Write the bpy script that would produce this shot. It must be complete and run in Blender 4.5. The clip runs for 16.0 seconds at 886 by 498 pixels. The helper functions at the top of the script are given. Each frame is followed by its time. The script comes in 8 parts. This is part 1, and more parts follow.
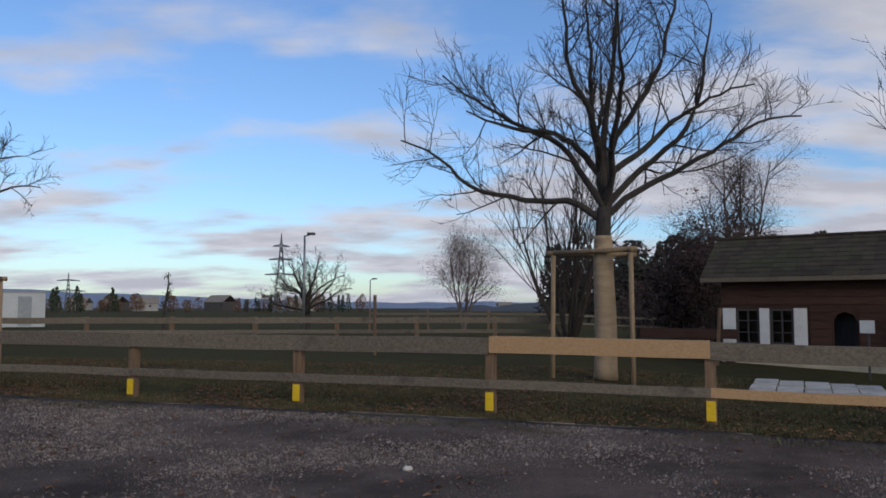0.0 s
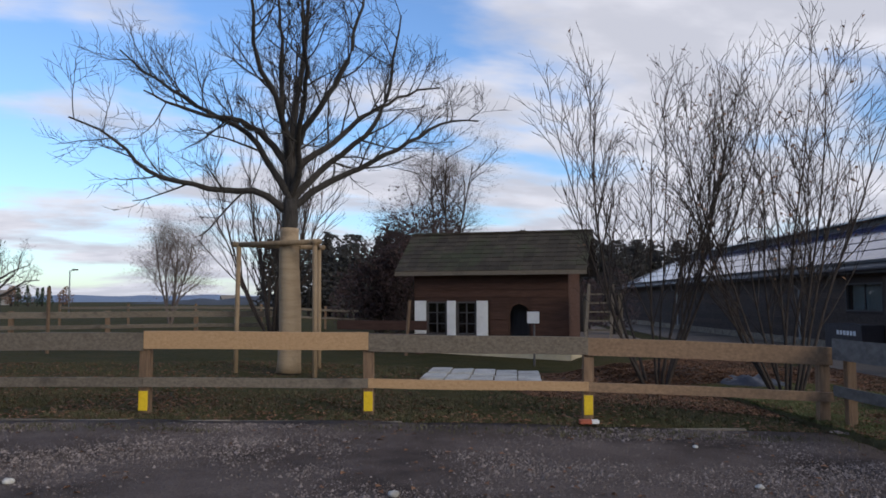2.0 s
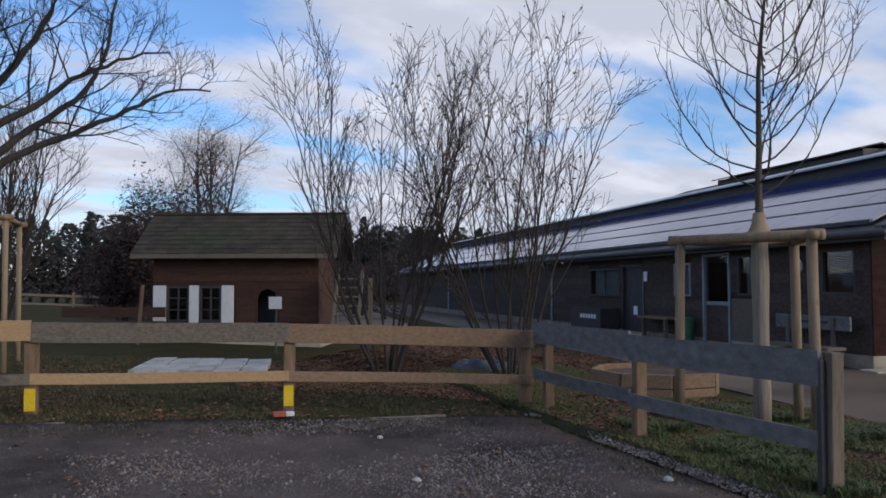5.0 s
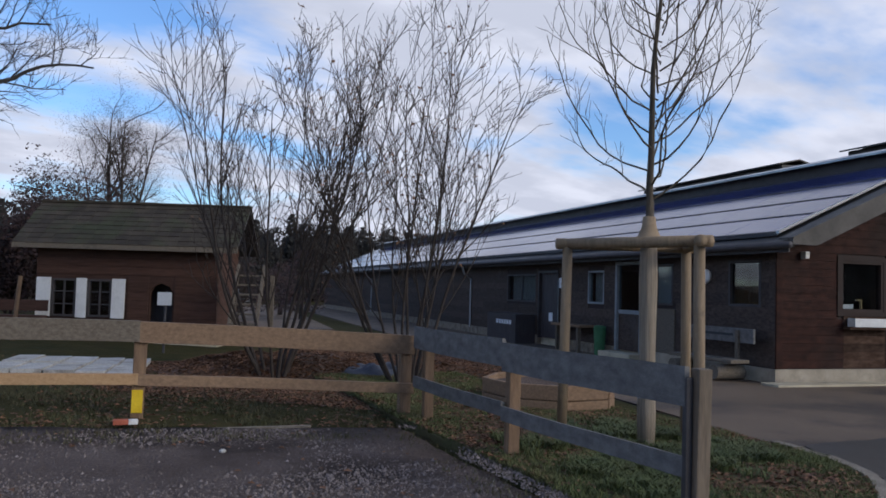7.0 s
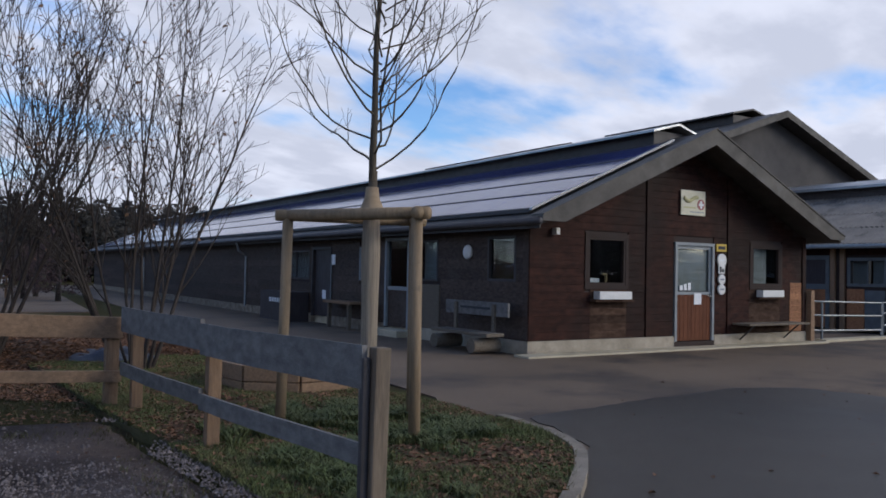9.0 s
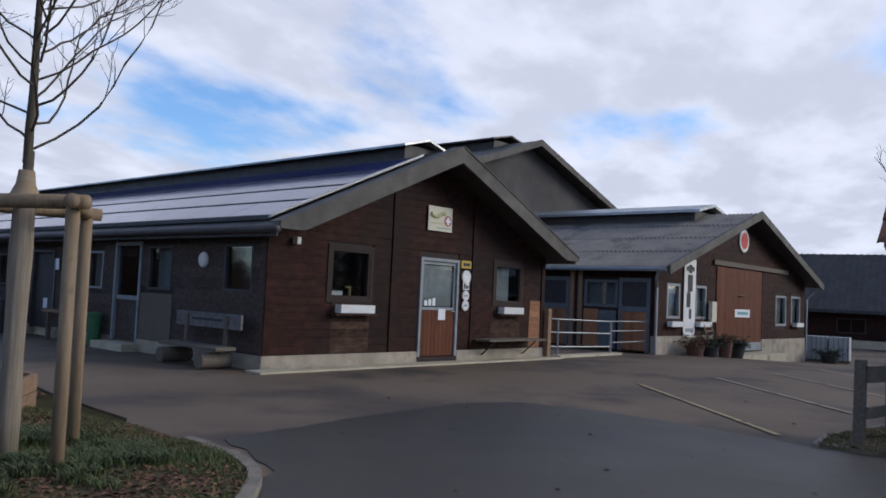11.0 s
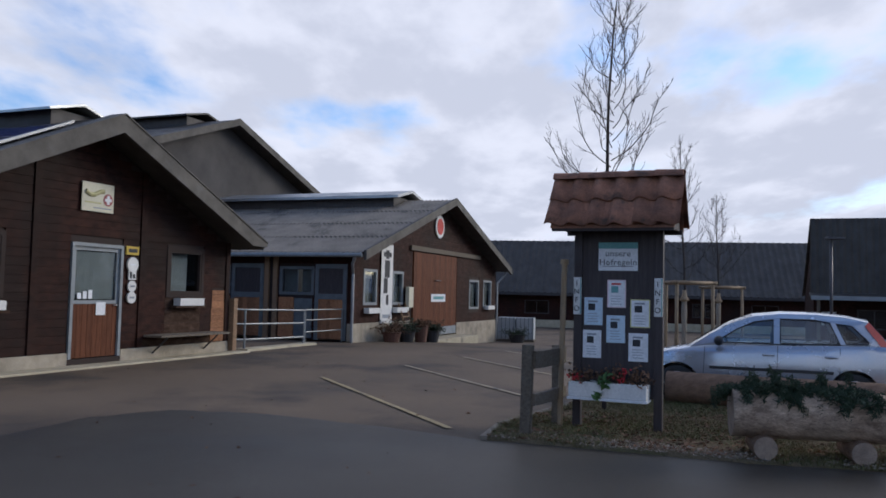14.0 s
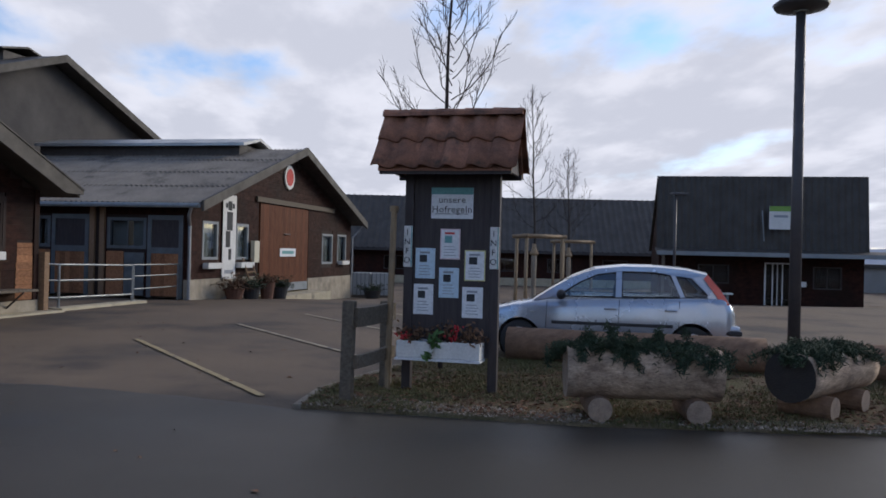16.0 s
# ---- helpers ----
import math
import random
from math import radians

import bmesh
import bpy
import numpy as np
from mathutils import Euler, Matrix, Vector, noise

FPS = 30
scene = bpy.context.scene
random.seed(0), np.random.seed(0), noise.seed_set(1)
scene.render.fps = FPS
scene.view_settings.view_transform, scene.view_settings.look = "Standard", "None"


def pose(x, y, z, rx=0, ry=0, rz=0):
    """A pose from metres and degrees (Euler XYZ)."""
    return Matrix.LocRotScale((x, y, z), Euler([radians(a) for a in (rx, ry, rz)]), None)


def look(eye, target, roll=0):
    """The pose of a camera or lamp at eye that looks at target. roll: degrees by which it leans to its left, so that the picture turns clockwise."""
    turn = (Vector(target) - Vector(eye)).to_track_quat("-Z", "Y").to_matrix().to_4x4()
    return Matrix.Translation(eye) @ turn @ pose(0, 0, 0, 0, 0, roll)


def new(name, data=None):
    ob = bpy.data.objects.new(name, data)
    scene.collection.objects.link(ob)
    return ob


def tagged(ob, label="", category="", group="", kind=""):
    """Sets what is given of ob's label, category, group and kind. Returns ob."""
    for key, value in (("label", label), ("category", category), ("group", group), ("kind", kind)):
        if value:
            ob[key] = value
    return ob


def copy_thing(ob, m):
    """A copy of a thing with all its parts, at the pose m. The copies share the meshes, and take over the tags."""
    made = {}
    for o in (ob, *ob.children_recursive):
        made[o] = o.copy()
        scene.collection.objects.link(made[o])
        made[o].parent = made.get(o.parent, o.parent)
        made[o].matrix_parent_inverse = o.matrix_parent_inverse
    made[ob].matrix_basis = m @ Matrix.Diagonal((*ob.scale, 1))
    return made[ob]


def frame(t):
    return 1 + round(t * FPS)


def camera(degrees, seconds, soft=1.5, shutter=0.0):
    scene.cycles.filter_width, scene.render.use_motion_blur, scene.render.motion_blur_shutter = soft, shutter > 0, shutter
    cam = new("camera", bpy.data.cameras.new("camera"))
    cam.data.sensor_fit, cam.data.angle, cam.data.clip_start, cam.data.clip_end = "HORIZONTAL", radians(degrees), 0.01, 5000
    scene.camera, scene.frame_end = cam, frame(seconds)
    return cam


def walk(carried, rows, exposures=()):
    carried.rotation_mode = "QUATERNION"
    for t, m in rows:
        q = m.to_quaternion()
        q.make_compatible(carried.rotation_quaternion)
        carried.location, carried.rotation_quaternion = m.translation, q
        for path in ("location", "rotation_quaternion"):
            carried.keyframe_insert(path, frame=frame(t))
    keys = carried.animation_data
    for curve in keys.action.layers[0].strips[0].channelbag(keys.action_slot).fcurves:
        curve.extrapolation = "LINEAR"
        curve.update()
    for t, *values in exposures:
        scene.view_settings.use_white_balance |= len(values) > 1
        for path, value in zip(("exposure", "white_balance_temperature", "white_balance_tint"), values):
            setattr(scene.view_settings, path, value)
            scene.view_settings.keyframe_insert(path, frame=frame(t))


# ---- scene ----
cam = camera(57.7, 16.0, soft=1.7)
METRES, EYE, TILT, LEAN, TURN = 7.937, 1.5, 0.0, 0.0, 0.0
ROWS = [
    (0.0, 0.0, 0.0, 0.0, -0.0, 4.17, -0.04),
    (0.5, 0.0218, 0.0128, -0.002, -7.83, 3.83, 1.38),
    (1.0, 0.0478, 0.0139, -0.0024, -10.55, 3.53, 0.78),
    (1.5, 0.0793, 0.0075, -0.0009, -13.46, 4.03, -1.19),
    (2.0, 0.1039, 0.0049, -0.001, -19.16, 3.68, 0.09),
    (2.5, 0.1284, 0.0054, -0.0033, -21.13, 3.37, -2.11),
    (3.0, 0.1475, 0.007, -0.003, -21.49, 2.96, -1.15),
    (3.5, 0.1707, 0.0074, -0.0028, -20.81, 2.95, 0.98),
    (4.0, 0.2036, 0.0056, -0.0026, -25.47, 4.08, -0.03),
    (4.5, 0.2322, 0.0096, -0.0044, -30.81, 2.45, 1.02),
    (4.7, 0.2461, 0.015, -0.0043, -33.44, 2.81, 0.5),
    (6.8, 0.3655, 0.0411, -0.0077, -34.53, 1.49, -1.1),
    (7.0, 0.3835, 0.0465, -0.0062, -38.52, 2.89, -1.59),
    (7.5, 0.4108, 0.0403, -0.0088, -47.74, 3.24, 0.07),
    (8.0, 0.4431, 0.0283, -0.0103, -49.24, 1.58, -0.56),
    (8.5, 0.4689, 0.0203, -0.0091, -50.15, 1.28, -1.57),
    (9.0, 0.5023, 0.0263, -0.007, -52.79, 1.64, -1.15),
    (9.5, 0.5273, 0.0225, -0.009, -56.16, 1.05, 0.8),
    (10.0, 0.5562, 0.005, -0.0076, -61.41, 2.02, -0.44),
    (10.2, 0.5683, -0.0121, -0.0112, -63.83, 2.66, -1.8),
    (12.3, 0.7014, -0.0181, -0.0150, -72.72, 1.75, -0.6),
    (12.5, 0.711, -0.0201, -0.0123, -72.82, 0.64, -0.3),
    (13.0, 0.7463, -0.0243, -0.0124, -75.1, 0.7, -1.22),
    (13.5, 0.785, -0.0417, -0.0128, -83.06, 1.67, -0.51),
    (14.0, 0.8157, -0.0634, -0.0106, -88.53, 3.12, -1.34),
    (14.5, 0.8497, -0.0799, -0.0149, -91.86, 1.14, -0.72),
    (15.0, 0.8852, -0.0888, -0.0139, -95.16, 1.97, -0.83),
    (15.5, 0.9205, -0.1131, -0.0169, -97.46, 1.08, 0.03),
    (16.0, 0.9467, -0.1293, -0.0172, -98.11, 0.22, -1.38),
]
walk(cam, [(t, pose(0, 0, EYE, TILT, LEAN, TURN) @ pose(METRES * x, METRES * y, METRES * z, 90 + pitch, roll, yaw)) for t, x, y, z, yaw, pitch, roll in ROWS],
     [(0.0, 0.14, 6450, 10), (1.0, 0.36, 6450, 10), (2.0, 0.49, 6450, 10), (5.0, 0.50, 6250, 10), (8.0, 0.52, 6080, 10), (10.0, 0.53, 6050, 10), (12.5, 0.60, 6050, 10), (14.0, 0.55, 6080, 10), (16.0, 0.53, 6350, 10)])

# ---- world, sun and exposure ----
def sky_world():
    w = bpy.data.worlds.new("sky")
    scene.world = w
    w.use_nodes = True
    nt = w.node_tree
    nt.nodes.clear()
    N, Lk = nt.nodes.new, nt.links.new
    out, mix = N("ShaderNodeOutputWorld"), N("ShaderNodeMixShader")
    sky = N("ShaderNodeTexSky")
    sky.sky_type = "NISHITA"
    sky.sun_disc = False
    sky.sun_elevation, sky.sun_rotation = radians(16), radians(150)
    sky.air_density, sky.dust_density, sky.ozone_density = 1.0, 0.6, 2.0
    blue = N("ShaderNodeBackground")
    blue.inputs["Strength"].default_value = SKY_BLUE
    tint = N("ShaderNodeMix")
    tint.data_type, tint.blend_type = "RGBA", "MULTIPLY"
    tint.inputs[0].default_value = 1.0
    tint.inputs[7].default_value = (0.84, 1.0, 1.28, 1)
    Lk(sky.outputs[0], tint.inputs[6])
    Lk(tint.outputs[2], blue.inputs["Color"])
    tc, sep = N("ShaderNodeTexCoord"), N("ShaderNodeSeparateXYZ")
    Lk(tc.outputs["Generated"], sep.inputs[0])

    def op(kind, a, b=None, clamp=False):
        m = N("ShaderNodeMath")
        m.operation, m.use_clamp = kind, clamp
        for i, v in enumerate((a, b)):
            if v is None:
                continue
            if isinstance(v, (int, float)):
                m.inputs[i].default_value = v
            else:
                Lk(v, m.inputs[i])
        return m.outputs[0]

    X, Y, Z = sep.outputs
    den = op("ADD", op("MAXIMUM", Z, 0.0), 0.16)
    comb = N("ShaderNodeCombineXYZ")
    Lk(op("DIVIDE", X, den), comb.inputs[0])
    Lk(op("DIVIDE", Y, den), comb.inputs[1])

    def cloud(scale, detail, off):
        mp, nz = N("ShaderNodeMapping"), N("ShaderNodeTexNoise")
        mp.inputs["Location"].default_value = off
        mp.inputs["Scale"].default_value = (1.0, 1.5, 1.0)
        Lk(comb.outputs[0], mp.inputs[0])
        Lk(mp.outputs[0], nz.inputs["Vector"])
        nz.inputs["Scale"].default_value = scale
        nz.inputs["Detail"].default_value = detail
        nz.inputs["Roughness"].default_value = 0.52
        return nz.outputs[0]

    n1, n2 = cloud(0.95, 6, CLOUD_AT), cloud(2.6, 5, (7.0, 2.0, 3.0))
    # the cloud cover closes towards the east and the horizon
    cover = op("ADD", n1, op("MULTIPLY", op("SUBTRACT", op("ABSOLUTE", op("ADD", X, 0.3)), 0.50), 0.17))
    cover = op("ADD", cover, op("MULTIPLY", op("SUBTRACT", n2, 0.5), 0.20))
    low = op("SUBTRACT", 1.0, op("MULTIPLY", op("MAXIMUM", Z, 0.0), 4.5), True)
    cover = op("ADD", cover, op("MULTIPLY", low, 0.10))
    ramp = N("ShaderNodeMapRange")
    ramp.interpolation_type = "SMOOTHSTEP"
    ramp.inputs["From Min"].default_value, ramp.inputs["From Max"].default_value = 0.415, 0.615
    Lk(cover, ramp.inputs["Value"])
    shade = N("ShaderNodeMapRange")
    shade.interpolation_type = "SMOOTHSTEP"
    shade.inputs["From Min"].default_value, shade.inputs["From Max"].default_value = 0.35, 0.68
    Lk(op("ADD", n2, op("MULTIPLY", op("SUBTRACT", cover, 0.55), 0.5)), shade.inputs["Value"])
    col = N("ShaderNodeMix")
    col.data_type = "RGBA"
    Lk(shade.outputs[0], col.inputs[0])
    col.inputs[6].default_value, col.inputs[7].default_value = (0.75, 0.755, 0.835, 1), (0.57, 0.585, 0.67, 1)
    white = N("ShaderNodeBackground")
    Lk(col.outputs[2], white.inputs["Color"])
    white.inputs["Strength"].default_value = SKY_CLOUD
    Lk(ramp.outputs[0], mix.inputs[0])
    Lk(blue.outputs[0], mix.inputs[1])
    Lk(white.outputs[0], mix.inputs[2])
    Lk(mix.outputs[0], out.inputs[0])


SKY_BLUE, SKY_CLOUD, CLOUD_AT = 0.116, 0.755, (0.3, 1.1, 0.0)
sky_world()
sun_data = bpy.data.lights.new("sun", "SUN")
sun_data.energy, sun_data.angle, sun_data.color = 1.25, radians(26), (1.0, 0.90, 0.76)
sun = new("sun", sun_data)
sun.matrix_world = look((18, -40, 17), (0, 0, 0))


# ---- materials ----
def mat(name, a, b, rough=0.85, scale=6.0, fine=60.0, bump=0.3, stretch=(1, 1, 1), turn=0.0, metal=0.0, spec=0.35,
        rnd=0.0, stain=None, stain_scale=1.2, stain_at=0.55, coat=0.0, local=False, dist=0.01, island=False, gr=0.12):
    """Two colours mixed by coarse and fine noise, stains, relief and a tone of its own for each piece."""
    m = bpy.data.materials.new(name)
    m.use_nodes = True
    nt = m.node_tree
    N, Lk = nt.nodes.new, nt.links.new
    bs = nt.nodes["Principled BSDF"]
    if local:
        src = N("ShaderNodeTexCoord").outputs["Object"]
    else:
        src = N("ShaderNodeNewGeometry").outputs["Position"]
    mp = N("ShaderNodeMapping")
    mp.inputs["Rotation"].default_value[2] = radians(turn)
    mp2 = N("ShaderNodeMapping")
    mp2.inputs["Scale"].default_value = stretch
    Lk(src, mp.inputs[0])
    Lk(mp.outputs[0], mp2.inputs[0])

    def nz(s, d, vec):
        n = N("ShaderNodeTexNoise")
        n.inputs["Scale"].default_value, n.inputs["Detail"].default_value = s, d
        n.inputs["Roughness"].default_value = 0.6
        Lk(vec, n.inputs["Vector"])
        return n.outputs[0]

    def mixc(f, x, y, blend="MIX"):
        n = N("ShaderNodeMix")
        n.data_type, n.blend_type = "RGBA", blend
        for i, v in ((0, f), (6, x), (7, y)):
            if isinstance(v, (tuple, float, int)):
                n.inputs[i].default_value = (*v, 1) if isinstance(v, tuple) else v
            else:
                Lk(v, n.inputs[i])
        return n.outputs[2]

    def rng(v, lo, hi, to0=0.0, to1=1.0):
        n = N("ShaderNodeMapRange")
        Lk(v, n.inputs["Value"])
        for k, x in (("From Min", lo), ("From Max", hi), ("To Min", to0), ("To Max", to1)):
            n.inputs[k].default_value = x
        return n.outputs[0]

    big, small = nz(scale, 5, mp2.outputs[0]), nz(fine, 3, mp2.outputs[0])
    c = mixc(rng(big, 0.32, 0.68), a, b)
    grain = rng(small, 0.3, 0.7, 1 - gr, 1 + gr * 0.9)
    gc = N("ShaderNodeCombineColor")
    for i in range(3):
        Lk(grain, gc.inputs[i])
    c = mixc(1.0, c, gc.outputs[0], "MULTIPLY")
    if stain:
        s = nz(stain_scale, 6, mp.outputs[0])
        c = mixc(rng(s, stain_at, stain_at + 0.16), c, stain)
    if rnd:
        r = N("ShaderNodeNewGeometry").outputs["Random Per Island"] if island else N("ShaderNodeObjectInfo").outputs["Random"]
        k = rng(r, 0, 1, 1 - rnd, 1 + rnd)
        cc = N("ShaderNodeCombineColor")
        for i in range(3):
            Lk(k, cc.inputs[i])
        c = mixc(1.0, c, cc.outputs[0], "MULTIPLY")
    Lk(c, bs.inputs["Base Color"])
    bs.inputs["Metallic"].default_value = metal
    bs.inputs["Specular IOR Level"].default_value = spec
    bs.inputs["Coat Weight"].default_value = coat
    Lk(rng(big, 0.3, 0.7, max(rough - 0.1, 0.02), min(rough + 0.08, 1)), bs.inputs["Roughness"])
    if bump:
        bp = N("ShaderNodeBump")
        bp.inputs["Strength"].default_value, bp.inputs["Distance"].default_value = bump, dist
        mm = N("ShaderNodeMath")
        mm.operation = "ADD"
        Lk(small, mm.inputs[0])
        Lk(big, mm.inputs[1])
        Lk(mm.outputs[0], bp.inputs["Height"])
        Lk(bp.outputs[0], bs.inputs["Normal"])
    return m


def glass(name, tint, rough=0.02, gloss=0.06):
    """Clear glass: tinted see-through with mirror gloss that grows at a slant."""
    m = bpy.data.materials.new(name)
    m.use_nodes = True
    nt = m.node_tree
    nt.nodes.remove(nt.nodes["Principled BSDF"])
    out = nt.nodes["Material Output"]
    tr, gl, mx = nt.nodes.new("ShaderNodeBsdfTransparent"), nt.nodes.new("ShaderNodeBsdfGlossy"), nt.nodes.new("ShaderNodeMixShader")
    fr, ad, pw = nt.nodes.new("ShaderNodeLayerWeight"), nt.nodes.new("ShaderNodeMath"), nt.nodes.new("ShaderNodeMath")
    fr.inputs["Blend"].default_value = 0.5
    pw.operation = "POWER"
    pw.inputs[1].default_value = 4.0
    ad.operation, ad.use_clamp = "ADD", True
    ad.inputs[1].default_value = gloss
    tr.inputs[0].default_value = (*tint, 1)
    gl.inputs["Roughness"].default_value = rough
    nt.links.new(fr.outputs["Facing"], pw.inputs[0])
    nt.links.new(pw.outputs[0], ad.inputs[0])
    nt.links.new(ad.outputs[0], mx.inputs[0])
    nt.links.new(tr.outputs[0], mx.inputs[1])
    nt.links.new(gl.outputs[0], mx.inputs[2])
    nt.links.new(mx.outputs[0], out.inputs[0])
    return m


TH = -20.1          # turn of the farm's building grid
M = {}
M["grass"] = mat("grass_soil", (0.041, 0.042, 0.016), (0.070, 0.057, 0.025), 0.98, 1.5, 40, 0.8, spec=0.04, stain=(0.062, 0.044, 0.030), stain_scale=0.9, stain_at=0.58, dist=0.03, gr=0.25)
M["gravel"] = mat("gravel_sand", (0.096, 0.074, 0.064), (0.162, 0.128, 0.113), 0.95, 1.3, 45, 1.0, stain=(0.056, 0.043, 0.038), stain_scale=0.55, stain_at=0.47, dist=0.05, spec=0.12, gr=0.25)
M["asphalt_new"] = mat("asphalt_dark", (0.038, 0.031, 0.024), (0.050, 0.042, 0.032), 0.50, 0.22, 130, 0.4, spec=0.27, stain=(0.039, 0.037, 0.036), stain_scale=0.35, stain_at=0.58, dist=0.006, gr=0.25)
M["asphalt_old"] = mat("asphalt_worn", (0.122, 0.089, 0.061), (0.182, 0.133, 0.092), 0.78, 0.3, 110, 0.5, spec=0.22, stain=(0.067, 0.054, 0.045), stain_scale=0.35, stain_at=0.50, dist=0.008, gr=0.25)
M["island_soil"] = mat("island_soil", (0.125, 0.100, 0.058), (0.175, 0.135, 0.088), 0.97, 1.5, 40, 0.8, spec=0.05, stain=(0.075, 0.085, 0.035), stain_scale=0.8, stain_at=0.52, dist=0.03, gr=0.25)
M["verge_soil"] = mat("verge_soil", (0.066, 0.066, 0.030), (0.098, 0.080, 0.045), 0.97, 1.5, 40, 0.8, spec=0.05, stain=(0.085, 0.060, 0.040), stain_scale=0.8, stain_at=0.55, dist=0.03, gr=0.25)
M["kerb"] = mat("kerb_stone", (0.252, 0.216, 0.169), (0.168, 0.140, 0.106), 0.9, 5, 70, 0.5, rnd=0.15, gr=0.25)
M["plinth"] = mat("cream_plinth", (0.40, 0.345, 0.265), (0.26, 0.225, 0.17), 0.9, 2.5, 50, 0.4, stain=(0.22, 0.19, 0.155), stain_scale=1.8, stain_at=0.54)
M["kerb_dirty"] = mat("dirty_kerb", (0.24, 0.20, 0.15), (0.11, 0.09, 0.07), 0.95, 5, 70, 0.5, rnd=0.3, gr=0.25)
M["brick"] = mat("brick_red", (0.42, 0.12, 0.07), (0.33, 0.09, 0.05), 0.85, 8, 60, 0.4)
M["concrete"] = mat("concrete", (0.525, 0.458, 0.324), (0.394, 0.342, 0.243), 0.9, 2.5, 50, 0.4, stain=(0.213, 0.189, 0.149), stain_scale=1.4, stain_at=0.58)
M["paint_yellow"] = mat("yellow_marking", (0.62, 0.40, 0.01), (0.72, 0.50, 0.02), 0.55, 8, 60, 0.1, stain=(0.30, 0.20, 0.04), stain_scale=9, stain_at=0.66)
M["line_yellow"] = mat("worn_line_yellow", (0.42, 0.325, 0.16), (0.29, 0.225, 0.125), 0.8, 4, 60, 0.3, stain=(0.12, 0.10, 0.085), stain_scale=3, stain_at=0.52)
M["blade_green"] = mat("verge_blade", (0.085, 0.112, 0.034), (0.130, 0.122, 0.052), 0.85, 2, 30, 0, rnd=0.45, island=True)
M["stone_yellow"] = mat("sign_yellow", (0.55, 0.38, 0.06), (0.48, 0.33, 0.05), 0.7, 4, 40, 0.0)
M["blade_lush"] = mat("lush_blade", (0.062, 0.088, 0.028), (0.105, 0.113, 0.046), 0.8, 2, 30, 0, rnd=0.45, island=True)
M["sign_olive"] = mat("faded_olive_print", (0.40, 0.38, 0.17), (0.50, 0.46, 0.28), 0.6, 9, 40, 0.0)
M["sign_red"] = mat("faded_red_print", (0.36, 0.10, 0.10), (0.30, 0.09, 0.09), 0.6, 9, 40, 0.0)
M["blade_island"] = mat("island_blade", (0.115, 0.118, 0.044), (0.165, 0.130, 0.066), 0.85, 2, 30, 0, rnd=0.45, island=True)
M["line_white"] = mat("worn_line_white", (0.40, 0.33, 0.22), (0.30, 0.25, 0.18), 0.8, 4, 60, 0.3, stain=(0.10, 0.09, 0.08), stain_scale=3, stain_at=0.52)
M["wood_new"] = mat("fresh_board", (0.46, 0.29, 0.15), (0.36, 0.22, 0.11), 0.75, 5, 13, 0.3, (0.18, 8, 8), TH, rnd=0.1, stain=(0.24, 0.15, 0.08), stain_scale=2.0, stain_at=0.66)
M["wood_grey"] = mat("weathered_board", (0.170, 0.140, 0.105), (0.103, 0.083, 0.062), 0.85, 4, 13, 0.5, (0.18, 8, 8), TH, rnd=0.14, stain=(0.060, 0.049, 0.041), stain_scale=2.2, stain_at=0.60)
M["wood_brown"] = mat("brown_board", (0.279, 0.176, 0.104), (0.180, 0.117, 0.072), 0.85, 4, 13, 0.5, (0.18, 8, 8), TH, rnd=0.12, stain=(0.08, 0.06, 0.045), stain_scale=2.2, stain_at=0.62)
M["wood_blue"] = mat("blue_grey_board", (0.155, 0.148, 0.142), (0.090, 0.086, 0.082), 0.82, 1.6, 13, 0.3, (8, 0.2, 8), TH, rnd=0.12, stain=(0.215, 0.205, 0.195), stain_scale=1.1, stain_at=0.60)
M["post"] = mat("fence_post", (0.23, 0.145, 0.085), (0.13, 0.085, 0.055), 0.9, 5, 60, 0.6, (6, 6, 0.6), rnd=0.15)
M["post_old"] = mat("old_fence_post", (0.194, 0.150, 0.106), (0.095, 0.073, 0.053), 0.9, 3, 25, 0.4, (6, 6, 0.5))
M["stake"] = mat("peeled_stake", (0.30, 0.215, 0.13), (0.21, 0.15, 0.09), 0.8, 5, 50, 0.35, (5, 5, 0.5), rnd=0.15, stain=(0.14, 0.105, 0.07), stain_scale=4, stain_at=0.6)
M["wrap"] = mat("jute_wrap", (0.37, 0.275, 0.175), (0.29, 0.21, 0.13), 0.95, 3, 90, 0.7, (1, 1, 5), stain=(0.21, 0.155, 0.10), stain_scale=3, stain_at=0.58)
M["reed"] = mat("reed_mat", (0.36, 0.30, 0.23), (0.22, 0.18, 0.135), 0.9, 5, 70, 0.8, (14, 14, 0.3))
M["bark"] = mat("bark", (0.050, 0.043, 0.037), (0.026, 0.023, 0.020), 0.95, 6, 40, 0.8, (3, 3, 0.7), stain=(0.075, 0.08, 0.05), stain_scale=3, stain_at=0.66, gr=0.25)
M["bark_pale"] = mat("young_bark", (0.096, 0.076, 0.053), (0.060, 0.048, 0.035), 0.9, 6, 40, 0.5, (3, 3, 0.7))
M["bark_hazel"] = mat("shrub_bark", (0.052, 0.040, 0.033), (0.030, 0.023, 0.019), 0.9, 6, 40, 0.5, (3, 3, 0.7))
M["birch_bark"] = mat("birch_bark", (0.30, 0.28, 0.26), (0.12, 0.11, 0.10), 0.9, 4, 30, 0.4, (1, 1, 4))
M["twig_far"] = mat("far_twigs", (0.15, 0.12, 0.105), (0.10, 0.08, 0.072), 0.95, 2, 20, 0)
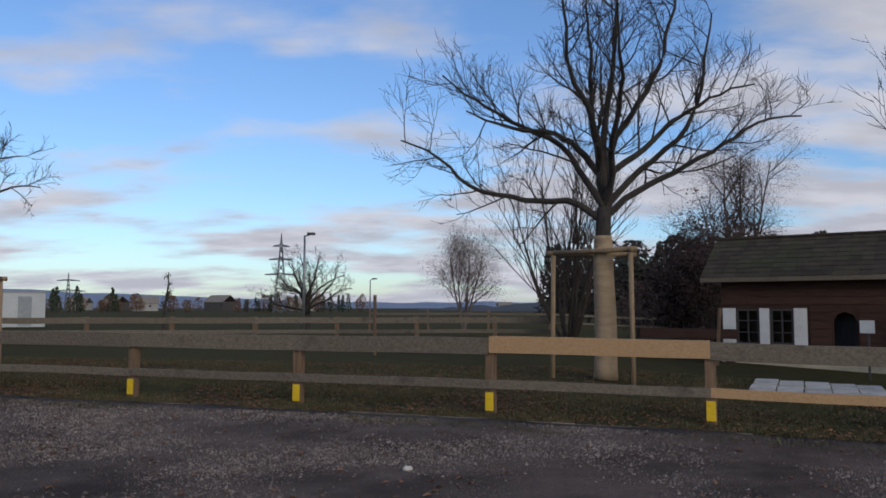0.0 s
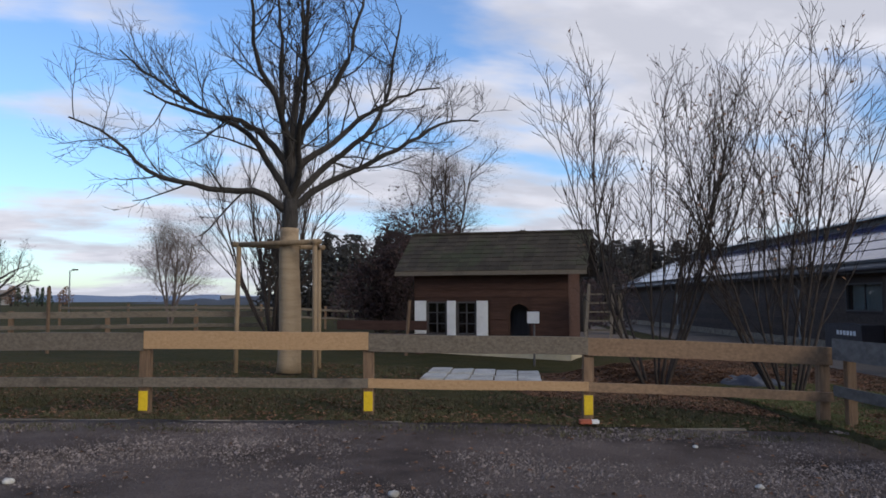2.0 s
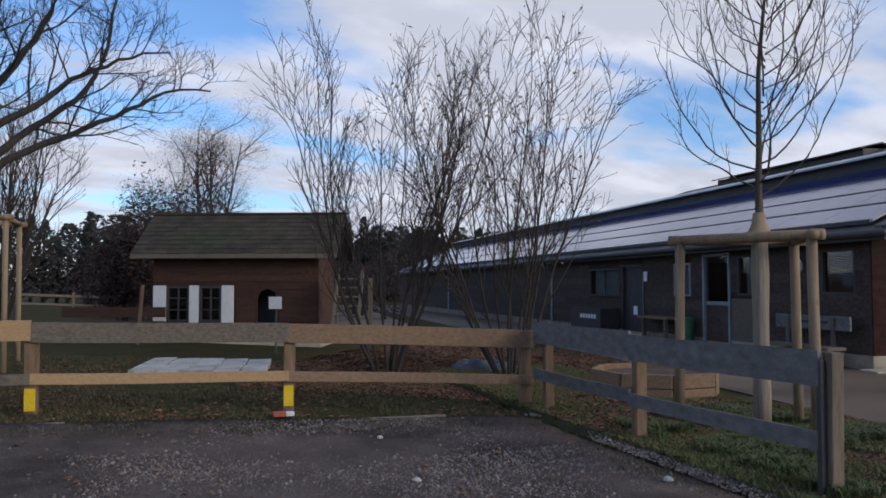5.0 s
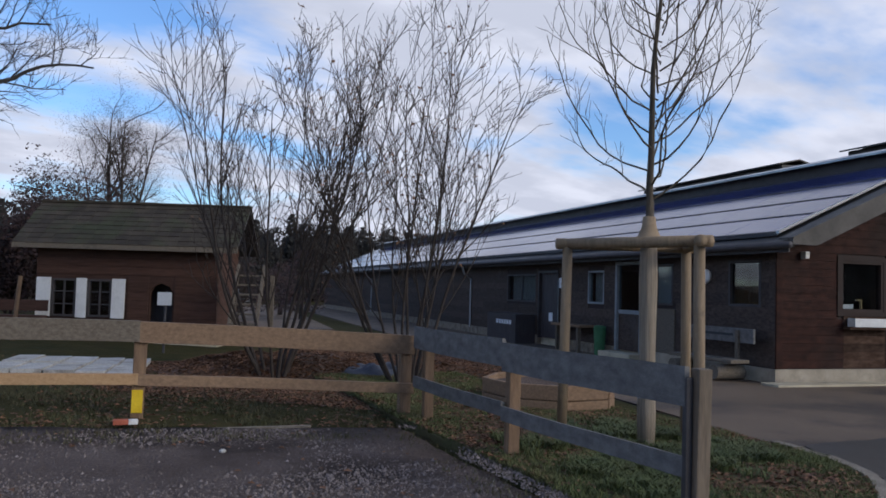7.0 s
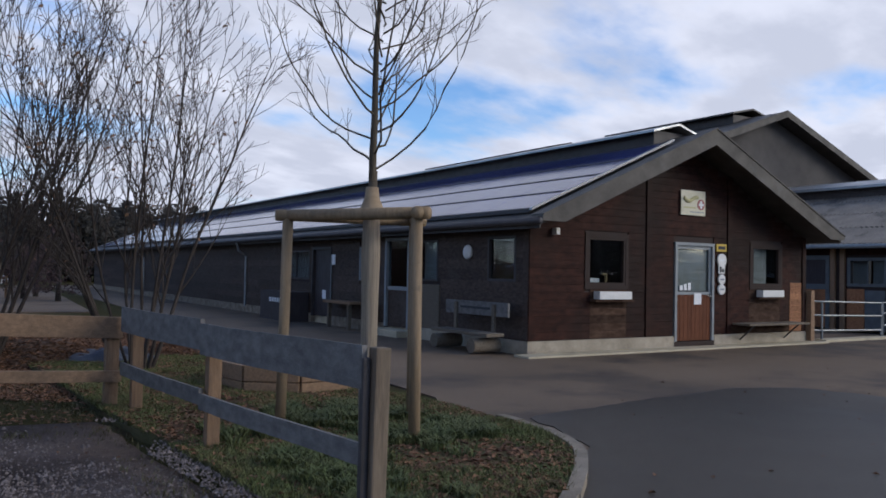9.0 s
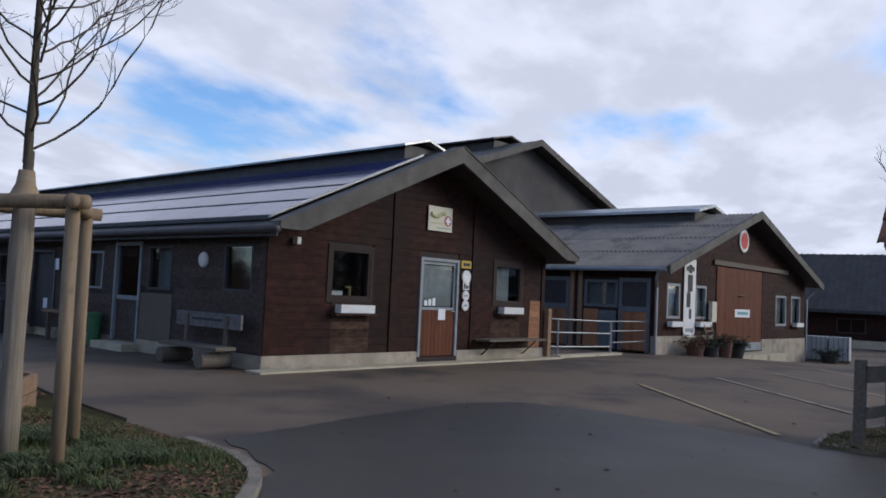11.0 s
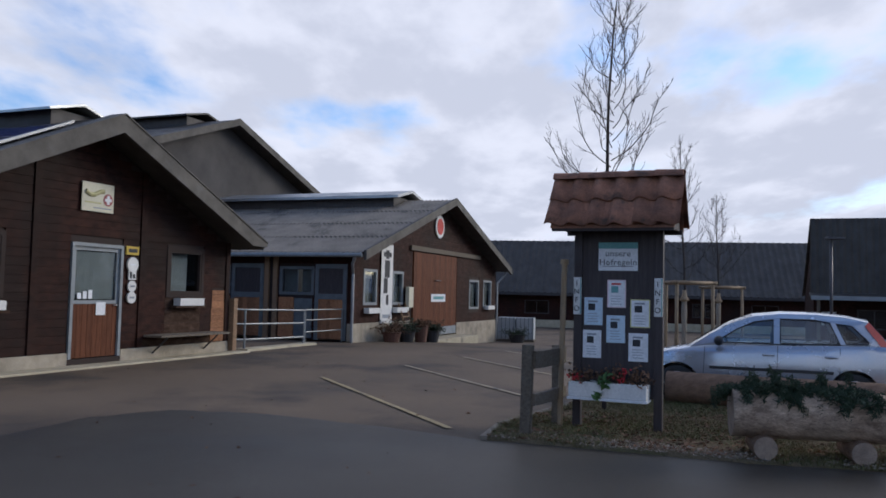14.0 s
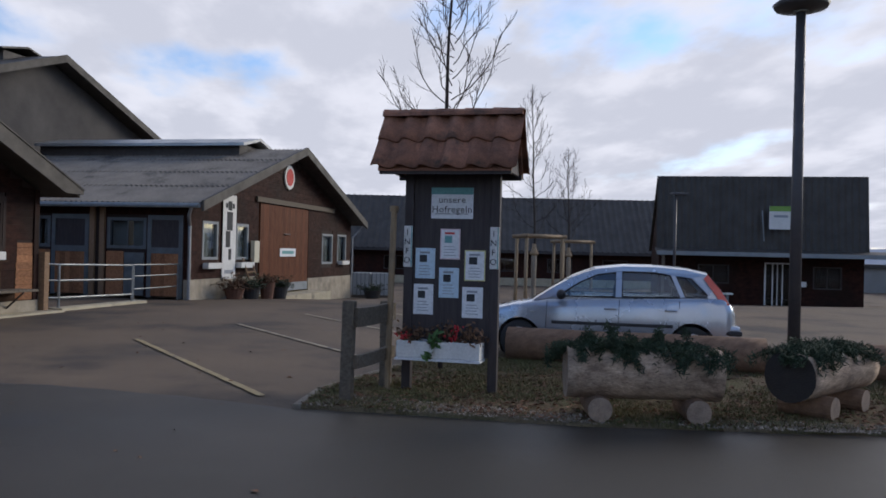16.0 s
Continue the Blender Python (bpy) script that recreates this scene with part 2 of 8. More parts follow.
M["leaf_dry"] = mat("dry_leaf", (0.16, 0.085, 0.045), (0.09, 0.052, 0.032), 0.9, 3, 30, 0.2, rnd=0.35, island=True)
M["leaf_dark"] = mat("copper_leaf", (0.057, 0.030, 0.028), (0.034, 0.023, 0.021), 0.85, 2, 20, 0.1, rnd=0.35, island=True)
M["catkin"] = mat("catkin", (0.085, 0.060, 0.052), (0.050, 0.038, 0.036), 0.9, 3, 30, 0.1, rnd=0.35, island=True)
M["wood_edge"] = mat("far_wood_edge", (0.040, 0.036, 0.030), (0.022, 0.022, 0.019), 0.9, 2, 20, 0.1, rnd=0.35, island=True)
M["leaf_green"] = mat("dark_foliage", (0.032, 0.050, 0.024), (0.018, 0.029, 0.016), 0.8, 2, 20, 0.1, rnd=0.3, island=True)
M["fir"] = mat("fir_needles", (0.036, 0.058, 0.029), (0.025, 0.039, 0.021), 0.75, 6, 40, 0.1, rnd=0.3, island=True)
M["blade"] = mat("grass_blade", (0.060, 0.062, 0.024), (0.105, 0.088, 0.045), 0.85, 2, 30, 0, rnd=0.45, island=True)
M["litter"] = mat("fallen_leaf", (0.200, 0.102, 0.055), (0.095, 0.052, 0.032), 0.9, 3, 30, 0.2, rnd=0.45, island=True, gr=0.25)
M["pebble"] = mat("pebble", (0.194, 0.160, 0.146), (0.106, 0.086, 0.078), 0.9, 5, 50, 0.2, rnd=0.55, island=True, gr=0.25)
M["pebble_pale"] = mat("pale_pebble", (0.33, 0.27, 0.205), (0.15, 0.118, 0.088), 0.9, 5, 50, 0.2, rnd=0.5, island=True)
M["barn_dark"] = mat("barn_wall_core", (0.030, 0.021, 0.018), (0.042, 0.028, 0.023), 0.9, 4, 40, 0.3)
M["plank_front"] = mat("red_brown_plank", (0.047, 0.016, 0.0105), (0.020, 0.0095, 0.0078), 0.72, 1.3, 13, 0.5, (0.5, 5, 6), TH, rnd=0.08, spec=0.12, stain=(0.021, 0.012, 0.010), stain_scale=0.38, stain_at=0.47)
M["plank_side"] = mat("blackened_plank", (0.078, 0.055, 0.044), (0.041, 0.030, 0.024), 0.78, 2.2, 13, 0.6, (6, 0.7, 9), TH, rnd=0.22, spec=0.25, stain=(0.085, 0.070, 0.060), stain_scale=0.9, stain_at=0.62)
M["plank_bleach"] = mat("bleached_plank", (0.082, 0.050, 0.034), (0.030, 0.016, 0.011), 0.85, 1.3, 13, 0.5, (0.5, 5, 8), TH, rnd=0.3, spec=0.12)
# orange stable boards; the same colour paints a sun patch on the long barn
M["plank_warm"] = mat("orange_plank", (0.365, 0.169, 0.078), (0.203, 0.089, 0.043), 0.8, 3, 13, 0.4, (0.7, 6, 9), TH, rnd=0.25)
M["door_red"] = mat("red_brown_door", (0.148, 0.051, 0.023), (0.085, 0.030, 0.015), 0.65, 4, 13, 0.3, (8, 8, 0.6), TH, rnd=0.18, spec=0.15)
M["barge"] = mat("grey_fascia", (0.095, 0.084, 0.072), (0.065, 0.058, 0.050), 0.7, 2, 40, 0.2, stain=(0.10, 0.098, 0.096), stain_scale=1.5, stain_at=0.6)
M["roof_grey"] = mat("fibre_cement", (0.242, 0.213, 0.180), (0.170, 0.150, 0.128), 0.75, 1.2, 50, 0.3, stain=(0.055, 0.054, 0.053), stain_scale=0.6, stain_at=0.58, gr=0.25)
M["roof_dark"] = mat("dark_sheet", (0.067, 0.060, 0.052), (0.047, 0.041, 0.036), 0.6, 1.5, 40, 0.2)
M["shed_wall"] = mat("dark_grey_cladding", (0.063, 0.057, 0.055), (0.048, 0.044, 0.044), 0.8, 0.8, 30, 0.2)
M["hut_roof"] = mat("mossy_shingle", (0.056, 0.044, 0.030), (0.034, 0.028, 0.020), 0.9, 2, 40, 0.5, rnd=0.2, stain=(0.043, 0.046, 0.023), stain_scale=0.9, stain_at=0.49)
M["hut_wall"] = mat("hut_plank", (0.069, 0.032, 0.020), (0.047, 0.023, 0.016), 0.85, 3, 50, 0.4, (0.8, 0.8, 8), rnd=0.2)
M["white"] = mat("white_paint", (0.702, 0.693, 0.666), (0.612, 0.603, 0.576), 0.6, 3, 40, 0.1, stain=(0.450, 0.432, 0.396), stain_scale=3, stain_at=0.68)
M["paper"] = mat("paper", (0.74, 0.75, 0.76), (0.69, 0.70, 0.71), 0.7, 2, 30, 0.0)
M["paper_blue"] = mat("blue_paper", (0.54, 0.66, 0.74), (0.49, 0.61, 0.70), 0.7, 2, 30, 0.0)
M["paper_pink"] = mat("pink_paper", (0.70, 0.55, 0.56), (0.66, 0.50, 0.52), 0.7, 2, 30, 0.0)
M["paper_yellow"] = mat("yellow_edge_paper", (0.66, 0.62, 0.30), (0.62, 0.58, 0.26), 0.7, 2, 30, 0.0)
M["ink"] = mat("ink", (0.03, 0.032, 0.036), (0.04, 0.042, 0.046), 0.7, 4, 40, 0.0)
M["ink_grey"] = mat("grey_print", (0.30, 0.32, 0.35), (0.25, 0.27, 0.30), 0.7, 4, 40, 0.0)
M["ink_red"] = mat("red_print", (0.55, 0.05, 0.04), (0.48, 0.04, 0.035), 0.6, 4, 40, 0.0)
M["ink_green"] = mat("green_print", (0.20, 0.36, 0.08), (0.17, 0.31, 0.06), 0.6, 4, 40, 0.0)
M["teal"] = mat("teal_print", (0.16, 0.36, 0.36), (0.13, 0.31, 0.31), 0.6, 4, 40, 0.0)
M["sign_cream"] = mat("cream_sign", (0.62, 0.58, 0.44), (0.55, 0.52, 0.40), 0.6, 3, 40, 0.0)
M["metal"] = mat("galvanised", (0.234, 0.246, 0.257), (0.178, 0.191, 0.201), 0.45, 4, 60, 0.1, metal=0.7)
M["metal_dark"] = mat("painted_steel", (0.078, 0.072, 0.075), (0.058, 0.055, 0.058), 0.5, 4, 50, 0.1, metal=0.2)
M["zinc"] = mat("zinc_sheet", (0.36, 0.37, 0.38), (0.28, 0.29, 0.30), 0.4, 2, 40, 0.1, metal=0.6)
M["frame_grey"] = mat("grey_frame", (0.26, 0.28, 0.29), (0.20, 0.22, 0.23), 0.6, 4, 50, 0.1)
M["frame_dark"] = mat("dark_frame", (0.058, 0.051, 0.051), (0.044, 0.039, 0.039), 0.6, 4, 50, 0.1)
M["blue_door"] = mat("blue_door_paint", (0.135, 0.150, 0.158), (0.100, 0.112, 0.120), 0.6, 4, 50, 0.1)
M["black_board"] = mat("board_stain", (0.056, 0.046, 0.046), (0.040, 0.033, 0.035), 0.6, 4, 13, 0.2, (6, 6, 0.6), spec=0.3)
M["tile"] = mat("clay_tile", (0.33, 0.148, 0.088), (0.175, 0.088, 0.060), 0.85, 5, 60, 0.5, rnd=0.22, stain=(0.069, 0.055, 0.045), stain_scale=4.0, stain_at=0.56, gr=0.25)
M["log"] = mat("split_log", (0.52, 0.385, 0.275), (0.20, 0.138, 0.098), 0.85, 2.2, 13, 0.8, (5, 0.5, 5), TH, rnd=0.12, gr=0.3, stain=(0.148, 0.102, 0.074), stain_scale=2, stain_at=0.56)
M["log_dark"] = mat("barked_log", (0.248, 0.150, 0.093), (0.162, 0.098, 0.064), 0.9, 3, 13, 0.6, (5, 0.6, 5), TH, stain=(0.230, 0.156, 0.109), stain_scale=2, stain_at=0.60)
M["log_end"] = mat("sawn_end", (0.351, 0.260, 0.189), (0.221, 0.163, 0.124), 0.9, 8, 60, 0.5)
M["log_end_dark"] = mat("charred_end", (0.030, 0.026, 0.024), (0.045, 0.038, 0.033), 0.9, 8, 60, 0.6)
M["car"] = mat("silver_blue_paint", (0.42, 0.455, 0.51), (0.40, 0.435, 0.49), 0.28, 1.5, 80, 0.0, metal=0.55, spec=0.5, coat=0.8)
M["black_plastic"] = mat("black_plastic", (0.028, 0.028, 0.031), (0.038, 0.038, 0.041), 0.6, 6, 60, 0.1)
M["rubber"] = mat("tyre_rubber", (0.028, 0.028, 0.028), (0.042, 0.042, 0.042), 0.85, 6, 60, 0.2)
M["hub"] = mat("hub_silver", (0.50, 0.51, 0.53), (0.42, 0.43, 0.45), 0.4, 5, 60, 0.1, metal=0.6)
M["tail_red"] = mat("tail_lens", (0.62, 0.055, 0.035), (0.56, 0.045, 0.03), 0.2, 4, 40, 0.0, spec=0.6, coat=0.5)
M["seat"] = mat("seat_cloth", (0.06, 0.06, 0.065), (0.045, 0.045, 0.05), 0.9, 5, 60, 0.1)
M["red_berry"] = mat("red_berry", (0.50, 0.03, 0.035), (0.42, 0.02, 0.03), 0.45, 6, 40, 0.0)
M["leaf_pot"] = mat("potted_leaf", (0.075, 0.15, 0.045), (0.05, 0.10, 0.032), 0.7, 4, 40, 0.1, rnd=0.25, island=True)
M["terracotta"] = mat("terracotta", (0.15, 0.075, 0.050), (0.10, 0.050, 0.036), 0.85, 4, 40, 0.2)
M["tarp"] = mat("blue_tarp", (0.022, 0.028, 0.046), (0.014, 0.019, 0.032), 0.55, 3, 30, 0.5)
M["soil"] = mat("brown_soil", (0.125, 0.080, 0.057), (0.066, 0.044, 0.033), 0.95, 1.5, 30, 0.8, dist=0.03, gr=0.25)
M["slab"] = mat("pale_slab", (0.50, 0.48, 0.44), (0.37, 0.355, 0.32), 0.85, 3, 40, 0.3, rnd=0.12, stain=(0.125, 0.107, 0.085), stain_scale=1.6, stain_at=0.52, gr=0.25)
# distance haze is put into the blue-grey base colour of both
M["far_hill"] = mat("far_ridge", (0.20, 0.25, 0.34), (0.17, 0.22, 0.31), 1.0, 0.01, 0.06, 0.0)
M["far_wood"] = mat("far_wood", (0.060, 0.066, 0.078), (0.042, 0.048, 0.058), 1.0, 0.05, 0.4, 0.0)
M["plaster"] = mat("pale_plaster", (0.303, 0.292, 0.275), (0.253, 0.248, 0.237), 0.9, 0.6, 20, 0.1)
M["container"] = mat("pale_container", (0.42, 0.44, 0.45), (0.36, 0.38, 0.39), 0.7, 0.8, 20, 0.1)
M["pylon"] = mat("pylon_steel", (0.12, 0.13, 0.15), (0.10, 0.11, 0.13), 0.8, 1, 20, 0.0)
M["green_plastic"] = mat("green_plastic", (0.05, 0.16, 0.07), (0.04, 0.12, 0.05), 0.6, 4, 40, 0.1)
M["glass"] = glass("window_glass", (0.72, 0.76, 0.78), 0.02, 0.05)
M["car_glass"] = glass("car_glass", (0.80, 0.88, 0.88), 0.02, 0.13)
M["curtain"] = mat("pale_blind", (0.36, 0.38, 0.37), (0.30, 0.32, 0.31), 0.9, 4, 40, 0.1)


def pv_material():
    m = mat("solar_glass", (0.040, 0.050, 0.150), (0.030, 0.038, 0.115), 0.16, 2, 40, 0.0, spec=0.27, coat=0.0, rnd=0.12)
    rough = m.node_tree.nodes["Principled BSDF"].inputs["Roughness"]
    m.node_tree.links.remove(rough.links[0])
    rough.default_value = 0.11
    m.node_tree.nodes["Principled BSDF"].inputs["Specular Tint"].default_value = (0.60, 0.74, 1.0, 1)
    m.node_tree.nodes["Principled BSDF"].inputs["Coat Roughness"].default_value = 0.10
    return m


M["pv"] = pv_material()


# ---- mesh helpers ----
def part(name, bm, material, parent=None, label="", smooth=False):
    """Links a bmesh as one mesh object under a thing or a part."""
    me = bpy.data.meshes.new(name)
    bm.to_mesh(me)
    bm.free()
    return link(name, me, material, parent, label, smooth)


def link(name, me, material, parent=None, label="", smooth=False):
    if material and not me.materials:
        for k in (material if isinstance(material, tuple) else (material,)):
            me.materials.append(M[k])
    if smooth:
        me.shade_smooth()
    ob = new(name, me)
    ob.parent = parent
    if label:
        tagged(ob, label)
    return ob


def thing(name, label, category, m=None, group="", kind=""):
    ob = new(name)
    ob.empty_display_size = 0.1
    if m is not None:
        ob.matrix_world = m
    return tagged(ob, label, category, group, kind)


def box(bm, x0, x1, y0, y1, z0, z1, m=None, bevel=0.0):
    t = Matrix.Translation(((x0 + x1) / 2, (y0 + y1) / 2, (z0 + z1) / 2)) @ Matrix.Diagonal((abs(x1 - x0), abs(y1 - y0), abs(z1 - z0), 1))
    r = bmesh.ops.create_cube(bm, size=1, matrix=(m @ t) if m else t)
    if bevel:
        es = list({e for v in r["verts"] for e in v.link_edges})
        bmesh.ops.bevel(bm, geom=es, offset=bevel, segments=2, affect="EDGES", profile=0.6)
    return bm


def boxes(*rows, bevel=0.0):
    bm = bmesh.new()
    for r in rows:
        box(bm, *r, bevel=bevel)
    return bm


def tube(bm, pts, rads, sides=8, caps=True):
    """A tapered tube along points."""
    pts = [Vector(p) for p in pts]
    if isinstance(rads, (int, float)):
        rads = [rads] * len(pts)
    rings, ref = [], None
    for i, p in enumerate(pts):
        d = (pts[min(i + 1, len(pts) - 1)] - pts[max(i - 1, 0)]).normalized()
        if ref is None or abs(ref.dot(d)) > 0.98:
            ref = Vector((0, 0, 1)) if abs(d.z) < 0.9 else Vector((1, 0, 0))
        a = d.cross(ref).normalized()
        b = d.cross(a)
        ref = a.cross(d)
        rings.append([bm.verts.new(p + (a * math.cos(k * math.tau / sides) + b * math.sin(k * math.tau / sides)) * rads[i]) for k in range(sides)])
    for r0, r1 in zip(rings, rings[1:]):
        for k in range(sides):
            bm.faces.new((r0[k], r0[(k + 1) % sides], r1[(k + 1) % sides], r1[k]))
    if caps:
        bm.faces.new(rings[0][::-1])
        bm.faces.new(rings[-1])
    return bm


def tubes(*rows, sides=8):
    bm = bmesh.new()
    for pts, r in rows:
        tube(bm, pts, r, sides)
    return bm


UNIT = {}


def unit(material):
    """A unit box with slightly eased edges that pieces share."""
    if material not in UNIT:
        bm = bmesh.new()
        box(bm, -0.5, 0.5, -0.5, 0.5, -0.5, 0.5)
        me = bpy.data.meshes.new("piece")
        bm.to_mesh(me)
        bm.free()
        me.materials.append(M[material])
        UNIT[material] = me
    return UNIT[material]


def piece(name, material, parent, x0, x1, y0, y1, z0, z1, tilt=None):
    ob = new(name, unit(material))
    ob.parent = parent
    m = Matrix.Translation(((x0 + x1) / 2, (y0 + y1) / 2, (z0 + z1) / 2))
    if tilt is not None:
        m = m @ tilt
    ob.matrix_local = m @ Matrix.Diagonal((abs(x1 - x0), abs(y1 - y0), abs(z1 - z0), 1))
    return ob


from mathutils.geometry import delaunay_2d_cdt, tessellate_polygon as geo_tess


def panel(outline, holes, thick, place):
    """A wall: an outline with openings in (a, z), given depth; place(a, d, z) gives the point."""
    from_2d = [[Vector((a, z, 0)) for a, z in ring] for ring in (outline, *holes)]
    tris = geo_tess(from_2d)
    flat = [p for ring in from_2d for p in ring]
    bm = bmesh.new()
    f = [bm.verts.new(place(p.x, 0.0, p.y)) for p in flat]
    b = [bm.verts.new(place(p.x, thick, p.y)) for p in flat]
    for t in tris:
        bm.faces.new([f[i] for i in t])
        bm.faces.new([b[i] for i in reversed(t)])
    k = 0
    for ring in from_2d:
        n = len(ring)
        for i in range(n):
            j = (i + 1) % n
            bm.faces.new((f[k + i], f[k + j], b[k + j], b[k + i]))
        k += n
    bmesh.ops.recalc_face_normals(bm, faces=bm.faces)
    return bm


def rect(a0, a1, z0, z1):
    return [(a0, z0), (a1, z0), (a1, z1), (a0, z1)]


def planks(parent, place_box, a0, a1, z0, z1, rows_h, holes, material, top=None, cut=0.0, seed=1, material_at=None):
    """Horizontal boards with gaps at the openings; top(a) limits them under a gable."""
    rnd_ = random.Random(seed)
    z = z0
    while z < z1 - 0.02:
        zt = min(z + rows_h, z1)
        spans = [(a0, a1)]
        if top:
            zz = zt
            lo, hi = top(zz)
            spans = [(max(a0, lo), min(a1, hi))] if hi - lo > 0.15 else []
        for h0, h1, hz0, hz1 in holes:
            if hz0 < zt - 0.03 and hz1 > z + 0.03:
                spans = [s for a, b in spans for s in ((a, min(b, h0)), (max(a, h1), b)) if s[1] - s[0] > 0.03]
        if cut:
            nxt = []
            for a, b in spans:
                k = a
                while b - k > cut * 1.3:
                    step = cut * rnd_.uniform(0.8, 1.2)
                    nxt.append((k, k + step - 0.004))
                    k += step
                nxt.append((k, b))
            spans = nxt
        for a, b in spans:
            mk = material_at(a, b, z) if material_at else material
            d = rnd_.uniform(0.020, 0.027)
            place_box(mk, a, b, d, z, zt - 0.006)
        z = zt


def text_mesh(s, size, spacing=1.0):
    cu = bpy.data.curves.new("lettering", "FONT")
    cu.body, cu.size, cu.align_x, cu.align_y, cu.extrude, cu.resolution_u = s, size, "CENTER", "CENTER", 0.0015, 3
    cu.space_character = spacing
    ob = new("lettering", cu)
    bpy.context.view_layer.update()
    me = bpy.data.meshes.new_from_object(ob.evaluated_get(bpy.context.evaluated_depsgraph_get()))
    bpy.data.objects.remove(ob)
    me.materials.clear()
    return me


# ---- the ground ----
def S(t):
    t = min(max(t, 0.0), 1.0)
    return t * t * (3 - 2 * t)


def ground_z(x, y):
    z = -0.20 * S((x - 3) / 12) + 0.11 * S((y - 6) / 5) * (1 - S((x - 5) / 7))
    z += 0.10 * S((y - 12) / 8) * (1 - S((x - 11) / 6))
    z -= 0.75 * S((x - 30) / 18) * (1 - S((y - 8) / 20))
    return z


def inside(poly, x, y):
    r, n = False, len(poly)
    for i in range(n):
        (x0, y0), (x1, y1) = poly[i], poly[(i + 1) % n]
        if (y0 > y) != (y1 > y) and x < (x1 - x0) * (y - y0) / (y1 - y0) + x0:
            r = not r
    return r


def sheet(poly, lift, step, rough_edge=0.0, seed=3, soft=0.0):
    """A ground cover laid over the land within an outline, with a ragged edge."""
    rnd_ = random.Random(seed)
    ring = []
    for (x0, y0), (x1, y1) in zip(poly, poly[1:] + poly[:1]):
        n = max(1, int(math.hypot(x1 - x0, y1 - y0) / (0.25 if rough_edge else 1.5)))
        n = min(n, 120)
        for i in range(n):
            t = i / n
            ring.append((x0 + (x1 - x0) * t + rnd_.uniform(-1, 1) * rough_edge, y0 + (y1 - y0) * t + rnd_.uniform(-1, 1) * rough_edge))
    xs, ys = [p[0] for p in ring], [p[1] for p in ring]
    pts = [Vector(p) for p in ring]
    x = min(xs)
    while x < max(xs):
        y = min(ys)
        while y < max(ys):
            if inside(ring, x, y) and inside(ring, x + step * 0.4, y) and inside(ring, x - step * 0.4, y):
                pts.append(Vector((x + rnd_.uniform(-0.2, 0.2) * step, y + rnd_.uniform(-0.2, 0.2) * step)))
            y += step
        x += step
    n = len(ring)
    v, _, f, *_ = delaunay_2d_cdt(pts, [(i, (i + 1) % n) for i in range(n)], [], 1, 1e-5)
    seen = {}
    for t in f:
        for i in range(len(t)):
            e = (t[i], t[(i + 1) % len(t)])
            seen[tuple(sorted(e))] = None if tuple(sorted(e)) in seen else e
    v, f = list(v), [list(t) for t in f]
    top = len(v)
    low = {}
    skirt = []
    for e in seen.values():
        if e:
            for i in e:
                if i not in low:
                    low[i] = top + len(low)
                    v.append(v[i])
            skirt.append([e[1], e[0], low[e[0]], low[e[1]]])
    f += skirt
    me = bpy.data.meshes.new("sheet")
    me.from_pydata([(p.x, p.y, ground_z(p.x, p.y) - (0.12 if k >= top else 0) + lift + soft * 0.04 * noise.noise((p.x * 0.8, p.y * 0.8, 5))) for k, p in enumerate(v)], [], f)
    if me.polygons and sum(p.normal.z for p in me.polygons) < 0:
        me.flip_normals()
    return me


def land():
    near = list(np.arange(-30, 60, 1.0))
    far = [-2500, -1200, -600, -300, -180, -110, -75, -50, -40]
    xs = far + near + [60, 70, 85, 110, 150, 220, 400, 800, 1500, 2500]
    n = len(xs)
    verts = [(x, y, ground_z(x, y) - (0.03 if abs(x) < 60 and abs(y) < 60 else 0.05)) for y in xs for x in xs]
    faces = [(j * n + i, j * n + i + 1, (j + 1) * n + i + 1, (j + 1) * n + i) for j in range(n - 1) for i in range(n - 1)]
    me = bpy.data.meshes.new("ground")
    me.from_pydata(verts, [], faces)
    return tagged(link("ground", me, "grass", smooth=True), "dull winter meadow grass with bare brown soil", "ground", kind="structure")


land()
yard_poly = [(5.6, -60), (5.9, -2), (7.2, 2.0), (12.3, 6.6), (13.2, 8.6), (15.6, 13.0), (22.4, 31), (35, 62), (90, 62), (90, -60)]
tagged(link("yard_asphalt", sheet(yard_poly, -0.006, 2.0), "asphalt_old"), "worn grey-brown asphalt of the farmyard", "yard", kind="structure")
road_poly = [(5.5, -40), (5.6, -1.0), (6.6, 1.8), (9.0, 2.9), (10.2, 3.35), (10.75, 3.6), (11.3, 4.2), (11.75, 4.9), (13.0, 4.75), (14.4, 4.5), (16.2, 4.05), (17.0, 3.3), (16.9, 2.0), (16.3, 0.7), (15.5, -0.75),
            (14.6, -3.3), (13.95, -6.6), (13.2, -14.0), (12.0, -40)]
tagged(link("road", sheet(road_poly, 0.004, 1.2, 0.05), "asphalt_new"), "dark damp newer asphalt road", "road", kind="structure")
gravel_poly = [(-60, 31.2), (-30, 20.75), (8.15, 7.50), (7.55, 5.3), (6.55, 2.0), (5.6, -1.0), (5.0, -30), (-60, -30)]
tagged(link("gravel_yard", sheet(gravel_poly, 0.012, 0.6, 0.05, soft=0.5), "gravel", smooth=True), "brown gravel parking ground with worn patches", "gravel", kind="structure")
verge_poly = [(8.35, 7.55), (7.72, 5.2), (6.75, 2.1), (8.85, 2.84), (9.92, 3.32), (10.43, 3.64), (10.92, 4.24), (11.26, 5.0), (11.55, 5.8), (11.7, 6.6), (11.9, 8.4), (12.9, 12.6), (10.0, 13.0)]
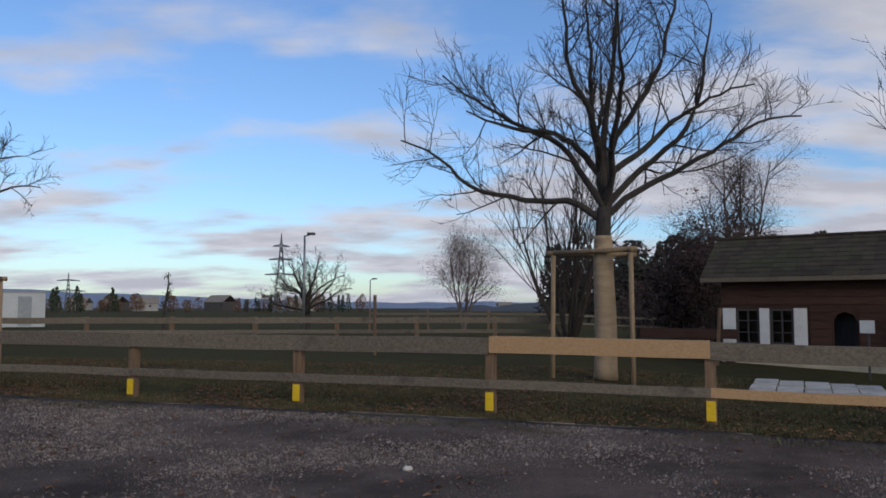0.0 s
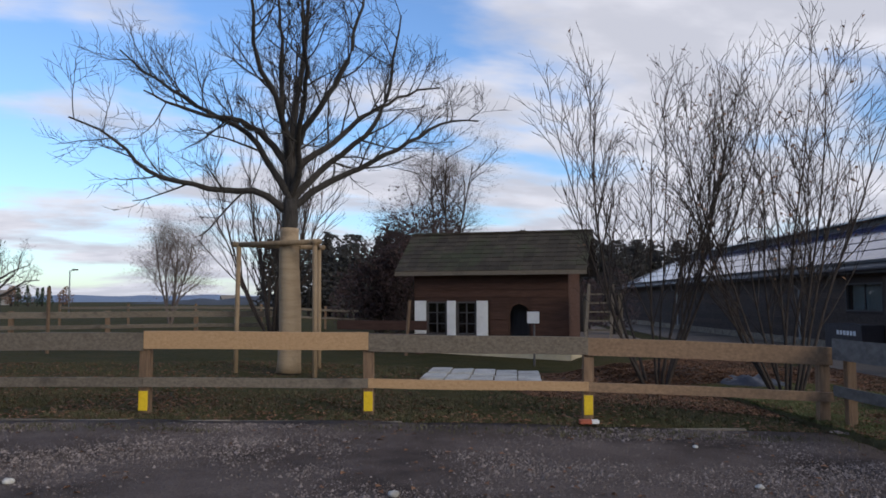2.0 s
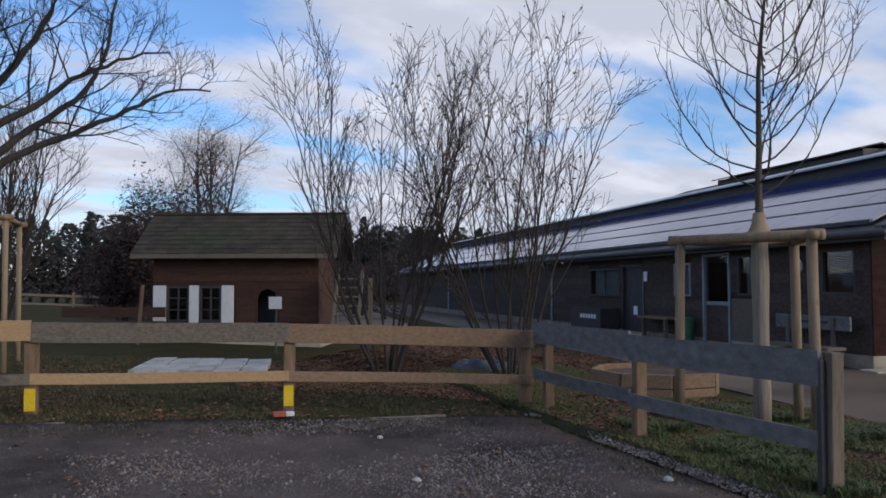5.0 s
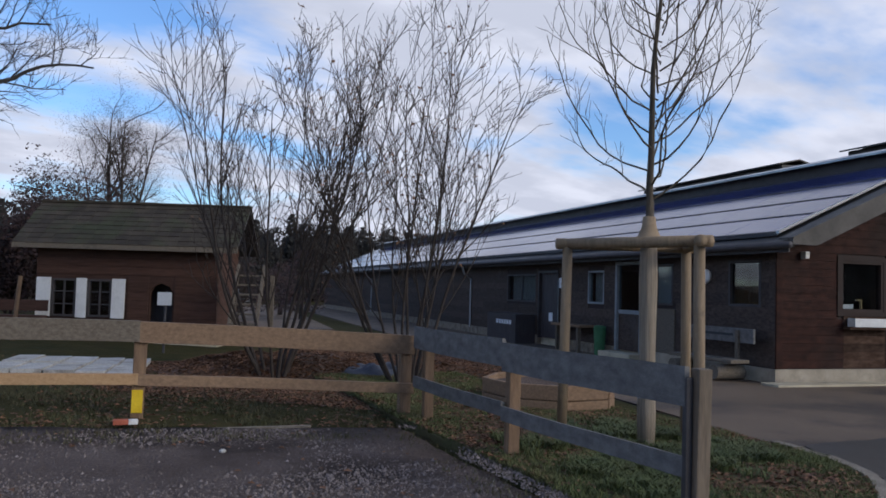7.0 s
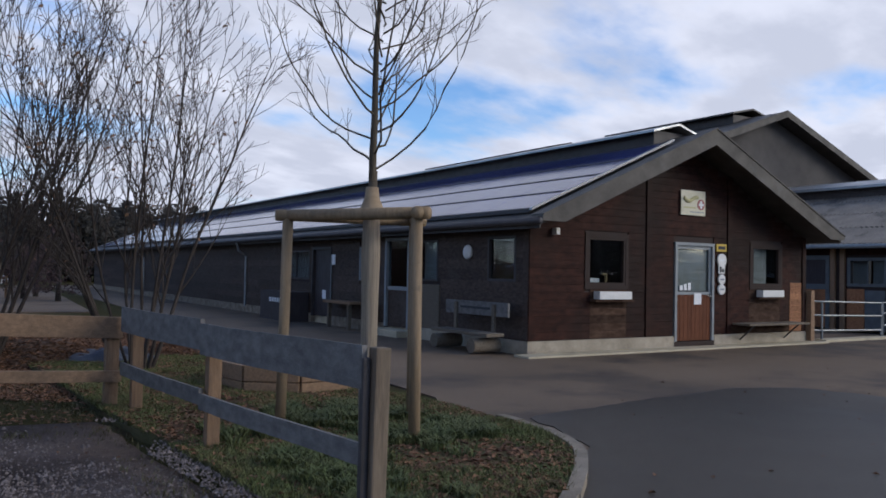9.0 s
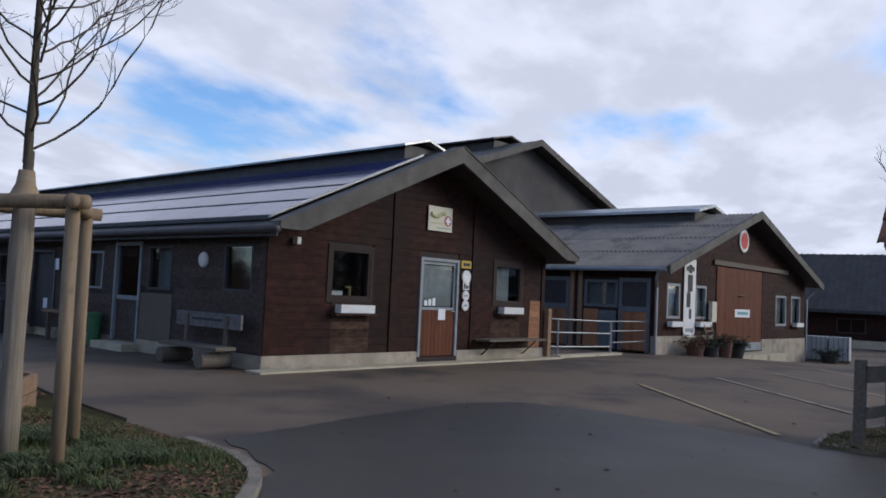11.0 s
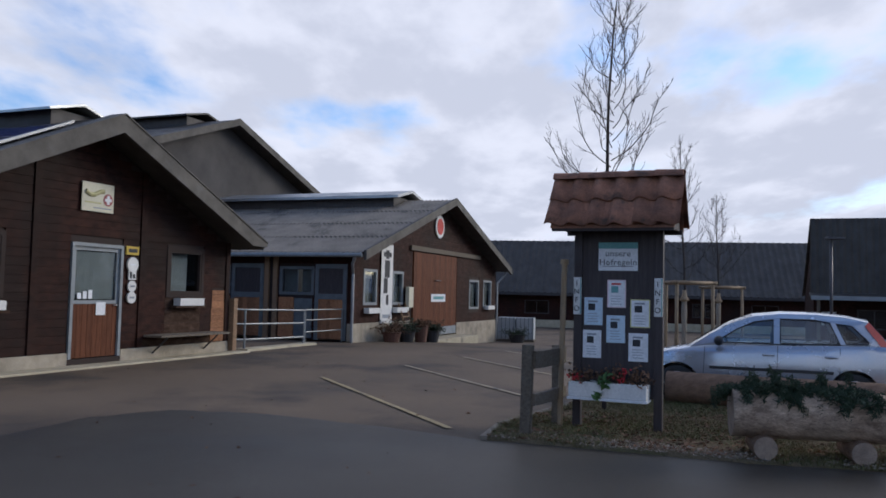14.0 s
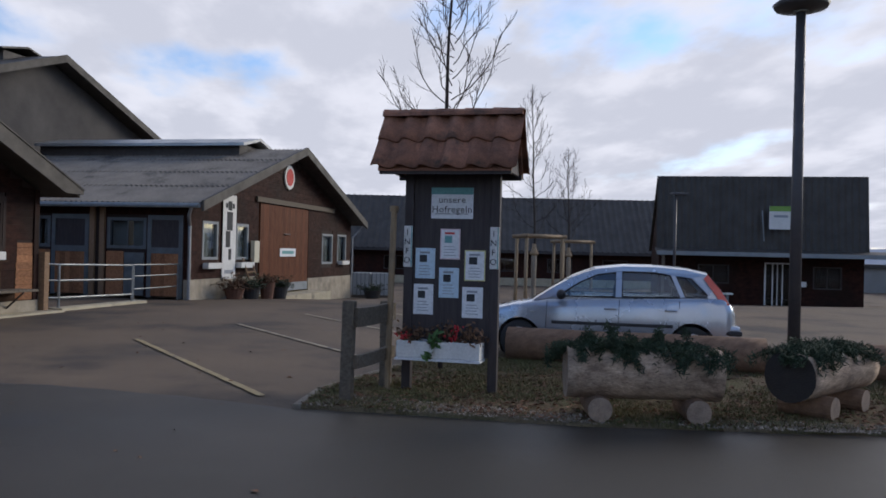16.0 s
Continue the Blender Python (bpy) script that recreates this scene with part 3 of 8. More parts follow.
tagged(link("verge", sheet(verge_poly, 0.055, 0.4, 0.03, soft=0.8), "verge_soil", smooth=True), "grass verge with fallen leaves round the young tree", "verge", kind="structure")
island_poly = [(15.50, -0.80), (16.4, -1.0), (19.3, -2.6), (18.6, -4.6), (17.3, -8.2), (15.8, -13.0), (13.6, -13.0), (14.0, -6.6), (14.6, -3.4)]
tagged(link("planted_island", sheet(island_poly, 0.035, 0.4, 0.04, soft=0.6), "island_soil", smooth=True), "planted island of patchy grass and dead leaves", "island", kind="structure")


def kerb_run(name, pts, w, top, label, mk="kerb"):
    k = thing(name, label, "kerb", kind="structure")
    for (x0, y0), (x1, y1) in zip(pts, pts[1:]):
        L = math.hypot(x1 - x0, y1 - y0)
        n = max(1, round(L / 1.0))
        for i in range(n):
            t = (i + 0.5) / n
            x, y = x0 + (x1 - x0) * t, y0 + (y1 - y0) * t
            if mk == "kerb_dirty" and random.random() < 0.5:
                continue
            ob = new("kerb_stone", unit(mk))
            ob.parent = k
            ob.matrix_local = pose(x, y, ground_z(x, y) + top - 0.11 + random.uniform(-0.014, 0.008), 0, 0, math.degrees(math.atan2(y1 - y0, x1 - x0)) + random.uniform(-0.7, 0.7)) @ Matrix.Diagonal((L / n - 0.012, w, 0.22, 1))


kerb_run("kerb_gravel", [(-26, 19.35), (8.26, 7.56)], 0.07, 0.004, "dirty stone edging sunk in the gravel edge", "kerb_dirty")
kerb_run("kerb_verge", [(6.7, 2.02), (8.85, 2.78), (9.45, 3.03), (9.95, 3.28), (10.22, 3.43), (10.48, 3.62), (10.74, 3.90), (10.98, 4.23), (11.18, 4.62), (11.30, 4.95)], 0.11, 0.075, "pale curved stone kerb round the grass verge")
kerb_run("kerb_island", [(19.3, -2.6), (16.4, -0.98), (15.5, -0.76)], 0.10, 0.05, "low stone kerb at the planted island")

# damp channel beside the curved kerb and the paved strip before the barn
for nm, pts, mk, lb in (("parking_line", [(21.44, 2.1), (16.18, -0.37)], "line_yellow", "worn yellow painted parking line"),
                        ("parking_line", [(24.3, 0.77), (19.4, -1.52)], "line_white", "worn whitish painted parking line"),
                        ("parking_line", [(26.97, -0.52), (22.6, -2.5)], "line_white", "worn whitish painted parking line"),
                        ("parking_line", [(29.6, -1.7), (25.5, -3.6)], "line_white", "worn whitish painted parking line")):
    (x0, y0), (x1, y1) = pts
    a = math.atan2(y1 - y0, x1 - x0)
    nx, ny = -math.sin(a) * 0.045, math.cos(a) * 0.045
    n = 24
    vs = []
    for i in range(n + 1):
        x, y = x0 + (x1 - x0) * i / n, y0 + (y1 - y0) * i / n
        for s in (1, -1):
            k = s * random.uniform(0.85, 1.1)
            vs.append((x + nx * k, y + ny * k, ground_z(x, y) + 0.009))
    me = bpy.data.meshes.new("line")
    me.from_pydata(vs, [], [(2 * i, 2 * i + 1, 2 * i + 3, 2 * i + 2) for i in range(n)])
    tagged(link(nm, me, mk), lb, "road marking", "parking lines", "structure")


# ---- fences ----
def board_between(name, mk, parent, p, q, z0, z1, th=0.035, off=0.0):
    """A board from p to q (x, y), resting over the ground at each end."""
    dx, dy = q[0] - p[0], q[1] - p[1]
    L = math.hypot(dx, dy)
    nx, ny = dy / L, -dx / L
    bm = bmesh.new()
    vs = []
    n = 5
    for i in range(n + 1):
        t = i / n
        x, y = p[0] + dx * t + nx * off, p[1] + dy * t + ny * off
        g = ground_z(*p) * (1 - t) + ground_z(*q) * t + 0.006 * math.sin(t * 5 + p[0])
        vs.append([bm.verts.new((x + nx * a, y + ny * a, g + z)) for a, z in ((0, z0), (th, z0 + 0.004), (th, z1 - 0.004), (0, z1))])
    for a, b in zip(vs, vs[1:]):
        for k in range(4):
            bm.faces.new((a[k], a[(k + 1) % 4], b[(k + 1) % 4], b[k]))
    bm.faces.new(vs[0])
    bm.faces.new(vs[-1][::-1])
    bmesh.ops.recalc_face_normals(bm, faces=bm.faces)
    return part(name, bm, mk, parent)


def post_at(parent, x, y, h, w=0.13, mk="post", turn=TH, name="post"):
    bm = bmesh.new()
    box(bm, -w / 2, w / 2, -w / 2, w / 2, -0.35, h, bevel=0.012)
    ob = part(name, bm, mk, parent)
    ob.matrix_local = pose(x, y, ground_z(x, y), random.uniform(-1, 1), random.uniform(-1, 1), turn)
    return ob


def fence_front():
    f = thing("paddock_fence", "weathered two-rail board fence, some boards fresh, posts with yellow markers", "fence")
    P = {-5: (-13.1, 15.75), -4: (-10.35, 14.75), -3: (-7.62, 13.75), -2: (-4.88, 12.80), -1: (-2.12, 11.93), 0: (0.64, 10.84), 1: (3.28, 9.94), 2: (5.88, 9.07), 3: (8.60, 8.03)}
    ks = sorted(P)
    for k in ks:
        x, y = P[k]
        post_at(f, x, y, 0.96 if k < 3 else 0.90)
        if k < 3:
            m = boxes((-0.055, 0.055, -0.083, -0.064, 0.03, 0.27), bevel=0.004)
            y_ob = part("yellow_marker", m, "paint_yellow", f, "yellow reflective marker plate on the post")
            y_ob.matrix_local = pose(x, y, ground_z(x, y), 0, 0, TH)
    for a, b in zip(ks, ks[1:]):
        up = {0: "wood_new", 2: "wood_brown"}.get(a, "wood_grey")
        lowr = {1: "wood_new", 2: "wood_brown"}.get(a, "wood_grey")
        lift = 0.02 if a == 0 else 0.0
        end = (P[b][0] + 0.085, P[b][1] - 0.03) if b == 3 else P[b]
        board_between("upper_board", up, f, P[a], end, 0.765 + lift, 0.99 + lift, off=0.068)
        board_between("lower_board", lowr, f, P[a], end, 0.315, 0.435, off=0.068)
    return P[3]


corner = fence_front()


def fence_side():
    f = thing("verge_fence", "blue-grey weathered board fence beside the grass verge", "fence")
    # board faces run from the corner past the middle post to the end post
    a, b, c = (8.60, 7.86), (8.03, 5.75), (7.45, 3.42)
    post_at(f, 8.67, 7.66, 0.98, 0.11, "post")
    post_at(f, b[0] + 0.105, b[1] - 0.04, 0.99, 0.11, "post")
    post_at(f, c[0] + 0.085, c[1] - 0.045, 1.06, 0.10, "post_old")
    post_at(f, c[0] + 0.020, c[1] - 0.005, 1.0, 0.05, "frame_dark")
    for p, q, d in ((a, b, 0.0), (b, c, 0.03)):
        board_between("upper_board", "wood_blue", f, q, p, 0.84 - d, 1.095 - d, 0.038, off=0.0)
        board_between("lower_board", "wood_blue", f, q, p, 0.395 - d, 0.525 - d, 0.038, off=0.0)


fence_side()


def fence_far():
    f = thing("meadow_fence", "distant grey board fence across the meadow", "fence")
    pts = [(-34 + 3.0 * i, 27.0 + 0.35 * i) for i in range(14)]
    for x, y in pts:
        post_at(f, x, y, 0.95, 0.14)
    for p, q in zip(pts, pts[1:]):
        board_between("upper_board", "wood_grey", f, p, q, 0.70, 0.92, off=0.07)
        board_between("lower_board", "wood_grey", f, p, q, 0.32, 0.46, off=0.07)
    g = thing("wire_fence", "distant thin post fence beyond the meadow", "fence")
    pts = [(-4 + 3.2 * i, 44.0 - 0.6 * i) for i in range(9)]
    for x, y in pts:
        post_at(g, x, y, 1.15, 0.10)
    for p, q in zip(pts, pts[1:]):
        board_between("upper_board", "wood_grey", g, p, q, 0.9, 1.02, off=0.06)
        board_between("lower_board", "wood_grey", g, p, q, 0.5, 0.6, off=0.06)


fence_far()


# ---- windows and doors ----
def window(parent, place, a0, a1, z0, z1, frame_key, bars=(1, 0), depth=0.10, back="frame_dark", fw=0.055, name="window"):
    """A framed window in an opening; place maps (along, depth, up)."""
    def bb(*rows):
        bm = bmesh.new()
        for r0, r1, d0, d1, h0, h1 in rows:
            vs = [bm.verts.new(place(a, d, z)) for a in (r0, r1) for d in (d0, d1) for z in (h0, h1)]
            for q in ((0, 1, 3, 2), (4, 6, 7, 5), (0, 4, 5, 1), (2, 3, 7, 6), (0, 2, 6, 4), (1, 5, 7, 3)):
                bm.faces.new([vs[i] for i in q])
        bmesh.ops.recalc_face_normals(bm, faces=bm.faces)
        return bm
    rows = [(a0, a1, -0.035, depth, z0, z0 + fw), (a0, a1, -0.035, depth, z1 - fw, z1), (a0, a0 + fw, -0.035, depth, z0 + fw, z1 - fw), (a1 - fw, a1, -0.035, depth, z0 + fw, z1 - fw)]
    w = part(name, bb(*rows), frame_key, parent)
    for i in range(bars[0]):
        c = a0 + (a1 - a0) * (i + 1) / (bars[0] + 1)
        part("glazing_bar", bb((c - 0.018, c + 0.018, 0.0, 0.05, z0 + fw, z1 - fw)), frame_key, w)
    for i in range(bars[1]):
        c = z0 + (z1 - z0) * (i + 1) / (bars[1] + 1)
        part("glazing_bar", bb((a0 + fw, a1 - fw, 0.002, 0.048, c - 0.014, c + 0.014)), frame_key, w)
    g = part("pane", bb((a0 + fw * 0.6, a1 - fw * 0.6, 0.03, 0.038, z0 + fw * 0.6, z1 - fw * 0.6)), "glass", w)
    g.visible_shadow = False
    return w, bb


B = pose(18.0, 8.67, 0, 0, 0, TH)


def corrugated(u0, u1, v0, v1, zf, pitch=0.18, amp=0.025, thick=0.03):
    """Wavy sheet with waves along u (the waves step through v); zf(u) gives the height."""
    n = int((v1 - v0) / pitch * 4)
    vs, fs = [], []
    for i in range(n + 1):
        v = v0 + (v1 - v0) * i / n
        w = amp * math.sin(i * math.pi / 2)
        for u in (u0, u1):
            vs.append((u, v, zf(u) + w))
    for i in range(n):
        fs.append((2 * i, 2 * i + 2, 2 * i + 3, 2 * i + 1))
    me = bpy.data.meshes.new("sheet")
    me.from_pydata(vs, [], fs)
    return me


def slab(u0, z0, u1, z1, v0, v1, th):
    """A roof slab between two heights."""
    bm = bmesh.new()
    vs = [bm.verts.new((u, v, z - d)) for v in (v0, v1) for u, z in ((u0, z0), (u1, z1)) for d in (0, th)]
    for q in ((0, 1, 3, 2), (4, 6, 7, 5), (0, 2, 6, 4), (1, 5, 7, 3), (0, 4, 5, 1), (2, 3, 7, 6)):
        bm.faces.new([vs[i] for i in q])
    bmesh.ops.recalc_face_normals(bm, faces=bm.faces)
    return bm


# ---- the long barn ----
def long_barn():
    b = thing("long_barn", "long dark brown timber barn with solar roof and pale plinth", "barn", B)
    W, LEN, RZ, EZ = 9.27, 50.0, 4.74, 2.53
    mid = W / 2
    k = (RZ - EZ) / (mid + 0.38)
    under = lambda u: RZ - 0.16 - k * abs(u - mid)
    front = lambda a, d, z: (a, d, z)
    side = lambda a, d, z: (d, a, z)
    f_holes = [(1.58, 2.68, 1.23, 2.26), (4.26, 5.62, 0.02, 2.25), (7.08, 8.2, 1.26, 2.24)]
    s_holes = [(0.39, 1.39, 1.27, 2.23), (3.40, 4.42, 1.22, 2.21), (4.74, 6.0, -0.02, 2.31), (6.62, 7.52, 1.17, 2.10), (9.4, 10.8, 0.0, 2.14), (11.0, 13.38, 1.12, 2.05)]
    out = [(0, 0.06), (4.26, 0.06), (4.26, 2.25), (5.62, 2.25), (5.62, 0.06), (W, 0.06), (W, under(W)), (mid, under(mid)), (0, under(0))]
    part("wall", panel(out, [rect(*f_holes[0]), rect(*f_holes[2])], 0.14, front), "barn_dark", b)
    sout = [(0.14, 0.06), (4.74, 0.06), (4.74, 2.31), (6.0, 2.31), (6.0, 0.06), (9.4, 0.06), (9.4, 2.14), (10.8, 2.14), (10.8, 0.06), (LEN, 0.06), (LEN, under(0)), (0.14, under(0))]
    part("wall", panel(sout, [rect(*s_holes[i]) for i in (0, 1, 3, 5)], 0.14, side), "barn_dark", b)
    part("wall", boxes((W - 0.14, W, 0.14, LEN, 0.06, under(W))), "barn_dark", b)
    part("wall", panel([(0.14, 0.06), (W - 0.14, 0.06), (W - 0.14, under(W - 0.14)), (mid, under(mid)), (0.14, under(0.14))], [], 0.14, lambda a, d, z: (a, LEN - 0.14 + d, z)), "barn_dark", b)
    part("floor_slab", boxes((0.1, W - 0.1, 0.1, LEN - 0.1, -0.4, 0.03)), "concrete", b)
    # inner wall added so the front windows stay dark behind their glass
    part("room_wall", boxes((0.3, W - 0.3, 1.6, 1.7, 0.03, 2.4)), "barn_dark", b)
    # plinth in stretches, broken at the doors
    for u0, u1 in ((-0.05, 4.24), (5.64, W + 0.04)):
        part("plinth", boxes((u0, u1, -0.06, 0.12, -0.7, 0.075), bevel=0.008), "plinth", b)
    for v0, v1 in ((0.12, 4.72), (6.02, 9.38), (10.82, LEN)):
        part("plinth", boxes((-0.05, 0.12, v0, v1, -0.9, 0.075), bevel=0.008), "plinth" if v0 < 1 else "kerb_dirty", b)
    part("door_sill", boxes((4.24, 5.64, -0.05, 0.12, -0.6, -0.06)), "barn_dark", b)
    part("doorstep", boxes((-0.45, 0.1, 4.6, 6.15, -0.6, -0.04), bevel=0.01), "concrete", b)
    part("paved_strip", boxes((-0.4, W + 0.3, -0.55, -0.07, -0.6, -0.165), bevel=0.01), "concrete", b)
    # roof
    for s, e in ((0, -0.36), (1, W + 0.40)):
        part("roof_slope", slab(mid, RZ, e, EZ, -0.80, LEN + 0.5, 0.13), "roof_dark", b)
        be = e - 0.02 if s == 0 else e + 0.02
        bt = RZ + 0.05 - k * abs(be - mid)
        cut = mid + (be - mid) * (RZ - 0.31 - (EZ - 0.06)) / (RZ - 0.31 - (bt - 0.36))
        ring = [(mid, RZ + 0.05), (be, bt), (be, EZ - 0.06), (cut, EZ - 0.06), (mid, RZ - 0.31)]
        part("barge_board", panel(ring, [], 0.08, lambda a, d, z: (a, -0.88 + d, z)), "barge", b)
        part("barge_cap", slab(mid, RZ + 0.075, be, bt + 0.025, -0.90, -0.52, 0.03), "barge", b)
    part("fascia", boxes((-0.39, -0.365, -0.79, LEN + 0.5, EZ - 0.20, EZ - 0.005)), "frame_dark", b)
    gb = bmesh.new()
    tube(gb, [(-0.46, -0.90, EZ - 0.07), (-0.46, LEN + 0.5, EZ - 0.09)], 0.065, 10)
    part("gutter", gb, "metal_dark", b, smooth=True)
    part("downpipe", tubes(([(-0.46, 17.0, EZ - 0.1), (-0.35, 17.0, 2.1), (-0.06, 17.0, 1.9), (-0.06, 17.0, 0.0)], 0.045)), "zinc", b)
    part("downpipe", tubes(([(-0.46, 34.0, EZ - 0.1), (-0.35, 34.0, 2.1), (-0.06, 34.0, 1.9), (-0.06, 34.0, 0.0)], 0.045)), "zinc", b)
    # ridge vent and its lit metal edge
    part("ridge_vent", boxes((mid - 0.62, mid + 0.62, 0.42, LEN - 1, RZ - 0.35, RZ + 0.14)), "frame_dark", b)
    part("ridge_cap", slab(mid, RZ + 0.33, mid - 0.85, RZ + 0.10, 0.20, LEN - 0.8, 0.05), "zinc", b)
    part("ridge_cap", slab(mid, RZ + 0.33, mid + 0.85, RZ + 0.10, 0.20, LEN - 0.8, 0.05), "zinc", b)
    # solar panels, four to a column
    ang = math.atan(k)
    cs, sn = math.cos(ang), math.sin(ang)
    pw, ph = 1.62, 1.04
    for c in range(29):
        for r in range(4):
            uu = -0.08 + r * (ph + 0.03) * cs
            ob = new("solar_panel", unit("pv"))
            ob.parent = b
            um = uu + ph / 2 * cs
            ob.matrix_local = Matrix.Translation((um, -0.1 + c * (pw + 0.02) + pw / 2, RZ - k * (mid - um) + 0.075)) @ Matrix.Rotation(-ang, 4, "Y") @ Matrix.Diagonal((ph, pw, 0.035, 1))
    for r in range(5):
        uu = -0.10 + r * (ph + 0.03) * cs
        part("panel_rail", slab(uu - 0.01, RZ - k * (mid - uu + 0.01) + 0.108, uu + 0.045, RZ - k * (mid - uu - 0.045) + 0.108, -0.14, LEN - 2, 0.08), "frame_dark", b)
    part("verge_flashing", slab(-0.12, RZ - k * (mid + 0.12) + 0.125, 4.0, RZ - k * (mid - 4.0) + 0.125, -0.22, -0.13, 0.05), "zinc", b)
    # exposed posts and beams
    for u in (-0.03, 3.32, 6.12, W - 0.12):
        hz = under(u + 0.07) - 0.02
        part("timber_post", boxes((u, u + 0.15, -0.055, 0.0, 0.08, hz), bevel=0.006), "plank_front", b)
    part("timber_post", boxes((-0.05, -0.005, -0.03, 0.13, 0.08, under(0) - 0.02), bevel=0.006), "plank_side", b)
    # windows
    for (a0, a1, z0, z1) in (f_holes[0], f_holes[2]):
        w, bb = window(b, front, a0, a1, z0, z1, "barn_dark", (0, 0))
        part("casing", bb((a0 - 0.09, a0, -0.045, -0.003, z0 - 0.09, z1 + 0.09), (a1, a1 + 0.09, -0.045, -0.003, z0 - 0.09, z1 + 0.09), (a0, a1, -0.045, -0.003, z1, z1 + 0.09), (a0, a1, -0.045, -0.003, z0 - 0.09, z0)), "barn_dark", w)
    part("curtain", boxes((7.3, 7.9, 0.16, 0.18, 1.3, 2.2)), "curtain", b, "pale curtain behind the window")
    for i in (0, 1, 3, 5):
        a0, a1, z0, z1 = s_holes[i]
        # pale sheets in place of the sky reflected in these side panes
        if i:
            part("curtain", boxes((0.16, 0.18, a0 + 0.08, a1 - 0.12, z0 + 0.05, z1)), "curtain", b, "pale curtain behind the window")
        window(b, side, a0, a1, z0, z1, "frame_dark" if i != 3 else "frame_grey", (1 if i == 5 else 0, 0))
    # stable door with a glazed upper half
    d = part("door", boxes((4.33, 5.55, 0.02, 0.07, -0.05, 1.02)), "door_red", b, "red-brown plank stable door with glazed upper half")
    for i in range(9):
        piece("door_plank", "door_red", d, 4.345 + i * 0.134, 4.345 + i * 0.134 + 0.126, -0.012, 0.03, -0.04, 1.02)
    part("door_frame", boxes((4.26, 4.33, -0.06, 0.1, -0.05, 2.25), (5.55, 5.62, -0.06, 0.1, -0.05, 2.25), (4.33, 5.55, -0.06, 0.1, 2.18, 2.25)), "frame_grey", d)
    part("upper_frame", boxes((4.33, 4.40, -0.01, 0.05, 1.03, 2.18), (5.48, 5.55, -0.01, 0.05, 1.03, 2.18), (4.40, 5.48, -0.01, 0.05, 2.10, 2.18), (4.40, 5.48, -0.01, 0.05, 1.03, 1.10)), "frame_grey", d)
    part("pane", boxes((4.40, 5.48, 0.01, 0.02, 1.10, 2.10)), "glass", d).visible_shadow = False
    part("blind", boxes((4.42, 5.46, 0.04, 0.05, 1.12, 2.08)), "curtain", d)
    part("notice", boxes((4.95, 5.20, -0.028, -0.018, 0.80, 1.06)), "paper", d)
    part("handle", tubes(([(5.40, -0.05, 1.0), (5.53, -0.05, 1.0)], 0.012)), "metal", d)
    for i, x in enumerate((4.48, 4.62, 4.76)):
        part("sticker", boxes((x, x + 0.1, 0.0, 0.006, 1.13, 1.25 + 0.03 * i), bevel=0.002), "paper", d)
    # glazed side door
    d = part("door", boxes((0.03, 0.07, 4.82, 5.92, 0.0, 0.95)), "plank_side", b, "grey glazed side door")
    part("door_frame", boxes((-0.05, 0.1, 4.74, 4.82, -0.02, 2.31), (-0.05, 0.1, 5.92, 6.0, -0.02, 2.31), (-0.05, 0.1, 4.82, 5.92, 2.23, 2.31), (0.0, 0.08, 4.82, 5.92, 0.95, 1.05)), "frame_grey", d)
    part("pane", boxes((0.03, 0.04, 4.82, 5.92, 1.05, 2.23)), "glass", d).visible_shadow = False
    # sheeted side panel beside the glazed door
    part("panel", boxes((-0.045, -0.006, 3.3, 4.66, 0.08, 1.14)), "wood_grey", b)
    # dark recessed door further along, with a pale notice
    d = part("door", boxes((0.05, 0.09, 9.47, 10.73, 0.02, 2.07)), "black_board", b, "dark timber door")
    part("door_frame", boxes((-0.05, 0.1, 9.4, 9.47, 0.0, 2.14), (-0.05, 0.1, 10.73, 10.8, 0.0, 2.14), (-0.05, 0.1, 9.47, 10.73, 2.07, 2.14)), "frame_dark", d)
    part("notice", boxes((0.035, 0.047, 9.9, 10.15, 0.55, 0.82)), "paper", d)
    part("notice", boxes((-0.075, -0.05, 9.05, 9.25, 1.6, 1.9)), "paper", b)
    part("steel_strip", boxes((-0.06, -0.05, 9.3, 9.36, 0.4, 1.9)), "metal", b)
    # boards
    def fplace(mk, a, c, dd, z0, z1):
        piece("plank", mk, b, a, c, -dd, -0.002, z0, z1)
    def splace(mk, a, c, dd, z0, z1):
        piece("plank", mk, b, -dd, -0.002, a, c, z0, z1)
    grow_ = lambda h: (h[0] - 0.09, h[1] + 0.09, h[2] - 0.09, h[3] + 0.09)
    fh = [grow_(f_holes[0]), (4.24, 5.64, 0, 2.27), grow_(f_holes[2])]
    fh += [(3.31, 3.48, 0, 9), (6.11, 6.28, 0, 9), (1.66, 2.73, 0, 1.06), (6.98, 8.22, 0, 1.06), (8.66, 9.14, 0, 1.34)]
    def tone(a, c, z):
        return "plank_bleach" if z < 0.2 and 6.2 < a else "plank_front"
    planks(b, fplace, 0.13, W - 0.13, 0.09, RZ - 0.2, 0.165, fh, "plank_front", lambda z: (mid - (RZ - 0.19 - z) / k, mid + (RZ - 0.19 - z) / k), 0.0, 4, tone)
    planks(b, fplace, 1.66, 2.73, 0.09, 1.14, 0.165, [], "plank_bleach", None, 0.0, 14)
    planks(b, fplace, 6.98, 8.22, 0.09, 1.17, 0.165, [], "plank_bleach", None, 0.0, 15)
    # orange boards here and below paint the sunlit patch at this corner
    planks(b, fplace, 8.66, 9.14, 0.09, 1.35, 0.165, [], "plank_warm", None, 0.0, 16)
    for i in range(5):
        piece("plank", "plank_warm", b, 8.62, 9.13, -0.036, -0.031, 0.11 + i * 0.165, 0.255 + i * 0.165)
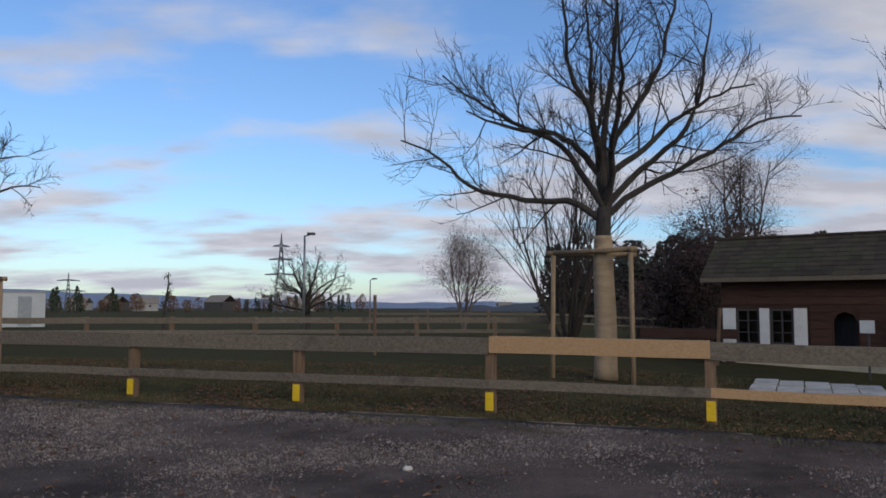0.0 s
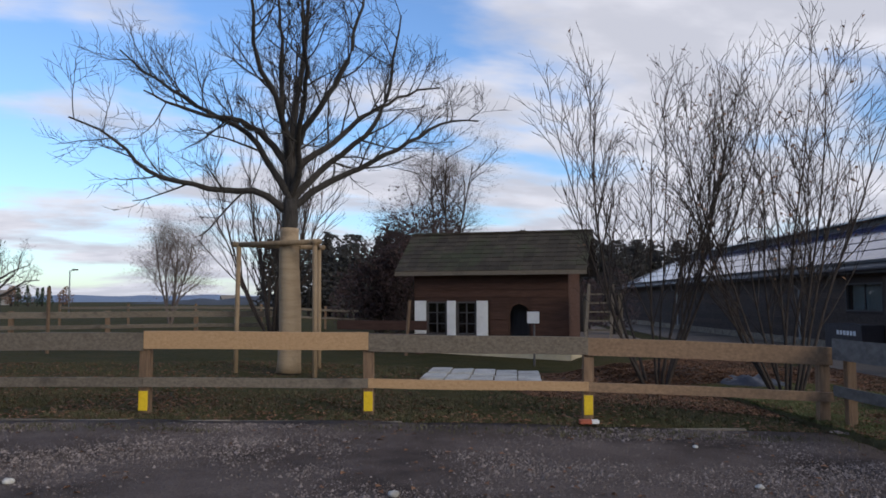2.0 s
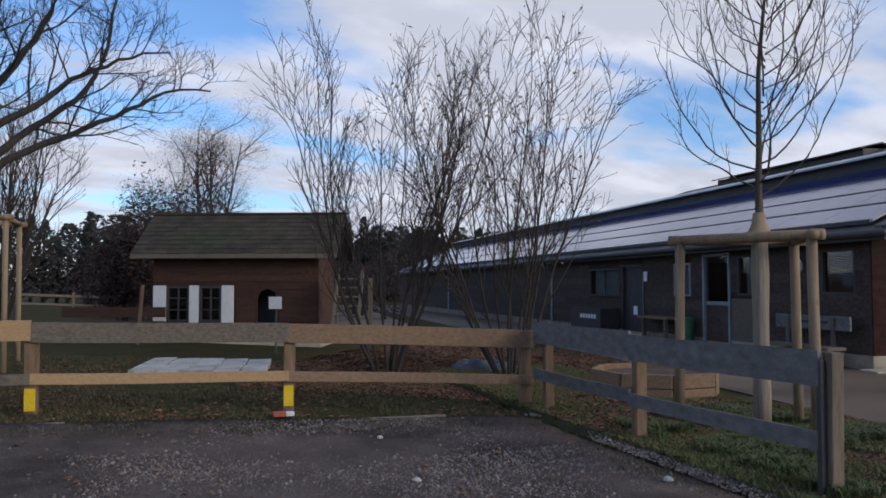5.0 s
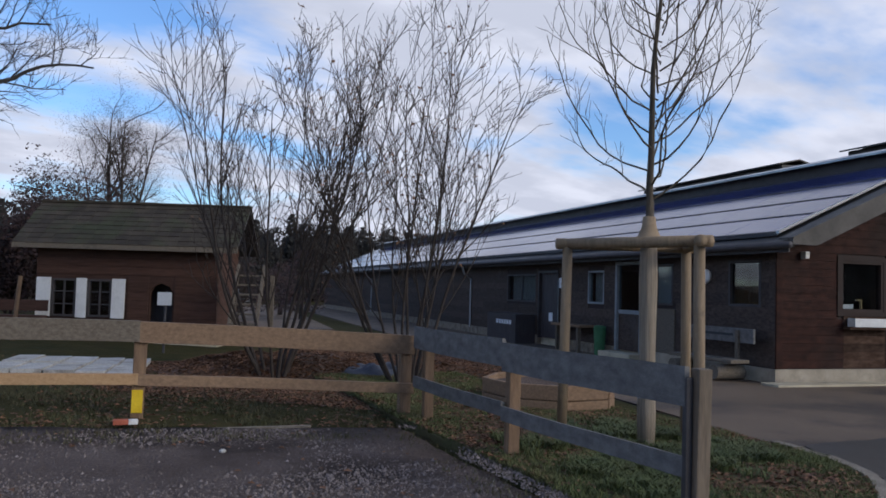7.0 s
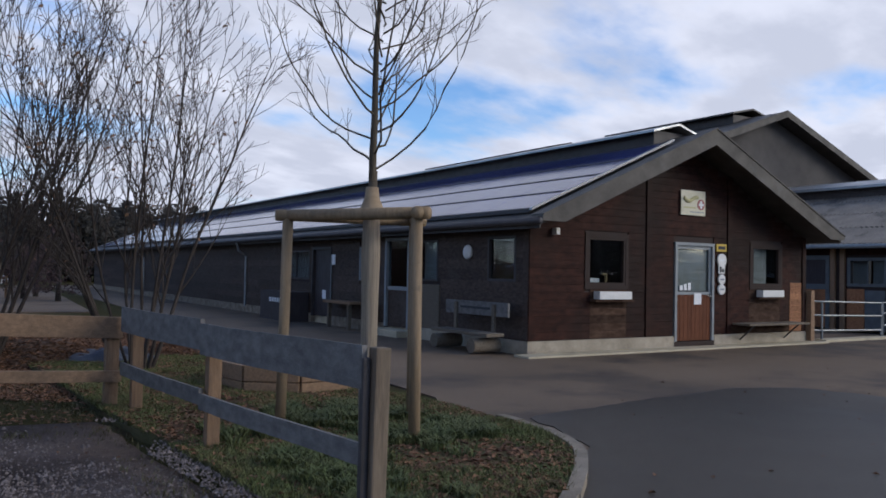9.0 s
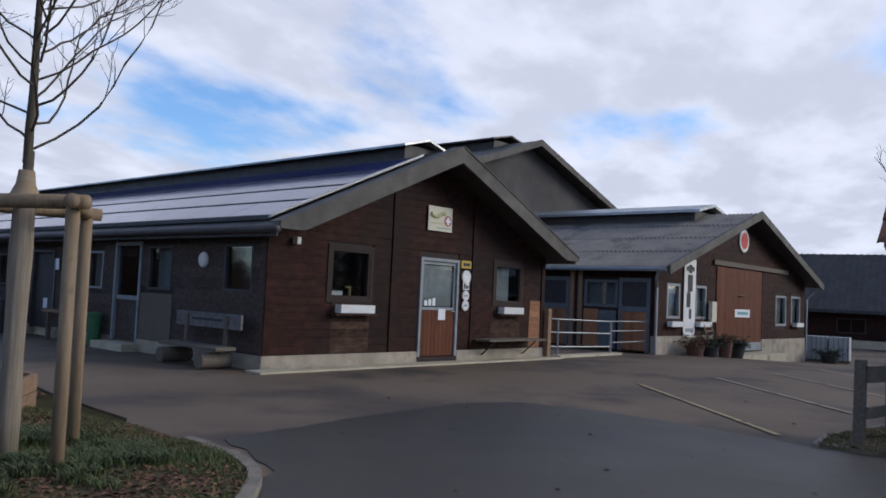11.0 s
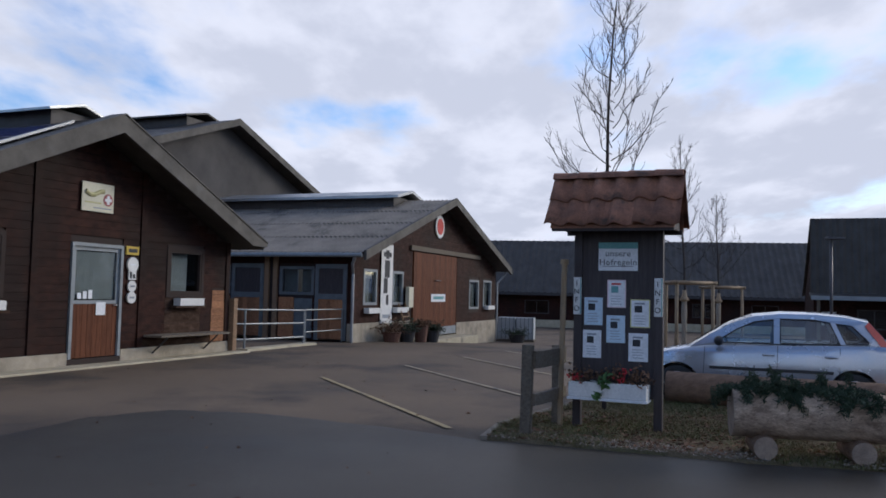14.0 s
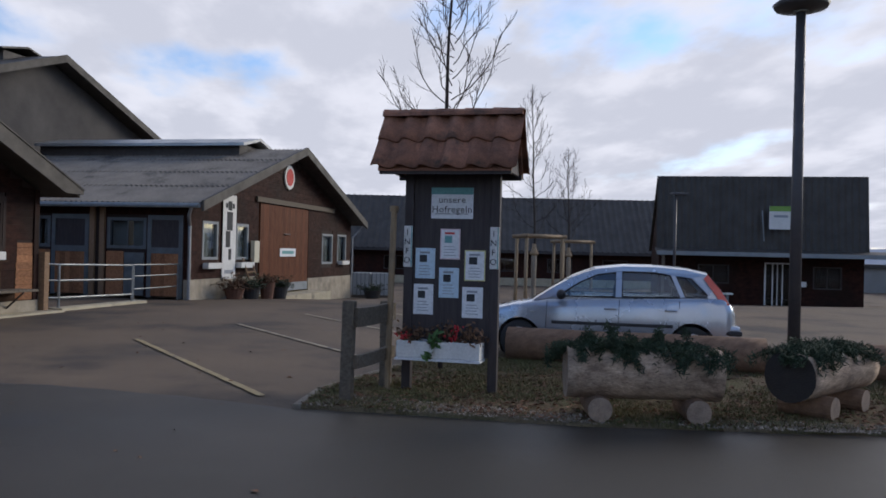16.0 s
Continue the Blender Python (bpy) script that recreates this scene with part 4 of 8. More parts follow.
    sh = [s_holes[0], s_holes[1], (3.28, 4.68, -1, 1.16), (4.72, 6.02, -1, 2.33), s_holes[3], (9.38, 10.82, -1, 2.16), s_holes[5]]
    planks(b, splace, 0.14, LEN - 0.02, 0.09, under(0) - 0.02, 0.24, sh, "plank_side", None, 5.6, 9)
    return b, k


barn, barn_slope = long_barn()


def rel(name, label, category, u, v, z, turn=0, group=""):
    """A thing placed in the farm's grid."""
    return thing(name, label, category, B @ pose(u, v, z, 0, 0, turn), group)


# ---- the wide barn with the big sliding door ----
def wide_barn():
    b = thing("wide_barn", "brown timber barn with grey corrugated roof and large red-brown door", "barn", B)
    U0, U1, V0, V1, RZ, EZ, mid = 15.2, 30.1, -0.4, 9.8, 5.19, 2.62, 22.65
    k = (RZ - EZ) / (mid - U0 + 0.45)
    under = lambda u: RZ - 0.14 - k * abs(u - mid)
    front = lambda a, d, z: (a, V0 + d, z)
    side = lambda a, d, z: (U0 + d, a, z)
    wins = [(15.95, 16.95, 0.95, 2.15), (18.2, 19.1, 0.95, 2.15), (26.25, 27.55, 0.72, 2.03), (28.2, 29.4, 0.75, 2.05)]
    door = (19.95, 24.6, -0.45, 3.02)
    out = [(U0, 0.35), (19.95, 0.35), (19.95, 3.02), (24.6, 3.02), (24.6, 0.15), (U1, 0.15), (U1, under(U1)), (mid, under(mid)), (U0, under(U0))]
    part("wall", panel(out, [rect(*w) for w in wins], 0.14, front), "barn_dark", b)
    sw = [(0.98, 2.30, 1.24, 2.18), (4.25, 5.10, 1.24, 2.20)]
    part("wall", panel([(V0 + 0.14, -0.2), (V1, -0.2), (V1, under(U0)), (V0 + 0.14, under(U0))], [rect(*w) for w in sw], 0.14, side), "barn_dark", b)
    part("wall", boxes((U1 - 0.14, U1, V0 + 0.14, V1, -0.9, under(U1))), "barn_dark", b)
    part("floor_slab", boxes((U0 + 0.1, U1 - 0.1, V0 + 0.1, V1, -1.0, -0.35)), "concrete", b)
    part("plinth", boxes((U0 - 0.04, 19.9, V0 - 0.05, V0 + 0.13, -0.7, 0.36), bevel=0.01), "plinth", b)
    part("plinth", boxes((24.66, U1 + 0.04, V0 - 0.05, V0 + 0.13, -1.2, 0.16), bevel=0.01), "plinth", b)
    part("ramp", boxes((19.7, 24.8, V0 - 1.0, V0 + 0.1, -1.2, -0.33), bevel=0.02), "concrete", b)
    for e, s in ((U0 - 0.45, -1), (U1 + 0.45, 1)):
        me = corrugated(mid, e, -1.05, V1, lambda u: RZ - k * abs(u - mid), 0.177, 0.028)
        r = link("roof_slope", me, "roof_grey", b)
        part("barge_board", slab(mid, RZ + 0.07, e, EZ + 0.07, -1.12, -1.03, 0.30), "barge", b)
        part("roof_deck", slab(mid, RZ - 0.05, e - s * 0.05, EZ - 0.03, -0.98, V1, 0.07), "frame_dark", b)
    for j in range(1, 4):
        e = mid + (U0 - 0.45 - mid) * j / 4
        me = corrugated(e + 0.02, e - 0.10, -1.04, V1, lambda u: RZ - k * abs(u - mid) + 0.014, 0.177, 0.028)
        link("sheet_lap", me, "roof_dark", b)
    part("gutter", tubes(([(U0 - 0.52, -1.0, EZ - 0.08), (U0 - 0.52, V1, EZ - 0.10)], 0.07)), "frame_grey", b)
    part("downpipe", tubes(([(U0 - 0.5, -0.75, EZ - 0.12), (U0 - 0.42, -0.62, 2.25), (U0 - 0.10, -0.48, 1.95), (U0 - 0.07, -0.47, -0.25)], 0.05)), "zinc", b)
    part("downpipe", tubes(([(U1 + 0.45, -0.85, EZ - 0.12), (U1 + 0.07, -0.48, 1.95), (U1 + 0.07, -0.47, -0.8)], 0.05)), "zinc", b)
    part("ridge_vent", boxes((mid - 1.1, mid + 1.1, 1.2, V1, RZ - 0.5, RZ + 0.08)), "frame_dark", b)
    for s in (-1, 1):
        part("ridge_cap", slab(mid, RZ + 0.42, mid + s * 1.45, RZ + 0.08, 0.85, V1, 0.11), "zinc", b)
    # sliding door
    d = part("door", boxes((20.0, 24.55, V0 - 0.02, V0 + 0.04, -0.28, 2.95)), "door_red", b, "large red-brown timber sliding door")
    for i in range(32):
        piece("door_plank", "door_red", d, 20.0 + i * 0.1422, 20.0 + i * 0.1422 + 0.134, V0 - 0.045, V0 - 0.018, -0.26, 2.93)
    part("kick_plate", boxes((20.0, 24.55, V0 - 0.055, V0 - 0.046, -0.27, 0.05)), "frame_grey", d)
    part("rail", boxes((19.6, 27.5, V0 - 0.12, V0 - 0.03, 2.98, 3.16)), "wood_grey", d, "pale sliding door rail")
    part("sign_plate", boxes((21.7, 23.2, V0 - 0.075, V0 - 0.058, 1.05, 1.36)), "paper", d)
    part("sign_print", boxes((21.9, 23.0, V0 - 0.082, V0 - 0.077, 1.15, 1.27)), "teal", d)
    part("handle", tubes(([(22.0, V0 - 0.1, 1.9), (22.6, V0 - 0.1, 1.9)], 0.02)), "metal_dark", d)
    for i, (a0, a1, z0, z1) in enumerate(wins):
        w, bb = window(b, front, a0, a1, z0, z1, "frame_grey", (0, 0), fw=0.09)
        part("curtain", bb((a0 + 0.1, a1 - 0.1, 0.15, 0.17, z0, z1)), "curtain", w)
    for (a0, a1, z0, z1) in sw:
        w, bb = window(b, side, a0, a1, z0, z1, "blue_door", (1, 0), fw=0.10)
        for q in (0.04, 0.56):
            part("curtain", bb((a0 + (a1 - a0) * q, a0 + (a1 - a0) * (q + 0.38), 0.16, 0.18, z0 + 0.05, z1)), "curtain", w)
    # blue-framed stable doors: black sheets for the dark upper openings, pale boarded lower halves
    for v0, v1 in ((-0.24, 0.92), (2.90, 4.18)):
        sd = part("stable_door", boxes((U0 - 0.07, U0 - 0.005, v0, v0 + 0.13, -0.2, 2.26), (U0 - 0.07, U0 - 0.005, v1 - 0.13, v1, -0.2, 2.26), (U0 - 0.07, U0 - 0.005, v0 + 0.13, v1 - 0.13, 2.12, 2.26), (U0 - 0.07, U0 - 0.005, v0 + 0.13, v1 - 0.13, 1.12, 1.30)), "blue_door", b, "blue stable door with an open dark upper half")
        part("opening_back", boxes((U0 - 0.035, U0 - 0.008, v0 + 0.13, v1 - 0.13, 1.30, 2.12)), "black_board", sd)
        n = 6
        w = (v1 - v0 - 0.26) / n
        for q in range(n):
            piece("door_plank", "plank_warm", sd, U0 - 0.055, U0 - 0.01, v0 + 0.13 + q * w + 0.003, v0 + 0.13 + (q + 1) * w - 0.003, -0.15, 1.12)
    hatch = part("stable_door", boxes((U0 - 0.06, U0 - 0.005, 1.03, 1.69, -0.15, 1.13)), "blue_door", b, "small blue hatch door")
    for z in (0.2, 0.85):
        part("brace", boxes((U0 - 0.08, U0 - 0.061, 1.05, 1.67, z, z + 0.12)), "blue_door", hatch)
    for v0, v1 in ((1.72, 2.30), (4.25, 5.30)):
        n = max(3, round((v1 - v0) / 0.17))
        for q in range(n):
            piece("wall_board", "plank_warm", b, U0 - 0.045, U0 - 0.004, v0 + (v1 - v0) * q / n + 0.003, v0 + (v1 - v0) * (q + 1) / n - 0.003, -0.15, 1.16)
    for v in (2.36, 2.70):
        part("timber_post", boxes((U0 - 0.10, U0 - 0.004, v, v + 0.16, -0.25, under(U0) - 0.05), bevel=0.008), "wood_brown", b)
    def fplace(mk, a, c, dd, z0, z1):
        piece("plank", mk, b, a, c, V0 - dd, V0 - 0.002, z0, z1)
    def splace(mk, a, c, dd, z0, z1):
        piece("plank", mk, b, U0 - dd, U0 - 0.002, a, c, z0, z1)
    planks(b, fplace, U0, U1, 0.37, RZ - 0.3, 0.2, [(w[0] - 0.02, w[1] + 0.02, w[2], w[3]) for w in wins] + [(19.9, 24.65, -1, 3.0)], "plank_front", lambda z: (mid - (RZ - 0.2 - z) / k, mid + (RZ - 0.2 - z) / k), 0, 6)
    planks(b, fplace, 24.65, U1, 0.17, 0.37, 0.2, [], "plank_front", None, 0, 7)
    planks(b, splace, V0, V1 - 0.1, -0.15, under(U0) - 0.02, 0.22, [(w[0], w[1], w[2], w[3]) for w in sw] + [(-0.24, 0.92, -1, 2.26), (1.03, 2.30, -1, 1.16), (2.90, 4.18, -1, 2.26), (4.25, 5.30, -1, 1.16), (2.36, 2.86, -1, 9)], "plank_front", None, 0, 8)
    return b


wide_barn()


def tall_hall():
    b = thing("tall_hall", "tall hall with dark grey clad gable behind the barns", "hall", B)
    mid, RZ, k, V0, V1, hw = 23.28, 9.26, 0.342, 10.78, 46.0, 12.0
    bz = RZ - 0.25 - k * hw
    part("wall", panel([(mid - hw, -1.0), (mid + hw, -1.0), (mid + hw, bz), (mid, RZ - 0.25), (mid - hw, bz)], [], 0.2, lambda a, d, z: (a, V0 + d, z)), "shed_wall", b)
    part("wall", boxes((mid - hw, mid - hw + 0.2, V0 + 0.2, V1, -1, bz)), "shed_wall", b)
    part("wall", boxes((mid + hw - 0.2, mid + hw, V0 + 0.2, V1, -1, bz)), "shed_wall", b)
    for s in (-1, 1):
        part("roof_slope", slab(mid, RZ, mid + s * (hw + 0.6), RZ - k * (hw + 0.6), V0 - 0.7, V1, 0.16), "roof_dark", b)
        part("barge_board", slab(mid, RZ + 0.04, mid + s * (hw + 0.6), RZ + 0.04 - k * (hw + 0.6), V0 - 0.78, V0 - 0.7, 0.32), "barge", b)
        for v0, v1 in ((V0 + 1.1, 20.5), (25.0, 40.0)):
            part("ridge_cap", slab(mid, RZ + 0.42, mid + s * 1.5, RZ + 0.08, v0, v1, 0.08), "roof_dark", b)
    for v0, v1 in ((V0 + 1.4, 20.3), (25.2, 39.8)):
        part("ridge_vent", boxes((mid - 1.1, mid + 1.1, v0, v1, RZ - 0.5, RZ + 0.05)), "frame_dark", b)
    return b


tall_hall()

far_lane = [(16.5, 28), (19.0, 27), (27, 45), (33, 60), (28, 62), (21, 44)]
tagged(link("far_lane", sheet(far_lane, 0.02, 2.0), "asphalt_old"), "worn grey lane beyond the hut", "lane", kind="structure")


# ---- trees ----
def limb_path(rnd_, p, d, L, n, wander, lift):
    """Points of a branch that wanders and bends towards the light."""
    pts, q, d = [p.copy()], p.copy(), d.normalized()
    for i in range(n):
        d = (d + Vector((rnd_.uniform(-1, 1), rnd_.uniform(-1, 1), rnd_.uniform(-1, 1))) * wander + Vector((0, 0, lift))).normalized()
        q = q + d * (L / n)
        pts.append(q.copy())
    return pts, d


class Branches:
    """Collects tapered tubes into one mesh."""

    def __init__(self):
        self.v, self.f, self.ends = [], [], []

    def add(self, pts, r0, r1, sides):
        n = len(pts)
        base = len(self.v)
        for i, p in enumerate(pts):
            d = (pts[min(i + 1, n - 1)] - pts[max(i - 1, 0)]).normalized()
            ref = Vector((0, 0, 1)) if abs(d.z) < 0.9 else Vector((1, 0, 0))
            a = d.cross(ref).normalized()
            b = d.cross(a)
            r = r0 + (r1 - r0) * i / (n - 1)
            for k in range(sides):
                t = k * math.tau / sides
                self.v.append(p + (a * math.cos(t) + b * math.sin(t)) * r)
        for i in range(n - 1):
            for k in range(sides):
                k2 = (k + 1) % sides
                o = base + i * sides
                self.f.append((o + k, o + k2, o + sides + k2, o + sides + k))

    def mesh(self, name="branches"):
        me = bpy.data.meshes.new(name)
        me.from_pydata([tuple(p) for p in self.v], [], self.f)
        return me


def side_dir(rnd_, d, angle, az=None):
    d = d.normalized()
    ref = Vector((0, 0, 1)) if abs(d.z) < 0.95 else Vector((1, 0, 0))
    a = d.cross(ref).normalized()
    b = d.cross(a)
    t = rnd_.uniform(0, math.tau) if az is None else az
    return d * math.cos(angle) + (a * math.cos(t) + b * math.sin(t)) * math.sin(angle)


def ramify(bs, rnd_, pts, r, level, spec, least=0.0055, up=0.0):
    """Side branches along a limb, by a table of levels: (count, length, angle, wander, lift, sides, taper)."""
    if level >= len(spec):
        bs.ends.append(pts[-1])
        return
    count, length, angle, wander, lift, sides, thin = spec[level]
    n = len(pts) - 1
    for i in range(count):
        t = 0.22 + 0.78 * (i + rnd_.uniform(0, 1)) / count
        t = min(t, 0.999)
        k = int(t * n)
        p = pts[k].lerp(pts[k + 1], t * n - k)
        d = (pts[k + 1] - pts[k]).normalized()
        L = length * rnd_.uniform(0.6, 1.25) * (1.15 - 0.45 * t)
        rr = max(r * (1 - 0.6 * t) * thin, least)
        go = side_dir(rnd_, d, angle * rnd_.uniform(0.7, 1.25)) + Vector((0, 0, up))
        q, _ = limb_path(rnd_, p, go, L, 6 if level < 2 else 4, wander, lift)
        bs.add(q, rr, max(rr * 0.4, least * 0.5), sides)
        ramify(bs, rnd_, q, rr, level + 1, spec, least, up * 0.8)
    bs.ends.append(pts[-1])


def leaf_mesh(points, rnd_, per, spread, size, name="leaves", slim=0.45):
    v, f = [], []
    for p in points:
        for _ in range(per):
            c = p + Vector((rnd_.gauss(0, 1), rnd_.gauss(0, 1), rnd_.gauss(0, 1))) * spread
            a = Vector((rnd_.uniform(-1, 1), rnd_.uniform(-1, 1), rnd_.uniform(-1, 1))).normalized()
            b = a.orthogonal().normalized()
            s = size * rnd_.uniform(0.6, 1.3)
            o = len(v)
            v += [c - a * s, c - b * s * slim + a.cross(b) * s * 0.15, c + a * s, c + b * s * slim + a.cross(b) * s * 0.15]
            f.append((o, o + 1, o + 2, o + 3))
    me = bpy.data.meshes.new(name)
    me.from_pydata([tuple(p) for p in v], [], f)
    return me


def stake_frame(parent_m, label, spread, h, mk="stake", sag=0.0, r=0.045):
    """A tripod of stakes with round cross bars tied round a tree."""
    t = thing("tree_stakes", label, "tree support", parent_m)
    top = []
    for k, (x, y) in enumerate(spread):
        part("stake", tubes(([(x * 1.04, y * 1.04, -0.4), (x, y, h)], r), sides=10), mk, t, smooth=True)
        top.append((x, y, h))
    for a, b in zip(top, top[1:] + top[:1]):
        A, Bq = Vector(a), Vector(b)
        e = (Bq - A).normalized() * 0.12
        part("cross_bar", tubes(([A - e + Vector((0, 0, -0.02)), (A + Bq) / 2 + Vector((0, 0, -0.02 - sag)), Bq + e + Vector((0, 0, -0.02))], r * 1.1), sides=10), mk, t, smooth=True)
    return t


def arched_limb(rnd_, p, az, rises, L, n, wander):
    """A limb whose rise above the level changes along its length."""
    pts, q = [p.copy()], p.copy()
    for i in range(n):
        t = i / (n - 1) * (len(rises) - 1)
        j = min(int(t), len(rises) - 2)
        el = radians(rises[j] + (rises[j + 1] - rises[j]) * (t - j))
        a = az + 0.25 * math.sin(i * 0.8 + az * 3)
        d = Vector((math.cos(a) * math.cos(el), math.sin(a) * math.cos(el), math.sin(el)))
        d = (d + Vector((rnd_.uniform(-1, 1), rnd_.uniform(-1, 1), rnd_.uniform(-1, 1))) * wander).normalized()
        q = q + d * (L / n)
        pts.append(q.copy())
    return pts


def walnut(x, y, seed, height, reach, trunk_r, fork, label, dense=1.0, first_az=0.0, wrap_h=0.0, detail=True):
    """A broad bare fruit tree: short trunk, wide limbs that turn upward, dense upright twigs."""
    rnd_ = random.Random(seed)
    g = ground_z(x, y)
    t = thing("bare_tree", label, "tree", pose(x, y, g))
    tr = bmesh.new()
    zs = [-0.3, 0.0, 0.25, 0.8, 1.6, fork - 0.35, fork, fork + 0.25]
    rs = [trunk_r * k for k in (1.25, 1.12, 1.03, 1.0, 0.92, 0.82, 0.80, 0.66)]
    tube(tr, [(0.02 * math.sin(z * 2), 0.02 * math.cos(z), z) for z in zs], rs, 16)
    part("trunk", tr, "bark", t, smooth=True)
    if wrap_h:
        wz = [0.0, 0.2, 0.7, 1.3, 2.0, wrap_h - 0.1, wrap_h]
        wr = [trunk_r * k + 0.025 for k in (1.16, 1.08, 1.02, 1.0, 0.92, 0.84, 0.80)]
        wb = bmesh.new()
        tube(wb, [(0.02 * math.sin(z * 2), 0.02 * math.cos(z), z) for z in wz], wr, 18)
        part("trunk_wrap", wb, "wrap", t, "tan jute wrap round the trunk", smooth=True)
        bb = bmesh.new()
        tube(bb, [(0, 0, wrap_h - 0.35), (0, 0, wrap_h - 0.29)], wr[-1] + 0.035, 18)
        part("tie_band", bb, "stake", t)
    crown = Branches()
    spec = [(int(11 * dense), reach * 0.27, 1.0, 0.19, 0.05, 6, 0.36), (int(6 * dense), reach * 0.155, 0.9, 0.20, 0.05, 4, 0.55), (4, reach * 0.08, 0.75, 0.20, 0.05, 3, 0.65)]
    # start over the fork, azimuth, length, rise at five stations
    table = ((-0.05, 178, 4.7, 34, 0, 18, 44, 20), (0.05, 172, 4.6, 72, 58, 26, 36, 42), (0.45, 160, 4.5, 80, 78, 90, 84, 80), (0.15, 4, 5.0, 62, 34, 48, 74, 80),
             (0.05, -5, 4.5, 42, 22, 28, 30, 4), (0.55, 14, 4.3, 60, 38, 42, 24, 14), (0.8, 190, 3.3, 52, 36, 10, 6, 24), (0.5, 80, 4.3, 60, 42, 45, 60, 70),
             (0.3, 265, 4.2, 55, 35, 42, 55, 65), (0.8, 228, 4.2, 64, 52, 58, 72, 78), (0.9, 312, 4.3, 62, 50, 60, 74, 80))
    for z0, az, ln, *rises in table:
        q = arched_limb(rnd_, Vector((0, 0, fork + z0 * reach / 4.6)), radians(az) + first_az, rises, ln * reach / 4.6, 16, 0.20)
        r = trunk_r * 0.42
        limbs = Branches()
        limbs.add(q, r, r * 0.20, 9)
        link("limb", limbs.mesh(), "bark", t, smooth=True)
        ramify(crown, rnd_, q, r, 0, spec, 0.005, 0.22)
    q, _ = limb_path(rnd_, Vector((0, 0, fork)), Vector((0.05, 0, 1)), height - fork - 0.6, 8, 0.10, 0.1)
    limbs = Branches()
    limbs.add(q, trunk_r * 0.48, 0.012, 8)
    ramify(crown, rnd_, q, trunk_r * 0.4, 0, spec, 0.005, 0.22)
    link("limb", limbs.mesh(), "bark", t, smooth=True)
    tagged(link("crown", crown.mesh(), "bark", t, smooth=True), kind="stuff")
    return t


def shrub_tree(x, y, seed, height, stems, spread, label, leaves=True, mk="bark_hazel", r=0.028, keep=0.05):
    """Many slender stems from one stool, fanning upward."""
    rnd_ = random.Random(seed)
    t = thing("multi_stem_tree", label, "tree", pose(x, y, ground_z(x, y)))
    twig = Branches()
    spec = [(10, height * 0.28, 0.50, 0.06, 0.05, 5, 0.52), (5, height * 0.14, 0.58, 0.08, 0.05, 4, 0.62), (2, height * 0.06, 0.65, 0.10, 0.03, 3, 0.7)]
    for i in range(stems):
        az = i * math.tau / stems + rnd_.uniform(-0.3, 0.3)
        lean = rnd_.uniform(0.10, 1.0) ** 0.7 * spread
        d = Vector((math.cos(az) * lean, math.sin(az) * lean, 1))
        L = height * rnd_.uniform(0.72, 1.0)
        q, _ = limb_path(rnd_, Vector((math.cos(az) * 0.16, math.sin(az) * 0.16, -0.1)), d, L, 14, 0.075, 0.045)
        rr = r * rnd_.uniform(0.7, 1.25)
        stem = Branches()
        stem.add(q, rr, 0.006, 7)
        link("stem", stem.mesh(), mk, t, smooth=True)
        ramify(twig, rnd_, q, rr, 0, spec, 0.0058, 0.12)
    tagged(link("crown", twig.mesh(), mk, t), kind="stuff")
    if leaves:
        ends = [e for e in twig.ends if rnd_.random() < keep]
        tagged(link("dry_leaves", leaf_mesh(ends, rnd_, 1, 0.03, 0.042, slim=0.6), "leaf_dry", t), kind="stuff")
    return t


